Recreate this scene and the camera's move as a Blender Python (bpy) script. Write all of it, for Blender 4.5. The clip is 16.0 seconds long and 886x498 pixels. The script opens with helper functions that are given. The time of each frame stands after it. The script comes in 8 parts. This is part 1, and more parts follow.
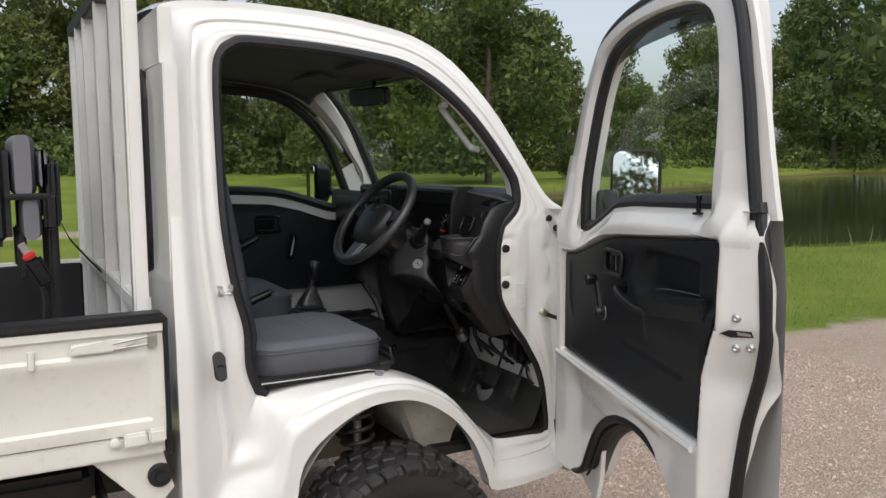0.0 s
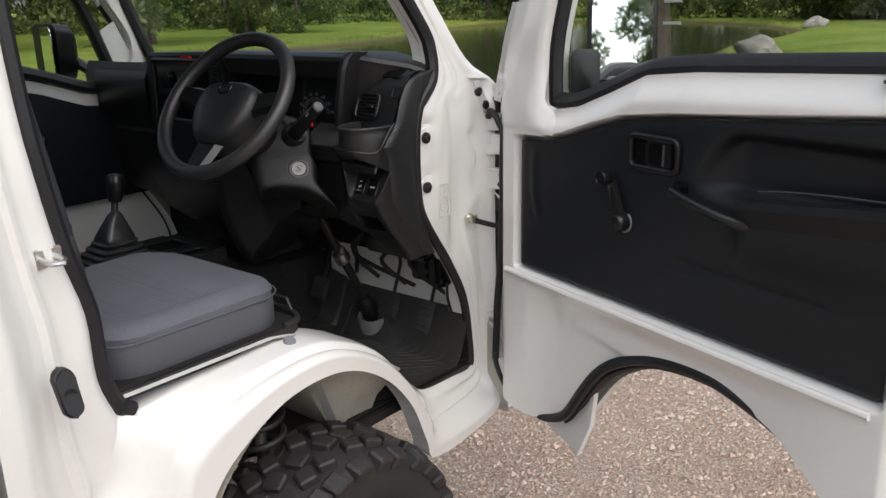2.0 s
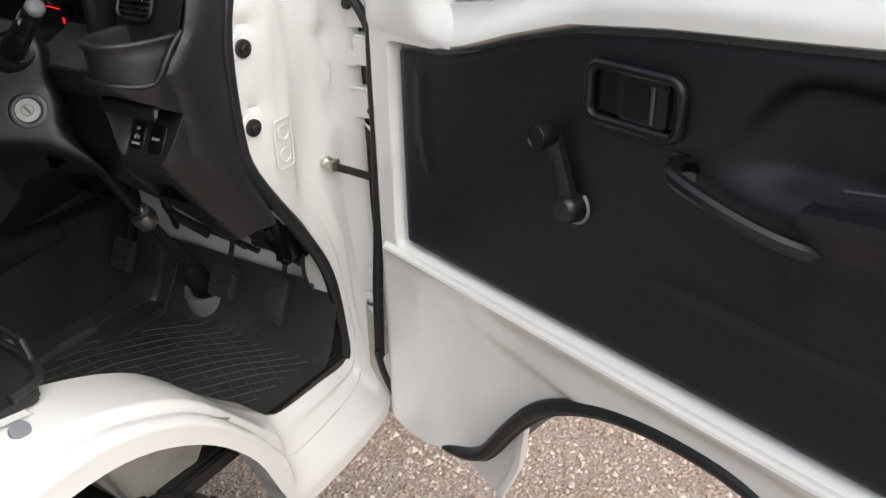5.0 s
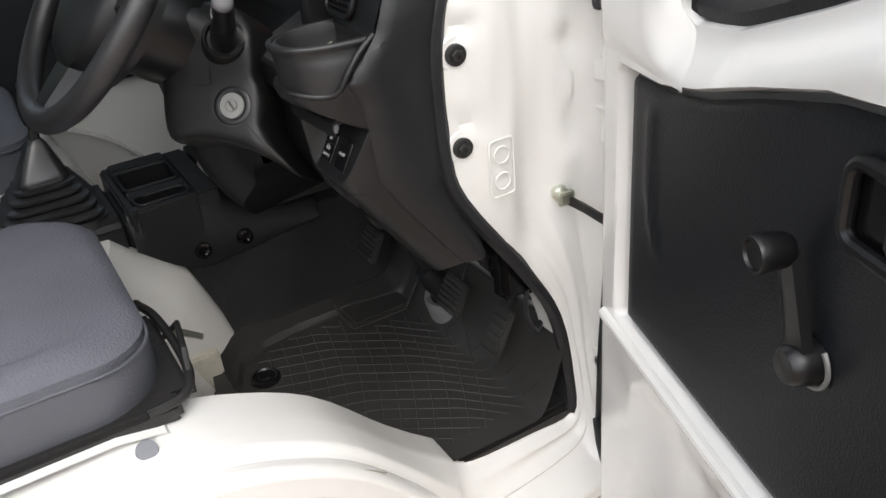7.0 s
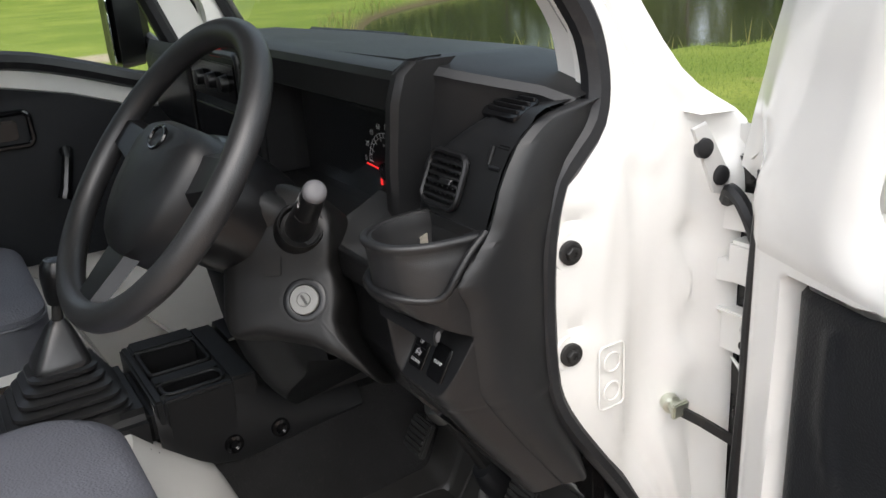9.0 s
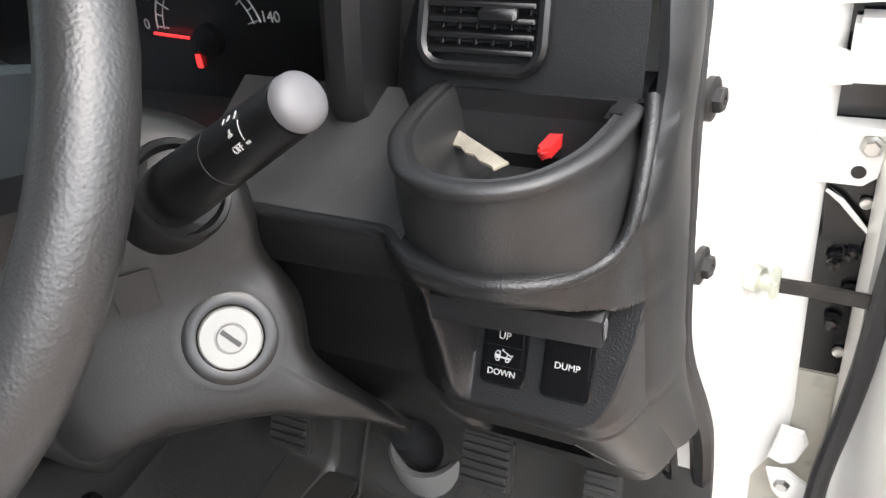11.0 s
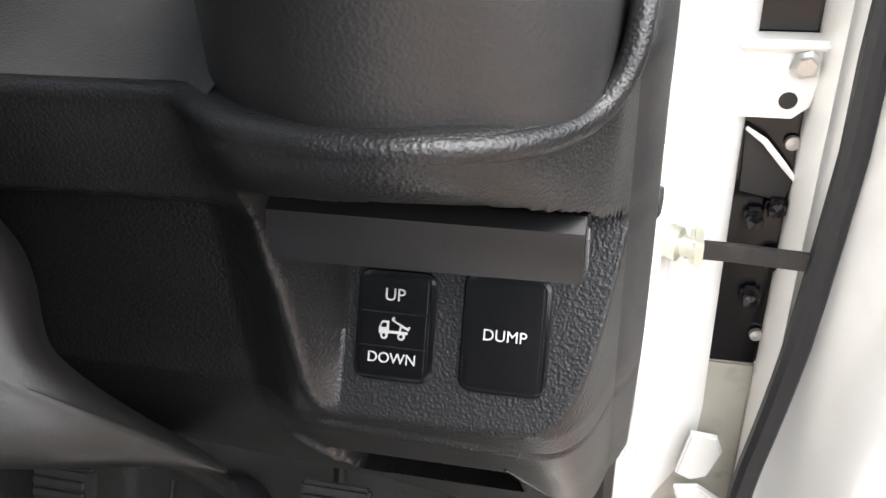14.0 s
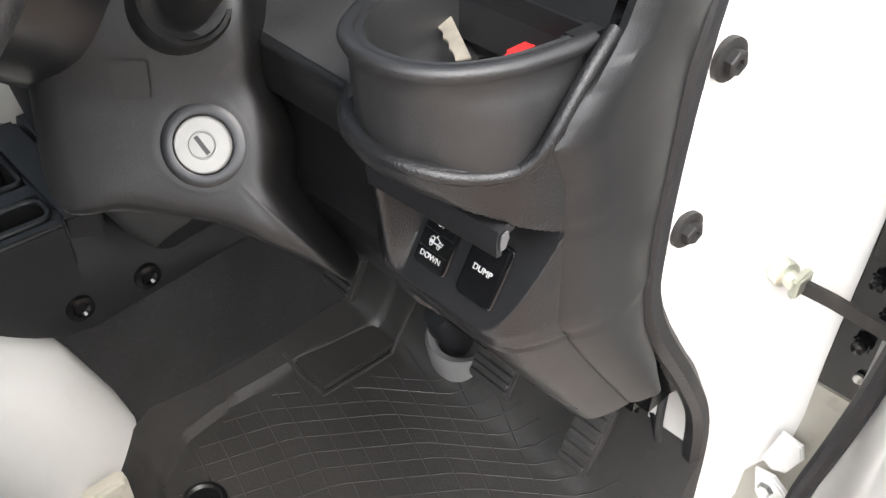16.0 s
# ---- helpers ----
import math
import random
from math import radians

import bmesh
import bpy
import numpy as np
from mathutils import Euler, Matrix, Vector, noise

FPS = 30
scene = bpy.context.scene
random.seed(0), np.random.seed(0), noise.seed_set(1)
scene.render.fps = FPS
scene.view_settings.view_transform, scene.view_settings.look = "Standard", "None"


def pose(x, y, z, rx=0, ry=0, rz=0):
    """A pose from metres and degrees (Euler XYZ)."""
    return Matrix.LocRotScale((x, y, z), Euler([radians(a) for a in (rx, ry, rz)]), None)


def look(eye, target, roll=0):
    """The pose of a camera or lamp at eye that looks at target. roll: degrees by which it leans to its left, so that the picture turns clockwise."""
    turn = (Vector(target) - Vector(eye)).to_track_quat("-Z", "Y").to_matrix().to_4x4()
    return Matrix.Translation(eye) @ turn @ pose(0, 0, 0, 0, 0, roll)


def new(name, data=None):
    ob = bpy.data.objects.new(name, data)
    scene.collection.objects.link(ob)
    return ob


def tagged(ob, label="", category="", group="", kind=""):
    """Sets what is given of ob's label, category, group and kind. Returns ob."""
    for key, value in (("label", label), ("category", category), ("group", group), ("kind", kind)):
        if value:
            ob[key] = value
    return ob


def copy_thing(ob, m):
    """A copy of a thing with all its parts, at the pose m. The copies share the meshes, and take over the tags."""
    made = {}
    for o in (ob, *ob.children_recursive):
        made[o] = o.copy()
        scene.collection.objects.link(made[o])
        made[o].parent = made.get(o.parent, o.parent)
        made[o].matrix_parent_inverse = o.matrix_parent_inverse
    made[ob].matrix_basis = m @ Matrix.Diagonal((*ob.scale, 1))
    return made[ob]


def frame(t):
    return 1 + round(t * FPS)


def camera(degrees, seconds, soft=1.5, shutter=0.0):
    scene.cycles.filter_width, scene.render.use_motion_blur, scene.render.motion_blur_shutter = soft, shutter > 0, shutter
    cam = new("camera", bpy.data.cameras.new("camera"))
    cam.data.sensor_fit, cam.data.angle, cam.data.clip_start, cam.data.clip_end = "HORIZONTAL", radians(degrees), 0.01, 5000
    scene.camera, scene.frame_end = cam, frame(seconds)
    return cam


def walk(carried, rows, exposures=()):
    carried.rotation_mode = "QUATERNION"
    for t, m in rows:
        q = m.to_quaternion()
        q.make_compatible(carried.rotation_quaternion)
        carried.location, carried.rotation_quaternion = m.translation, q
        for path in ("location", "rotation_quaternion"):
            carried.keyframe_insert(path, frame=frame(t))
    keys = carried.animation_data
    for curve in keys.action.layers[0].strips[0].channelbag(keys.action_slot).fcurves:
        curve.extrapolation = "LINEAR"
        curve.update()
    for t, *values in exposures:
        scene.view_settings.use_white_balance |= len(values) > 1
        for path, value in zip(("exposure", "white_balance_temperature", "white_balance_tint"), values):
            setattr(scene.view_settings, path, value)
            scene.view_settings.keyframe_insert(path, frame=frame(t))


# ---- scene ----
cam = camera(55.9, 16.0)
PATH = [
    (0, (-0.539, -2.874, 1.437), (0.411, -1.129, 1.21), -0.2),
    (0.5, (-0.547, -2.685, 1.452), (0.451, -0.966, 1.229), -0.5),
    (1, (-0.54, -2.43, 1.424), (0.554, -0.782, 1.133), -0.7),
    (1.5, (-0.533, -2.144, 1.433), (0.707, -0.635, 1.005), -1.9),
    (2, (-0.555, -1.904, 1.428), (0.933, -0.691, 0.866), -1.2),
    (2.5, (-0.458, -1.734, 1.434), (1.208, -0.792, 0.851), -1.7),
    (3, (-0.343, -1.582, 1.435), (1.41, -0.87, 0.788), -3.0),
    (3.2, (-0.286, -1.57, 1.437), (1.439, -0.857, 0.753), -3.6),
    (5.5, (0.152, -1.5, 1.404), (1.494, -0.403, 0.406), -1.7),
    (6, (0.281, -1.47, 1.386), (1.378, -0.169, 0.335), -4.1),
    (6.5, (0.357, -1.5, 1.396), (1.268, -0.054, 0.356), -5.8),
    (7, (0.388, -1.496, 1.419), (1.227, 0.028, 0.431), -5.7),
    (7.5, (0.389, -1.496, 1.432), (1.165, 0.144, 0.59), -4.4),
    (8, (0.367, -1.472, 1.451), (1.115, 0.246, 0.75), -3.9),
    (10.3, (0.349, -0.941, 1.384), (1.737, 0.181, 0.481), -5.4),
    (10.5, (0.374, -0.884, 1.373), (1.783, 0.151, 0.404), -6.2),
    (11, (0.42, -0.78, 1.345), (1.865, 0.062, 0.248), -7.9),
    (11.5, (0.474, -0.727, 1.294), (1.968, -0.087, 0.127), -7.1),
    (12, (0.5, -0.711, 1.25), (2.043, -0.214, 0.077), -4.9),
    (12.5, (0.504, -0.703, 1.221), (2.113, -0.249, 0.124), -3.9),
    (13, (0.508, -0.699, 1.21), (2.166, -0.273, 0.175), -3.0),
    (13.5, (0.519, -0.698, 1.205), (2.192, -0.28, 0.192), -2.6),
    (14, (0.522, -0.7, 1.207), (2.182, -0.269, 0.178), -2.6),
    (14.5, (0.519, -0.701, 1.213), (2.151, -0.249, 0.15), -2.8),
    (15, (0.515, -0.705, 1.221), (2.089, -0.238, 0.08), -2.0),
    (15.5, (0.481, -0.763, 1.278), (1.801, -0.014, -0.025), 0.6),
    (16, (0.477, -0.895, 1.34), (1.55, 0.226, 0.079), 1.0),
]
EXPOSURES = [(0, 0.22), (1, 0.18), (2, 0.44), (3.2, 0.8), (5.5, 0.82), (8, 1.08), (10.5, 1.84), (11, 2.34), (12, 2.24), (14, 2.27), (15, 2.36), (16, 2.3)]
walk(cam, [(t, look(eye, target, roll)) for t, eye, target, roll in PATH], EXPOSURES)

# ---- daylight: thin overcast ----
world = bpy.data.worlds.new("world")
scene.world = world
world.use_nodes = True
wn, wl = world.node_tree.nodes, world.node_tree.links
sky = wn.new("ShaderNodeTexSky")
sky.sky_type, sky.sun_disc = "NISHITA", False
sky.sun_elevation, sky.sun_rotation = radians(54.0), radians(197.1)
sky.dust_density, sky.air_density = 3.0, 1.0
pale = wn.new("ShaderNodeHueSaturation")
pale.inputs["Saturation"].default_value = 0.5
wl.new(sky.outputs[0], pale.inputs["Color"])
wl.new(pale.outputs[0], wn["Background"].inputs[0])
wn["Background"].inputs[1].default_value = 0.15
sun_data = bpy.data.lights.new("sun", "SUN")
sun_data.energy, sun_data.angle, sun_data.color = 1.3, radians(115), (1, 0.98, 0.96)
sun = new("sun", sun_data)
# the sun stands off the driver's side
sun.matrix_world = look((-8, -26, 37.4), (0, 0, 0))

# ---- materials ----
def node_mat(name):
    m = bpy.data.materials.new(name)
    m.use_nodes = True
    return m, m.node_tree.nodes, m.node_tree.links, m.node_tree.nodes["Principled BSDF"]


def coords(n, l, scale=1.0):
    tc, mp = n.new("ShaderNodeTexCoord"), n.new("ShaderNodeMapping")
    mp.inputs["Scale"].default_value = (scale, scale, scale) if isinstance(scale, (int, float)) else scale
    l.new(tc.outputs["Object"], mp.inputs[0])
    return mp.outputs[0]


def surface(name, color, rough=0.5, metal=0.0, vary=0.15, vary_scale=6.0, spots=0.0, spot_color=None,
            grain=0.0, grain_scale=400.0, cell=False, coat=0.0, rough_vary=0.1, spec=0.5, dents=0.0):
    """A surface with slow colour variation, fine stains and a fine relief."""
    m, n, l, p = node_mat(name)
    p.inputs["Metallic"].default_value = metal
    p.inputs["Specular IOR Level"].default_value = spec
    p.inputs["Coat Weight"].default_value, p.inputs["Coat Roughness"].default_value = coat, 0.08
    v = coords(n, l)
    big = n.new("ShaderNodeTexNoise")
    big.inputs["Scale"].default_value, big.inputs["Detail"].default_value = vary_scale, 6
    l.new(v, big.inputs["Vector"])
    ramp = n.new("ShaderNodeValToRGB")
    a, b = 1 - vary, 1 + vary
    ramp.color_ramp.elements[0].position, ramp.color_ramp.elements[1].position = 0.3, 0.7
    ramp.color_ramp.elements[0].color = (*[c * a for c in color], 1)
    ramp.color_ramp.elements[1].color = (*[min(1, c * b) for c in color], 1)
    l.new(big.outputs["Fac"], ramp.inputs[0])
    col = ramp.outputs[0]
    if spots > 0:
        sp = n.new("ShaderNodeTexNoise")
        sp.inputs["Scale"].default_value, sp.inputs["Detail"].default_value = vary_scale * 9, 8
        l.new(v, sp.inputs["Vector"])
        sr = n.new("ShaderNodeMapRange")
        sr.inputs["From Min"].default_value, sr.inputs["From Max"].default_value = 0.58, 0.78
        sr.inputs["To Max"].default_value = spots
        l.new(sp.outputs["Fac"], sr.inputs[0])
        mx = n.new("ShaderNodeMix")
        mx.data_type = "RGBA"
        l.new(sr.outputs[0], mx.inputs[0])
        l.new(col, mx.inputs[6])
        mx.inputs[7].default_value = (*(spot_color or (0.3, 0.25, 0.2)), 1)
        col = mx.outputs[2]
    l.new(col, p.inputs["Base Color"])
    rr = n.new("ShaderNodeMapRange")
    rr.inputs["To Min"].default_value, rr.inputs["To Max"].default_value = max(0.02, rough - rough_vary), min(1, rough + rough_vary)
    l.new(big.outputs["Fac"], rr.inputs[0])
    l.new(rr.outputs[0], p.inputs["Roughness"])
    last = None
    if dents > 0:
        dn = n.new("ShaderNodeTexNoise")
        dn.inputs["Scale"].default_value, dn.inputs["Detail"].default_value = 7, 2
        l.new(v, dn.inputs["Vector"])
        db = n.new("ShaderNodeBump")
        db.inputs["Strength"].default_value, db.inputs["Distance"].default_value = 1.0, dents
        l.new(dn.outputs["Fac"], db.inputs["Height"])
        last = db.outputs[0]
    if grain > 0:
        if cell:
            g = n.new("ShaderNodeTexVoronoi")
            g.feature = "SMOOTH_F1"
            out = g.outputs["Distance"]
        else:
            g = n.new("ShaderNodeTexNoise")
            g.inputs["Detail"].default_value = 4
            out = g.outputs["Fac"]
        g.inputs["Scale"].default_value = grain_scale
        l.new(v, g.inputs["Vector"])
        bp = n.new("ShaderNodeBump")
        bp.inputs["Strength"].default_value, bp.inputs["Distance"].default_value = 0.8, grain
        l.new(out, bp.inputs["Height"])
        if last:
            l.new(last, bp.inputs["Normal"])
        last = bp.outputs[0]
    if last:
        l.new(last, p.inputs["Normal"])
    return m


def glass_mat(name, tint=(0.93, 0.97, 0.95), boost=1.0):
    """A clear sheet whose gloss rises at a glancing angle."""
    m, n, l, p = node_mat(name)
    n.remove(p)
    tr, gl = n.new("ShaderNodeBsdfTransparent"), n.new("ShaderNodeBsdfGlossy")
    mix, lw = n.new("ShaderNodeMixShader"), n.new("ShaderNodeLayerWeight")
    tr.inputs[0].default_value = (*tint, 1)
    gl.inputs["Roughness"].default_value = 0.01
    lw.inputs["Blend"].default_value = 0.5
    k, q = n.new("ShaderNodeMath"), n.new("ShaderNodeMath")
    k.operation, k.inputs[1].default_value = "POWER", 4.0
    q.operation, q.inputs[1].default_value, q.inputs[2].default_value = "MULTIPLY_ADD", 0.55 * boost, 0.05 * boost
    l.new(lw.outputs["Facing"], k.inputs[0])
    l.new(k.outputs[0], q.inputs[0])
    l.new(q.outputs[0], mix.inputs[0])
    l.new(tr.outputs[0], mix.inputs[1])
    l.new(gl.outputs[0], mix.inputs[2])
    l.new(mix.outputs[0], n["Material Output"].inputs[0])
    return m


WHITE = surface("white_paint", (0.775, 0.768, 0.735), 0.24, coat=0.6, vary=0.035, vary_scale=3, spots=0.1, spot_color=(0.5, 0.45, 0.36), dents=0.0004, rough_vary=0.06)
WHITE_BED = surface("aged_white_paint", (0.74, 0.72, 0.65), 0.32, coat=0.3, vary=0.05, vary_scale=4, spots=0.22, spot_color=(0.42, 0.36, 0.27), dents=0.0007)
GALV = surface("grey_white_paint", (0.62, 0.62, 0.60), 0.4, vary=0.08, spots=0.2, spot_color=(0.35, 0.33, 0.3), grain=0.0003, grain_scale=300)
PLASTIC = surface("grained_black_plastic", (0.0085, 0.0089, 0.0096), 0.45, spec=0.5, vary=0.18, vary_scale=5, spots=0.12, spot_color=(0.05, 0.048, 0.045), grain=0.00013, grain_scale=1300, cell=True, rough_vary=0.07)
FACIA = surface("leather_grained_black_plastic", (0.0088, 0.009, 0.0096), 0.40, spec=0.5, vary=0.18, vary_scale=9, spots=0.12, spot_color=(0.03, 0.029, 0.028), grain=0.0003, grain_scale=1050, cell=True, rough_vary=0.08)
# dust specks over a black base lightened to supply light the shelf lacks
SHELF = surface("dusty_lightened_plastic", (0.026, 0.026, 0.0265), 0.55, spec=0.6, vary=0.3, vary_scale=25, spots=0.3, spot_color=(0.075, 0.073, 0.07), grain=0.0002, grain_scale=1100, cell=True, rough_vary=0.1)
CUPMAT = surface("matt_grained_black_plastic", (0.0105, 0.0106, 0.011), 0.48, spec=0.65, vary=0.15, vary_scale=8, spots=0.15, spot_color=(0.045, 0.043, 0.04), grain=0.00016, grain_scale=1000, cell=True, rough_vary=0.06)
SHROUD = surface("scuffed_grey_black_plastic", (0.0066, 0.0065, 0.0064), 0.46, spec=0.4, vary=0.2, vary_scale=14, spots=0.25, spot_color=(0.035, 0.034, 0.032), grain=0.00007, grain_scale=1000, cell=True)
SATIN = surface("satin_black_plastic", (0.005, 0.0051, 0.0056), 0.34, vary=0.15, spots=0.05, spot_color=(0.06, 0.06, 0.06), grain=0.00006, grain_scale=900)
GLOSSY = surface("smooth_black_plastic", (0.004, 0.004, 0.0045), 0.18, vary=0.1, rough_vary=0.04)
PANEL = surface("black_vinyl_board", (0.0072, 0.0086, 0.0110), 0.46, spec=0.36, vary=0.14, vary_scale=4, spots=0.06, spot_color=(0.05, 0.05, 0.05), grain=0.0004, grain_scale=520, cell=True)
RUBBER = surface("black_rubber", (0.0095, 0.010, 0.0115), 0.5, vary=0.2, spots=0.25, spot_color=(0.07, 0.065, 0.055), grain=0.0004, grain_scale=250)
MATRUB = surface("dusty_rubber_mat", (0.034, 0.033, 0.0315), 0.44, vary=0.25, vary_scale=7, spots=0.35, spot_color=(0.06, 0.05, 0.04), grain=0.0005, grain_scale=300)
VINYL = surface("blue_grey_vinyl", (0.085, 0.089, 0.103), 0.5, vary=0.08, vary_scale=5, grain=0.0005, grain_scale=420, cell=True)
CLOTH = surface("grey_seat_cloth", (0.118, 0.122, 0.142), 0.85, vary=0.1, vary_scale=8, grain=0.0016, grain_scale=330, cell=True, spec=0.25)
BACKCLOTH = surface("dark_grey_seat_vinyl", (0.03, 0.032, 0.037), 0.55, vary=0.1, grain=0.0005, grain_scale=400, cell=True)
CARPET = surface("black_carpet", (0.017, 0.0168, 0.017), 0.85, spec=0.3, vary=0.25, vary_scale=12, spots=0.2, spot_color=(0.05, 0.045, 0.04), grain=0.002, grain_scale=260)
HEADLINER = surface("grey_headliner", (0.10, 0.105, 0.115), 0.9, vary=0.12, grain=0.001, grain_scale=180)
TYRE = surface("mud_tyre_rubber", (0.022, 0.021, 0.021), 0.62, vary=0.3, vary_scale=9, spots=0.35, spot_color=(0.12, 0.10, 0.08), grain=0.0009, grain_scale=160)
STEEL = surface("bare_steel", (0.55, 0.55, 0.53), 0.3, metal=1.0, vary=0.12, vary_scale=30, spots=0.2, spot_color=(0.3, 0.24, 0.18))
ZINC = surface("zinc_plated_steel", (0.62, 0.64, 0.55), 0.32, metal=0.9, vary=0.15, vary_scale=60, spots=0.3, spot_color=(0.35, 0.4, 0.3))
CHROME = surface("silver_key_plate", (0.21, 0.21, 0.2), 0.45, metal=0.3, vary=0.05, vary_scale=40)
DARKSTEEL = surface("dark_painted_steel", (0.013, 0.0125, 0.012), 0.5, vary=0.3, spots=0.3, spot_color=(0.1, 0.08, 0.06), grain=0.0006, grain_scale=150)
PALEGREY = surface("pale_grey_plastic", (0.09, 0.088, 0.092), 0.5, vary=0.05)
# dusty cream underbody; also the painted shade of the inner body corner
UNDER = surface("underbody_cream_and_shade", (0.42, 0.40, 0.34), 0.5, vary=0.2, spots=0.5, spot_color=(0.18, 0.15, 0.11), grain=0.0012, grain_scale=60)
INK = surface("white_print", (0.5, 0.5, 0.495), 0.6, vary=0.02)
RED = surface("red_plastic", (0.62, 0.025, 0.025), 0.4, vary=0.1)
BRASS = surface("worn_nickel_key", (0.62, 0.57, 0.47), 0.35, metal=0.7, vary=0.2, vary_scale=80, spots=0.3, spot_color=(0.3, 0.25, 0.18))
CUSHION = surface("grey_cushion_vinyl", (0.17, 0.17, 0.19), 0.6, vary=0.12, vary_scale=8, grain=0.0006, grain_scale=300, cell=True)
STRAP = surface("black_webbing", (0.014, 0.014, 0.015), 0.8, vary=0.15, grain=0.0006, grain_scale=600)
# spotted pedal rubber, its base lightened to stand in for a grey highlight
PEDAL = surface("lightened_pedal_rubber", (0.027, 0.0263, 0.0255), 0.5, vary=0.25, vary_scale=30, spots=0.3, spot_color=(0.12, 0.11, 0.09), grain=0.0004, grain_scale=300)
COLLAR = surface("pale_grey_moulding", (0.19, 0.187, 0.182), 0.5, vary=0.08, spots=0.1, spot_color=(0.2, 0.18, 0.15))
HANDLE = surface("light_grey_plastic", (0.42, 0.42, 0.41), 0.45, vary=0.05)
BOOT = surface("gear_boot_rubber", (0.014, 0.0142, 0.015), 0.36, spec=0.7, vary=0.15, vary_scale=20, spots=0.15, spot_color=(0.05, 0.048, 0.045), grain=0.0001, grain_scale=500)
# paler black for thin edges: the highlight along them is put into the colour
EDGE = surface("edge_highlight_plastic", (0.045, 0.046, 0.05), 0.3, vary=0.1, vary_scale=30)
GREYPLUG = surface("grey_rubber_plug", (0.17, 0.175, 0.19), 0.6, vary=0.08)
GLASS = glass_mat("clear_glass", boost=0.35)
SCREEN_GLASS = glass_mat("windscreen_glass", (0.82, 0.89, 0.85), 0.9)
MIRROR = surface("mirror_glass", (0.86, 0.88, 0.88), 0.02, metal=1.0, vary=0.0, rough_vary=0.0)
GLOW = bpy.data.materials.new("red_lamp")
GLOW.use_nodes = True
GLOW.node_tree.nodes["Principled BSDF"].inputs["Base Color"].default_value = (0.6, 0.01, 0.01, 1)
GLOW.node_tree.nodes["Principled BSDF"].inputs["Emission Color"].default_value = (1, 0.03, 0.03, 1)
GLOW.node_tree.nodes["Principled BSDF"].inputs["Emission Strength"].default_value = 0.5

# ---- building helpers ----
def thing(name, label, category, group="", kind="", at=(0, 0, 0)):
    ob = new(name)
    ob.empty_display_size = 0.1
    ob.location = at
    return tagged(ob, label, category, group, kind)


def part(name, bm, material, parent=None, label="", sharp=35, smooth=True):
    """Links a bmesh as one mesh object under a thing or a part."""
    bmesh.ops.recalc_face_normals(bm, faces=bm.faces)
    me = bpy.data.meshes.new(name)
    bm.to_mesh(me)
    bm.free()
    if smooth:
        me.shade_smooth()
        me.set_sharp_from_angle(angle=radians(sharp))
    me.materials.append(material)
    ob = new(name, me)
    ob.parent = parent
    return tagged(ob, label)


def catmull(points, steps, closed=False):
    p = [np.array(q, float) for q in points]
    n, out = len(p), []
    for i in range(n if closed else n - 1):
        a, b = p[i], p[(i + 1) % n]
        z = p[i - 1] if closed or i > 0 else 2 * a - b
        c = p[(i + 2) % n] if closed or i + 2 < n else 2 * b - a
        for k in range(steps):
            t = k / steps
            out.append(0.5 * (2 * a + (b - z) * t + (2 * z - 5 * a + 4 * b - c) * t * t + (3 * a - z - 3 * b + c) * t ** 3))
    if not closed:
        out.append(p[-1])
    return out


def loft(rings, closed=False, wrap=False, caps=False):
    """Quads between rings of points; closed: each ring is a loop; wrap: the last ring joins the first."""
    bm = bmesh.new()
    v = [[bm.verts.new(tuple(map(float, q))) for q in r] for r in rings]
    m = len(v[0])
    for i in range(len(v) if wrap else len(v) - 1):
        a, b = v[i], v[(i + 1) % len(v)]
        for j in range(m if closed else m - 1):
            bm.faces.new((a[j], a[(j + 1) % m], b[(j + 1) % m], b[j]))
    if caps:
        bm.faces.new(v[0][::-1])
        bm.faces.new(v[-1])
    return bm


def tube(points, r, n=10, closed=False, flat=1.0, caps=True):
    """A round bar along points; r: one radius or one for each point; flat squeezes it across."""
    p = [Vector(map(float, q)) for q in points]
    rr = r if isinstance(r, (list, tuple)) else [r] * len(p)
    rings, ref = [], None
    for i, q in enumerate(p):
        a, b = (p[i - 1], p[(i + 1) % len(p)]) if closed else (p[max(0, i - 1)], p[min(len(p) - 1, i + 1)])
        t = (b - a).normalized()
        if ref is None:
            ref = t.orthogonal().normalized()
        ref = (ref - t * ref.dot(t)).normalized()
        s = t.cross(ref)
        rings.append([q + ref * math.cos(k * math.tau / n) * rr[i] + s * math.sin(k * math.tau / n) * rr[i] * flat for k in range(n)])
    return loft(rings, closed=True, wrap=closed, caps=caps and not closed)


def lathe(base, axis, profile, n=28, caps=True):
    """Turned about axis from base; profile: (height, radius)."""
    axis = Vector(axis).normalized()
    u = axis.orthogonal().normalized()
    w = axis.cross(u)
    base = Vector(base)
    rings = [[base + axis * h + (u * math.cos(k * math.tau / n) + w * math.sin(k * math.tau / n)) * r for k in range(n)] for h, r in profile]
    return loft(rings, closed=True, caps=caps)


def rbox(lo, hi, b=0.004, seg=2):
    bm = bmesh.new()
    bmesh.ops.create_cube(bm, size=1)
    lo, hi = Vector(lo), Vector(hi)
    for v in bm.verts:
        v.co = Vector((lo[i] + (v.co[i] + 0.5) * (hi[i] - lo[i]) for i in range(3)))
    if b > 0:
        bmesh.ops.bevel(bm, geom=bm.edges, offset=b, segments=seg, affect="EDGES")
    return bm


def moved(bm, m):
    bmesh.ops.transform(bm, matrix=m, verts=bm.verts)
    return bm


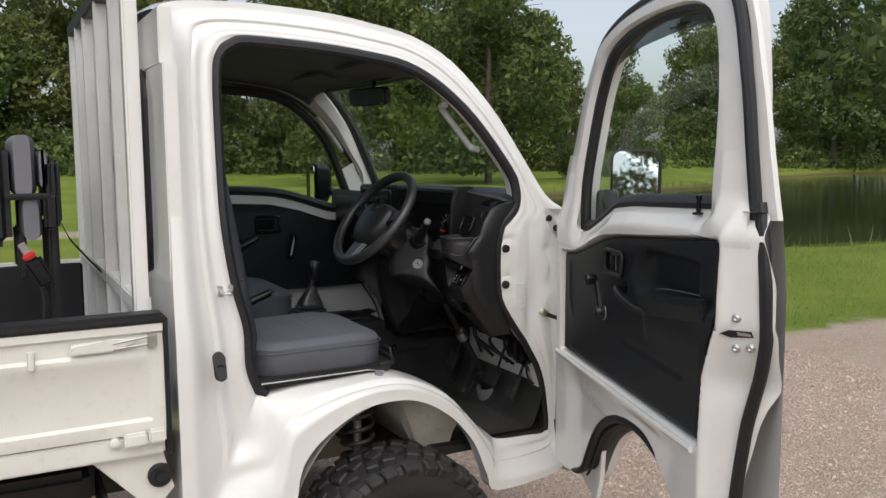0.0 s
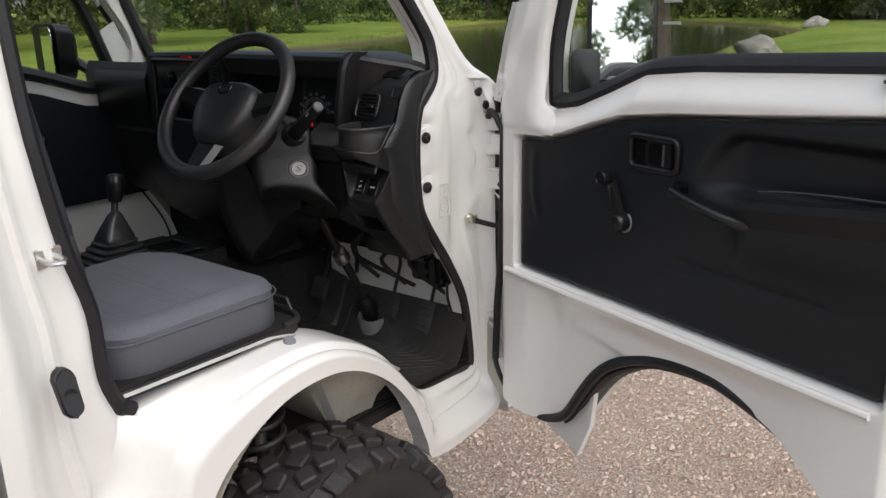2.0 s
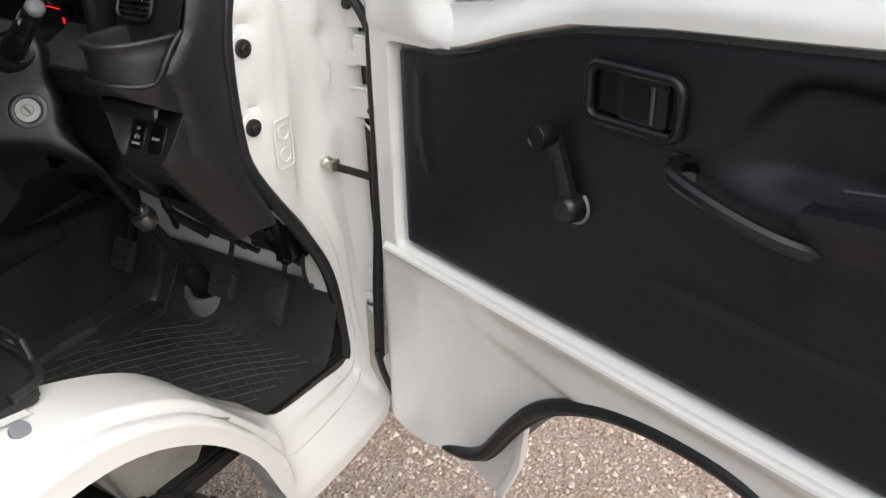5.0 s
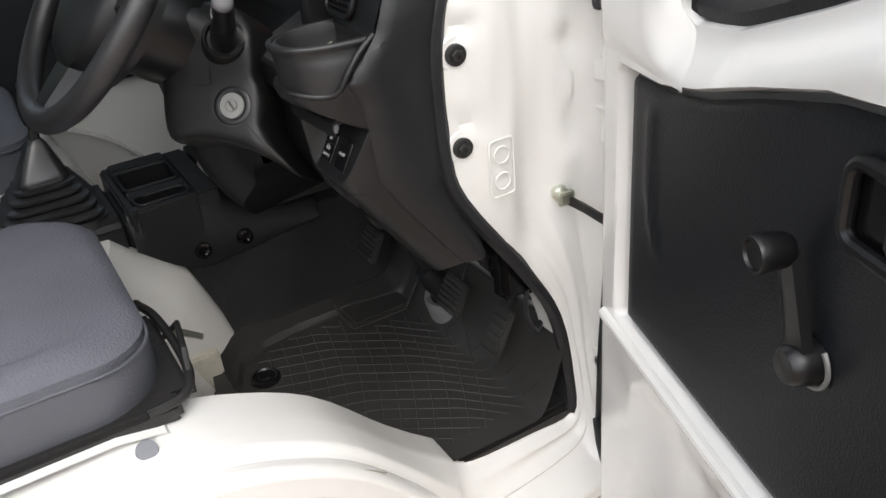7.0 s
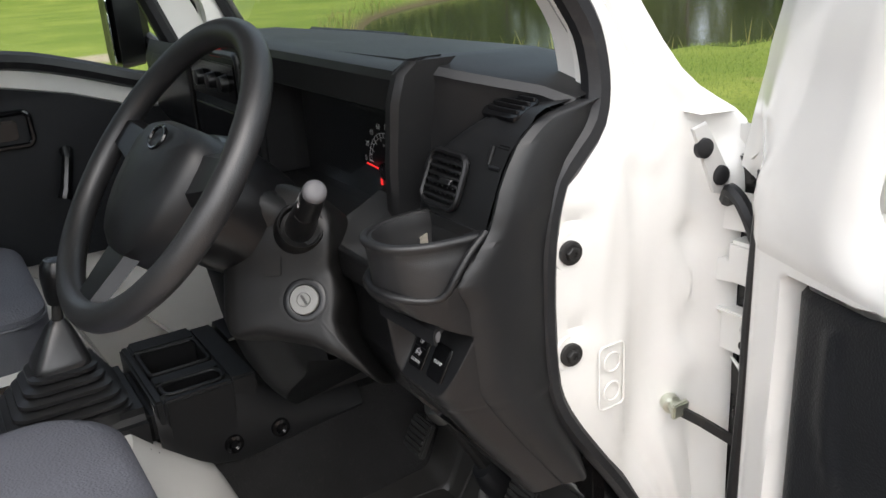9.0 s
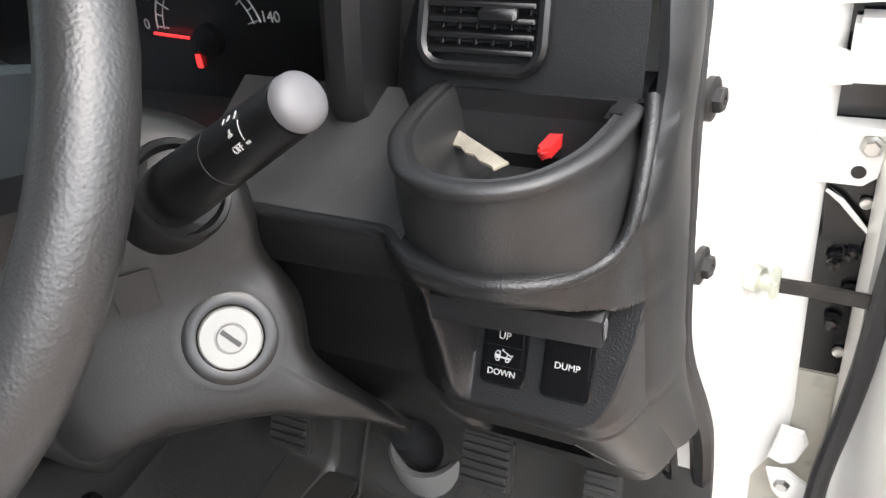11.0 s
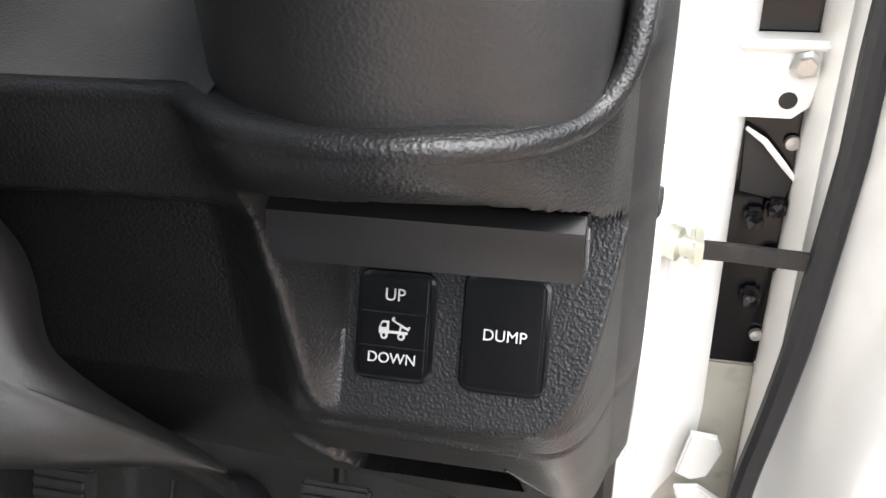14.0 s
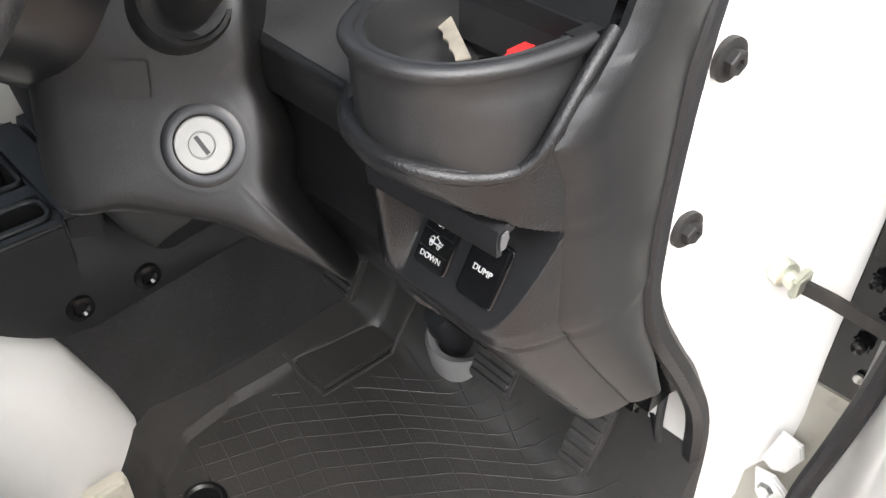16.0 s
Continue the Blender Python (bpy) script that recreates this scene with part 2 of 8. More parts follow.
def joined(*bms):
    out = bmesh.new()
    for b in bms:
        me = bpy.data.meshes.new("tmp")
        b.to_mesh(me)
        b.free()
        out.from_mesh(me)
        bpy.data.meshes.remove(me)
    return out


def plate(outline, place, depth, bevel=0.0):
    """A flat outline (2D points), set in space by place(a, b, h), with a thickness."""
    bm = bmesh.new()
    f = [bm.verts.new(tuple(place(a, b, 0))) for a, b in outline]
    k = [bm.verts.new(tuple(place(a, b, depth))) for a, b in outline]
    bm.faces.new(f)
    bm.faces.new(k[::-1])
    n = len(f)
    rim = [bm.faces.new((f[i], k[i], k[(i + 1) % n], f[(i + 1) % n])) for i in range(n)]
    if bevel:
        bmesh.ops.bevel(bm, geom=[e for e in bm.edges if all(q in f for q in e.verts) or all(q in k for q in e.verts)], offset=bevel, segments=2, affect="EDGES")
    return bm


def round_rect(a0, b0, a1, b1, r, n=5):
    out = []
    for cx, cy, s in ((a1 - r, b1 - r, 0), (a0 + r, b1 - r, 90), (a0 + r, b0 + r, 180), (a1 - r, b0 + r, 270)):
        out += [(cx + r * math.cos(radians(s + 90 * k / n)), cy + r * math.sin(radians(s + 90 * k / n))) for k in range(n + 1)]
    return out


def writing(name, text, size, m, material, parent, depth=0.0002):
    """Raised letters: the built-in font turned into a mesh, centred on the pose m."""
    cu = bpy.data.curves.new(name, "FONT")
    cu.body, cu.size, cu.extrude, cu.align_x, cu.align_y = text, size, depth, "CENTER", "CENTER"
    tmp = new(name + "_curve", cu)
    me = bpy.data.meshes.new_from_object(tmp.evaluated_get(bpy.context.evaluated_depsgraph_get()))
    bpy.data.objects.remove(tmp)
    me.materials.clear()
    me.materials.append(material)
    ob = new(name, me)
    ob.parent = parent
    ob.matrix_world = m
    return ob


def lerp(a, b, t):
    return a + (b - a) * t


def ramp(t, lo, hi):
    t = min(1.0, max(0.0, (t - lo) / (hi - lo)))
    return t * t * (3 - 2 * t)


def along(points, t):
    """Piecewise linear value: points of (t, value)."""
    return float(np.interp(t, [q[0] for q in points], [q[1] for q in points]))


MID = -0.05


def other_side(p):
    return (p[0], 2 * MID - p[1], p[2])

# ---- small lifted truck: cab ----
truck = thing("pickup_truck", "small white lifted cab-over truck with the driver's door open on gravel", "truck")


def flange_y(z):
    return -0.70 + min(1, max(0, (z - 1.2) / 0.52)) * 0.06


# door opening edge (x, z) and outer edge of the body side (x, z, y), round the cab
B_PILLAR = [(0.073, 0.802, -0.152, 0.36, -0.79), (0.071, 0.804, -0.152, 0.55, -0.79), (0.049, 0.87, -0.152, 0.72, -0.79), (0.045, 0.978, -0.152, 0.95, -0.785),
            (0.018, 1.087, -0.15, 1.10, -0.765), (-0.004, 1.252, -0.146, 1.25, -0.745), (-0.006, 1.472, -0.14, 1.47, -0.712),
            (-0.001, 1.647, -0.136, 1.65, -0.685), (0.013, 1.699, -0.134, 1.74, -0.665), (0.047, 1.726, -0.125, 1.82, -0.60)]
ROOF_RAIL = [(0.092, 1.736, 0.05, 1.845, -0.58), (0.282, 1.728, 0.306, 1.838, -0.58), (0.433, 1.713, 0.461, 1.818, -0.58), (0.557, 1.69, 0.608, 1.787, -0.58),
             (0.666, 1.633, 0.733, 1.716, -0.60), (0.777, 1.535, 0.853, 1.58, -0.636), (0.89, 1.388, 0.936, 1.44, -0.672), (0.915, 1.326, 1.01, 1.307, -0.708)]
HINGE_PILLAR = [(0.907, 1.265, 1.061, 1.253, -0.75), (0.857, 1.214, 1.05, 1.20, -0.765), (0.84, 1.145, 1.045, 1.14, -0.765), (0.84, 1.03, 1.045, 1.03, -0.765),
                (0.858, 0.957, 1.045, 0.95, -0.765), (0.944, 0.83, 1.045, 0.83, -0.766), (1.0, 0.73, 1.05, 0.72, -0.768), (1.024, 0.613, 1.055, 0.60, -0.77),
                (1.025, 0.533, 1.055, 0.48, -0.775)]
SILL = [(0.947, 0.53, 1.013, 0.422, -0.78), (0.839, 0.537, 0.79, 0.405, -0.78), (0.796, 0.565, 0.752, 0.463, -0.78), (0.735, 0.621, 0.707, 0.568, -0.78),
        (0.635, 0.725, 0.63, 0.66, -0.785), (0.521, 0.784, 0.536, 0.722, -0.79), (0.43, 0.804, 0.446, 0.742, -0.79), (0.307, 0.8, 0.341, 0.73, -0.79),
        (0.19, 0.795, 0.24, 0.674, -0.785), (0.106, 0.786, 0.182, 0.62, -0.785), (0.09, 0.79, 0.157, 0.561, -0.785), (0.08, 0.797, 0.14, 0.45, -0.785),
        (0.076, 0.80, 0.10, 0.36, -0.785), (0.074, 0.801, -0.02, 0.36, -0.79)]
STEP = 4
LOOP = catmull(B_PILLAR + ROOF_RAIL + HINGE_PILLAR + SILL, STEP, closed=True)
N_B, N_R, N_H = len(B_PILLAR) * STEP, len(ROOF_RAIL) * STEP, len(HINGE_PILLAR) * STEP


def cab_side():
    rings = []
    for i in np.arange(0, len(LOOP), 0.5):
        ix, iz, ox, oz, oy = [lerp(p, q, i % 1) for p, q in zip(LOOP[int(i)], LOOP[(int(i) + 1) % len(LOOP)])]
        iy = flange_y(iz)
        low = ramp(i, N_B + N_R + N_H - 2, N_B + N_R + N_H + 8) * (1 - ramp(i, len(LOOP) - 10, len(LOOP)))
        hinge = ramp(i, N_B + N_R - 4, N_B + N_R + 4) * (1 - ramp(i, N_B + N_R + N_H - 8, N_B + N_R + N_H))
        ring = [(ix, iy + 0.06, iz), (ix, iy + 0.012, iz)]
        for s in np.linspace(0, 1, 37):
            jamb = lerp(iy, oy, 0.15 * ramp(s, 0.02, 0.1) + 0.25 * ramp(s, 0.28, 0.42) + 0.6 * ramp(s, 0.5, 0.85))
            fender = lerp(iy, oy, math.sin(min(1.0, s * 1.25) * math.pi / 2))
            post = lerp(iy, oy, 0.1 * ramp(s, 0.02, 0.2) + 0.35 * ramp(s, 0.35, 0.6) + 0.55 * ramp(s, 0.8, 1.0))
            # pressed creases: a fold down the rear post, a hollow that follows the wheel arch
            jamb += 0.005 * math.exp(-((s - 0.47) / 0.035) ** 2) - 0.004 * math.exp(-((s - 0.16) / 0.05) ** 2)
            fender += 0.007 * math.exp(-((s - 0.46) / 0.07) ** 2) - 0.003 * math.exp(-((s - 0.66) / 0.07) ** 2)
            y = lerp(lerp(jamb, fender, low), post, hinge)
            wave = math.sin(s * math.pi)
            y += hinge * wave * (0.013 * math.exp(-((s - 0.62) / 0.15) ** 2) * (0.6 + 0.4 * math.sin(iz * 21)) - 0.008 * math.exp(-((s - 0.34) / 0.09) ** 2) * (0.7 + 0.3 * math.sin(iz * 34)))
            # hinge post: a step beside the bolt land, hollows above the bolts, short pressed ribs
            px_, pz_ = lerp(ix, ox, s), lerp(iz, oz, s)
            tall = ramp(pz_, 0.80, 0.90) * (1 - ramp(pz_, 1.195, 1.235))
            y += hinge * tall * 0.010 * ramp(px_, 0.926, 0.953) * (1 - ramp(px_, 0.955, 0.998))
            for zb in (1.172, 1.060):
                y += hinge * 0.007 * math.exp(-((px_ - 0.872) / 0.020) ** 2 - ((pz_ - zb) / 0.010) ** 2)
            y -= hinge * 0.007 * math.exp(-((px_ - 1.004) / 0.006) ** 2) * ramp(pz_, 1.05, 1.065) * (1 - ramp(pz_, 1.09, 1.105))
            y += hinge * 0.008 * math.exp(-((px_ - 1.005) / 0.018) ** 2 - ((pz_ - 1.135) / 0.012) ** 2)
            y -= hinge * 0.008 * math.exp(-((px_ - 1.008) / 0.012) ** 2 - ((pz_ - 0.985) / 0.025) ** 2)
            z = lerp(iz, oz, s) + low * 0.016 * math.sin(s * math.pi) - low * 0.01 * ramp(s, 0.28, 0.36) * (1 - ramp(s, 0.4, 0.55))
            ring.append((lerp(ix, ox, s), y, z))
        ring += [(ox, oy + 0.012, oz + low * 0.004), (ox, oy + 0.05, oz + low * 0.006)]
        rings.append(ring)
    return loft(rings, wrap=True)


side = part("body_side", cab_side(), WHITE, truck, "white painted cab side with arched wheel opening", sharp=30)
bm = cab_side()
moved(bm, Matrix.Translation((0, 2 * MID, 0)) @ Matrix.Diagonal((1, -1, 1, 1)))
part("body_side", bm, WHITE, truck, sharp=30)

# door seals: up the rear post, over the roof rail and down the front post
SEAL_END = N_B + N_R + N_H - 3
seal_path = [(q[0] + 0.002, flange_y(q[1]) + 0.006, q[1]) for q in LOOP[-18:] + LOOP[:SEAL_END]]
seal = part("door_seal", tube(seal_path, [0.0155 if i < 18 + N_B + N_R + 4 else 0.0115 for i in range(len(seal_path))], 8), RUBBER, truck, "black rubber door seal")
part("door_seal", tube([other_side(q) for q in seal_path], 0.0125, 8), RUBBER, truck)

# roof skin, headliner and windscreen between the two sides
ROOF = LOOP[N_B - 5:N_B + 4 * STEP + 1]


def crown(row, up, s, inset=0.0):
    _, _, ox, oz, oy = row
    y = lerp(oy + inset, 2 * MID - oy - inset, s)
    return (ox, y, oz + up * math.sin(s * math.pi) ** 0.7)


def roof_skin(drop, up):
    return loft([[(crown(r, up, k / 16)[0], crown(r, up, k / 16)[1], crown(r, up, k / 16)[2] - drop) for k in range(17)] for r in ROOF])


part("roof", roof_skin(0.0, 0.035), WHITE, truck)
lin = [[(ix + 0.01, lerp(flange_y(iz) + 0.03, 2 * MID - flange_y(iz) - 0.03, k / 16), iz - 0.004 + 0.05 * math.sin(k / 16 * math.pi) ** 0.6 - 0.012 * math.exp(-((k - 8) / 2.0) ** 2)) for k in range(17)] for ix, iz, *_ in LOOP[6 * STEP:N_B + 4 * STEP]]
part("headliner", loft(lin), HEADLINER, truck, "grey cloth headliner")

SCREEN = LOOP[N_B + 4 * STEP:N_B + 8 * STEP + 1]


def screen_point(row, s, lift=0.0):
    _, _, ox, oz, oy = row
    bow = math.sin(s * math.pi)
    return (ox - 0.012 + 0.05 * bow + lift, lerp(oy + 0.035, 2 * MID - oy - 0.035, s), oz - 0.014)


screen = part("windscreen", loft([[screen_point(r, k / 20) for k in range(21)] for r in SCREEN]), SCREEN_GLASS, truck, "clear laminated windscreen")
screen.visible_shadow = False
border = [screen_point(SCREEN[0], k / 20, -0.002) for k in range(21)] + [screen_point(r, 1, -0.002) for r in SCREEN[1:-1]] + [screen_point(SCREEN[-1], 1 - k / 20, -0.002) for k in range(21)] + [screen_point(r, 0, -0.002) for r in SCREEN[-2:0:-1]]
part("windscreen_rubber", tube(border, 0.012, 8, closed=True), RUBBER, truck, "black windscreen rubber")
# windscreen posts inside
for sgn in (0, 1):
    post = []
    for r in SCREEN[::2]:
        ix, iz, ox, oz, oy = r
        k = lerp(0.35, 1.0, ramp(iz, 1.33, 1.56))
        a, b = Vector((ix - 0.005, flange_y(iz) + 0.015 + 0.035 * k, iz)), Vector((ox - 0.04, oy + 0.030 + 0.025 * k, oz - 0.018))
        c = Vector((ox - 0.022, oy + 0.03, oz))
        d = Vector((ix, flange_y(iz) + 0.01, iz))
        post.append([q if not sgn else other_side(q) for q in (d, a, (a + b) / 2 + Vector((-0.008, 0.012 * k, -0.004)), b, c)])
    part("windscreen_post", loft(post, closed=True), WHITE, truck)
# roof rail above the screen
head = [[(x, y, z) for x, y, z in ((crown(SCREEN[0], 0.035, k / 20)[0], crown(SCREEN[0], 0.035, k / 20)[1], crown(SCREEN[0], 0.03, k / 20)[2]), screen_point(SCREEN[0], k / 20), (screen_point(SCREEN[0], k / 20)[0] - 0.06, screen_point(SCREEN[0], k / 20)[1], screen_point(SCREEN[0], k / 20)[2] - 0.006))] for k in range(21)]
part("roof_header", loft(head), HEADLINER, truck)

# cowl, nose and bumper ahead of the cab
nose = []
for k in range(17):
    s = k / 16
    y = lerp(-0.744, 2 * MID + 0.744, s)
    b = 0.06 * math.sin(s * math.pi) ** 0.5
    nose.append([(1.0 + b * 0.5, y, 1.265), (1.05 + b, y, 1.262), (1.075 + b, y, 1.22), (1.12 + b, y, 1.0), (1.16 + b, y, 0.72), (1.17 + b, y, 0.5), (1.1 + b, y, 0.42)])
part("front_panel", loft(nose), WHITE, truck)
for sgn in (0, 1):
    corner = []
    for x, z in ((1.05, 1.25), (1.055, 1.1), (1.06, 0.9), (1.065, 0.7), (1.065, 0.5), (1.05, 0.42)):
        fx = along([(0.42, 1.1), (0.5, 1.17), (0.72, 1.16), (1.0, 1.12), (1.22, 1.075), (1.262, 1.05)], z)
        ring = [(x, -0.752, z), (x + 0.012, -0.785, z), (lerp(x, fx, 0.55), -0.79, z), (fx, -0.755, z), (fx + 0.01, -0.74, z)]
        corner.append([q if not sgn else other_side(q) for q in ring])
    part("front_corner_panel", loft(corner), WHITE, truck)
# hinge cavity with its black splash guard
part("splash_guard", rbox((1.046, -0.80, 0.805), (1.052, -0.735, 1.22), 0.002), GLOSSY, truck, "black plastic guard behind the hinges")

# cab back wall with its window
def back_wall():
    out = []
    for y0, y1, z0, z1 in ((-0.74, 0.64, 0.42, 1.12), (-0.74, -0.50, 1.12, 1.66), (0.40, 0.64, 1.12, 1.66), (-0.70, 0.60, 1.66, 1.80)):
        out.append(rbox((-0.15, y0, z0), (-0.115, y1, z1), 0.003))
    return joined(*out)


part("back_wall", back_wall(), WHITE, truck)
part("rear_window", rbox((-0.135, -0.50, 1.12), (-0.13, 0.40, 1.66), 0), GLASS, truck)
loop = []
for a, b in round_rect(-0.5, 1.12, 0.4, 1.66, 0.08):
    loop.append((-0.152, a, b))
part("window_rubber", tube(loop, 0.013, 8, closed=True), RUBBER, truck)

# floor pan, seat boxes and tunnel
part("floor_pan", rbox((0.42, -0.70, 0.515), (1.08, 0.60, 0.545), 0.004), DARKSTEEL, truck)
part("firewall", rbox((1.04, -0.71, 0.53), (1.06, 0.61, 1.25), 0.003), WHITE, truck)
part("carpet", joined(rbox((1.02, -0.19, 0.53), (1.038, 0.60, 1.1), 0.004), rbox((1.02, -0.70, 0.53), (1.038, -0.19, 0.615), 0.004), rbox((1.02, -0.70, 0.79), (1.038, -0.19, 1.1), 0.004)), CARPET, truck, "black footwell carpet")
part("floor_carpet", rbox((0.60, -0.69, 0.546), (1.03, 0.58, 0.5505), 0.001), CARPET, truck)
hump = []
for x in np.linspace(0.60, 1.03, 14):
    wave = 0.008 * math.sin(x * 38) * ramp(x, 0.62, 0.75)
    hump.append([(x, -0.12, 0.76), (x, -0.165 + wave * 0.3, 0.75), (x, -0.172 + wave, 0.69), (x, -0.185 + wave, 0.62), (x, -0.20, 0.575), (x, -0.23, 0.551)])
part("tunnel_carpet", loft(hump), CARPET, truck, "dark tunnel carpet")
riser = []
NEAR = [(0.50, 0.812), (0.53, 0.781), (0.57, 0.746), (0.607, 0.7145), (0.617, 0.693), (0.641, 0.625), (0.664, 0.553)]
FAR_END = [(0.452, 0.805), (0.466, 0.79), (0.48, 0.757), (0.495, 0.722), (0.518, 0.66), (0.54, 0.60), (0.562, 0.548)]
for k in range(41):
    s = k / 40
    y = lerp(-0.16, -0.70, s)
    f = ramp(s, 0.05, 0.36) ** 0.8
    row = [(0.08, y, 0.815), (0.40, y, 0.815)]
    for n, ((xa, za), (xb, zb)) in enumerate(zip(NEAR, FAR_END)):
        dimple = 0.006 * math.exp(-((y + 0.215) / 0.012) ** 2) + 0.006 * math.exp(-((y + 0.265) / 0.012) ** 2)
        row.append((lerp(xa, xb, f), y, lerp(za, zb, f) - dimple * (n in (3, 4))))
    riser.append(row)
part("seat_box", loft(riser), WHITE, truck, "white painted seat box and wheel housing")
riser = []
for k in range(9):
    y = lerp(0.06, 0.60, k / 8)
    riser.append([(0.0, y, 0.83), (0.47, y, 0.83), (0.49, y, 0.815), (0.54, y, 0.70), (0.60, y, 0.548)])
part("seat_box", loft(riser), WHITE, truck)
part("tunnel", rbox((-0.1, -0.21, 0.54), (0.53, 0.08, 0.79), 0.01), DARKSTEEL, truck)
part("seat_tray", joined(rbox((0.05, -0.685, 0.80), (0.478, -0.24, 0.826), 0.006), tube(catmull([(0.44, -0.683, 0.825), (0.485, -0.672, 0.825), (0.503, -0.62, 0.828), (0.50, -0.5, 0.83), (0.485, -0.44, 0.83)], 5), 0.006, 8), rbox((0.45, -0.66, 0.805), (0.497, -0.46, 0.822), 0.006)), DARKSTEEL, truck, "black pressed seat base")

# wheel housing, spring and suspension behind the arch
def under_floor(x, z):
    """Keeps the wheel housing below the seat box and the floor."""
    return min(z, max(0.505, 0.79 - max(0.0, x - 0.44) * 2.0))


house = []
for k in range(25):
    a = radians(lerp(52, 178, k / 24))
    x, z = 0.47 + 0.335 * math.cos(a), 0.40 + 0.345 * math.sin(a)
    house.append([(x, -0.775, z), (x, -0.70, lerp(z, under_floor(x, z), 0.5)), (x, -0.66, under_floor(x, z)), (x, -0.45, under_floor(x, z)), (x * 0.96 + 0.02, -0.30, under_floor(x, z) - 0.02)])
part("wheel_housing", loft(house), UNDER, truck, "dusty cream wheel housing")
panel = [[(x, -0.455 + 0.03 * k, z) for k, z in enumerate((0.503, 0.496, 0.488, 0.482, 0.455))] for x in (0.60, 0.61, 0.70, 0.80, 0.90)]
part("inner_panel", loft(panel), UNDER, truck, "dusty cream inner wing panel")
part("inner_panel_hem", tube([(0.60, -0.40, 0.488), (0.70, -0.398, 0.488), (0.80, -0.398, 0.488), (0.90, -0.398, 0.488)], 0.005, 6), UNDER, truck)
part("wheel_housing_back", rbox((0.12, -0.31, 0.42), (0.60, -0.29, 0.62), 0.004), UNDER, truck)
spring = [(0.375 + 0.045 * math.cos(a), -0.665 + 0.045 * math.sin(a), 0.50 + 0.0062 * a) for a in np.linspace(0, math.tau * 5.5, 110)]
strut = part("shock_absorber", lathe((0.375, -0.665, 0.42), (0, 0, 1), [(0, 0.022), (0.12, 0.022), (0.12, 0.012), (0.29, 0.012), (0.29, 0.04), (0.3, 0.04)]), STEEL, truck)
part("coil_spring", tube(spring, 0.0075, 8), DARKSTEEL, strut, "black coil spring")
part("control_arm", tube([(0.2, -0.35, 0.33), (0.47, -0.6, 0.3)], 0.022, 8), DARKSTEEL, truck)


# ---- front wheel ----
def wheel(cx, cy, cz):
    """A knobbly mud tyre on a dark rim, axle along y."""
    w = part("front_wheel", lathe((cx, cy - 0.06, cz), (0, 1, 0), [(0, 0.05), (0.0, 0.15), (0.02, 0.165), (0.10, 0.165), (0.12, 0.15), (0.12, 0.05)]), DARKSTEEL, truck, "black steel rim")
    prof = [(-0.085, 0.165), (-0.10, 0.185), (-0.112, 0.225), (-0.108, 0.262), (-0.092, 0.278), (-0.05, 0.284), (0, 0.285), (0.05, 0.284), (0.092, 0.278), (0.108, 0.262), (0.112, 0.225), (0.10, 0.185), (0.085, 0.165)]
    bm = lathe((cx, cy, cz), (0, 1, 0), prof, n=72)
    tyre = part("tyre", bm, TYRE, w, "knobbly black mud tyre")
    n = 30
    knob = rbox((-0.019, -0.021, -0.014), (0.019, 0.021, 0.016), 0.004, 1)
    side_knob = rbox((-0.021, -0.03, -0.02), (0.021, 0.012, 0.012), 0.005, 1)
    me = [bpy.data.meshes.new("tread_block") for _ in range(2)]
    for b, q in ((knob, me[0]), (side_knob, me[1])):
        b.to_mesh(q)
        b.free()
        q.materials.append(TYRE)
    for i in range(n):
        for row, (y, skew, kind) in enumerate(((-0.092, 8, 1), (-0.048, -22, 0), (0.0, 18, 0), (0.048, -22, 0), (0.092, 8, 1))):
            a = math.tau * (i + 0.5 * (row % 2) + 0.12 * math.sin(i * 2.3 + row)) / n
            b = new("tread_block", me[kind])
            b.parent = tyre
            flip = pose(0, 0, 0, 0, 0, 180) if y > 0.09 else Matrix()
            tilt = -20 if y < -0.09 else (20 if y > 0.09 else 0)
            b.matrix_world = Matrix.Translation((cx, cy, cz)) @ pose(0, 0, 0, 0, math.degrees(a)) @ Matrix.Translation((0, y, 0.284 if not kind else 0.277)) @ pose(0, 0, 0, -tilt, 0, skew) @ flip
    return w


wheel(0.445, -0.765, 0.297)


def plain_wheel(cx, cy, cz, name):
    """A wheel out of reach: tyre and rim with the tread in one piece."""
    w = part(name, lathe((cx, cy - 0.06, cz), (0, 1, 0), [(0, 0.05), (0.0, 0.15), (0.02, 0.165), (0.10, 0.165), (0.12, 0.15), (0.12, 0.05)]), DARKSTEEL, truck, "black steel rim")
    tyre = part("tyre", lathe((cx, cy, cz), (0, 1, 0), [(-0.085, 0.165), (-0.112, 0.225), (-0.108, 0.262), (-0.092, 0.278), (0, 0.285), (0.092, 0.278), (0.108, 0.262), (0.112, 0.225), (0.085, 0.165)], n=60), TYRE, w, "knobbly black mud tyre")
    blocks = []
    for i in range(30):
        for y in (-0.09, -0.045, 0.0, 0.045, 0.09):
            a = 12 * i + (6 if y in (-0.045, 0.045) else 0)
            blocks.append(moved(rbox((-0.019, -0.021, -0.014), (0.019, 0.021, 0.016), 0.003, 1), Matrix.Translation((cx, cy, cz)) @ pose(0, 0, 0, 0, a) @ Matrix.Translation((0, y, 0.281))))
    part("tread", joined(*blocks), TYRE, tyre)


plain_wheel(0.445, 0.665, 0.297, "front_wheel")
plain_wheel(-1.35, -0.70, 0.297, "rear_wheel")
plain_wheel(-1.35, 0.60, 0.297, "rear_wheel")

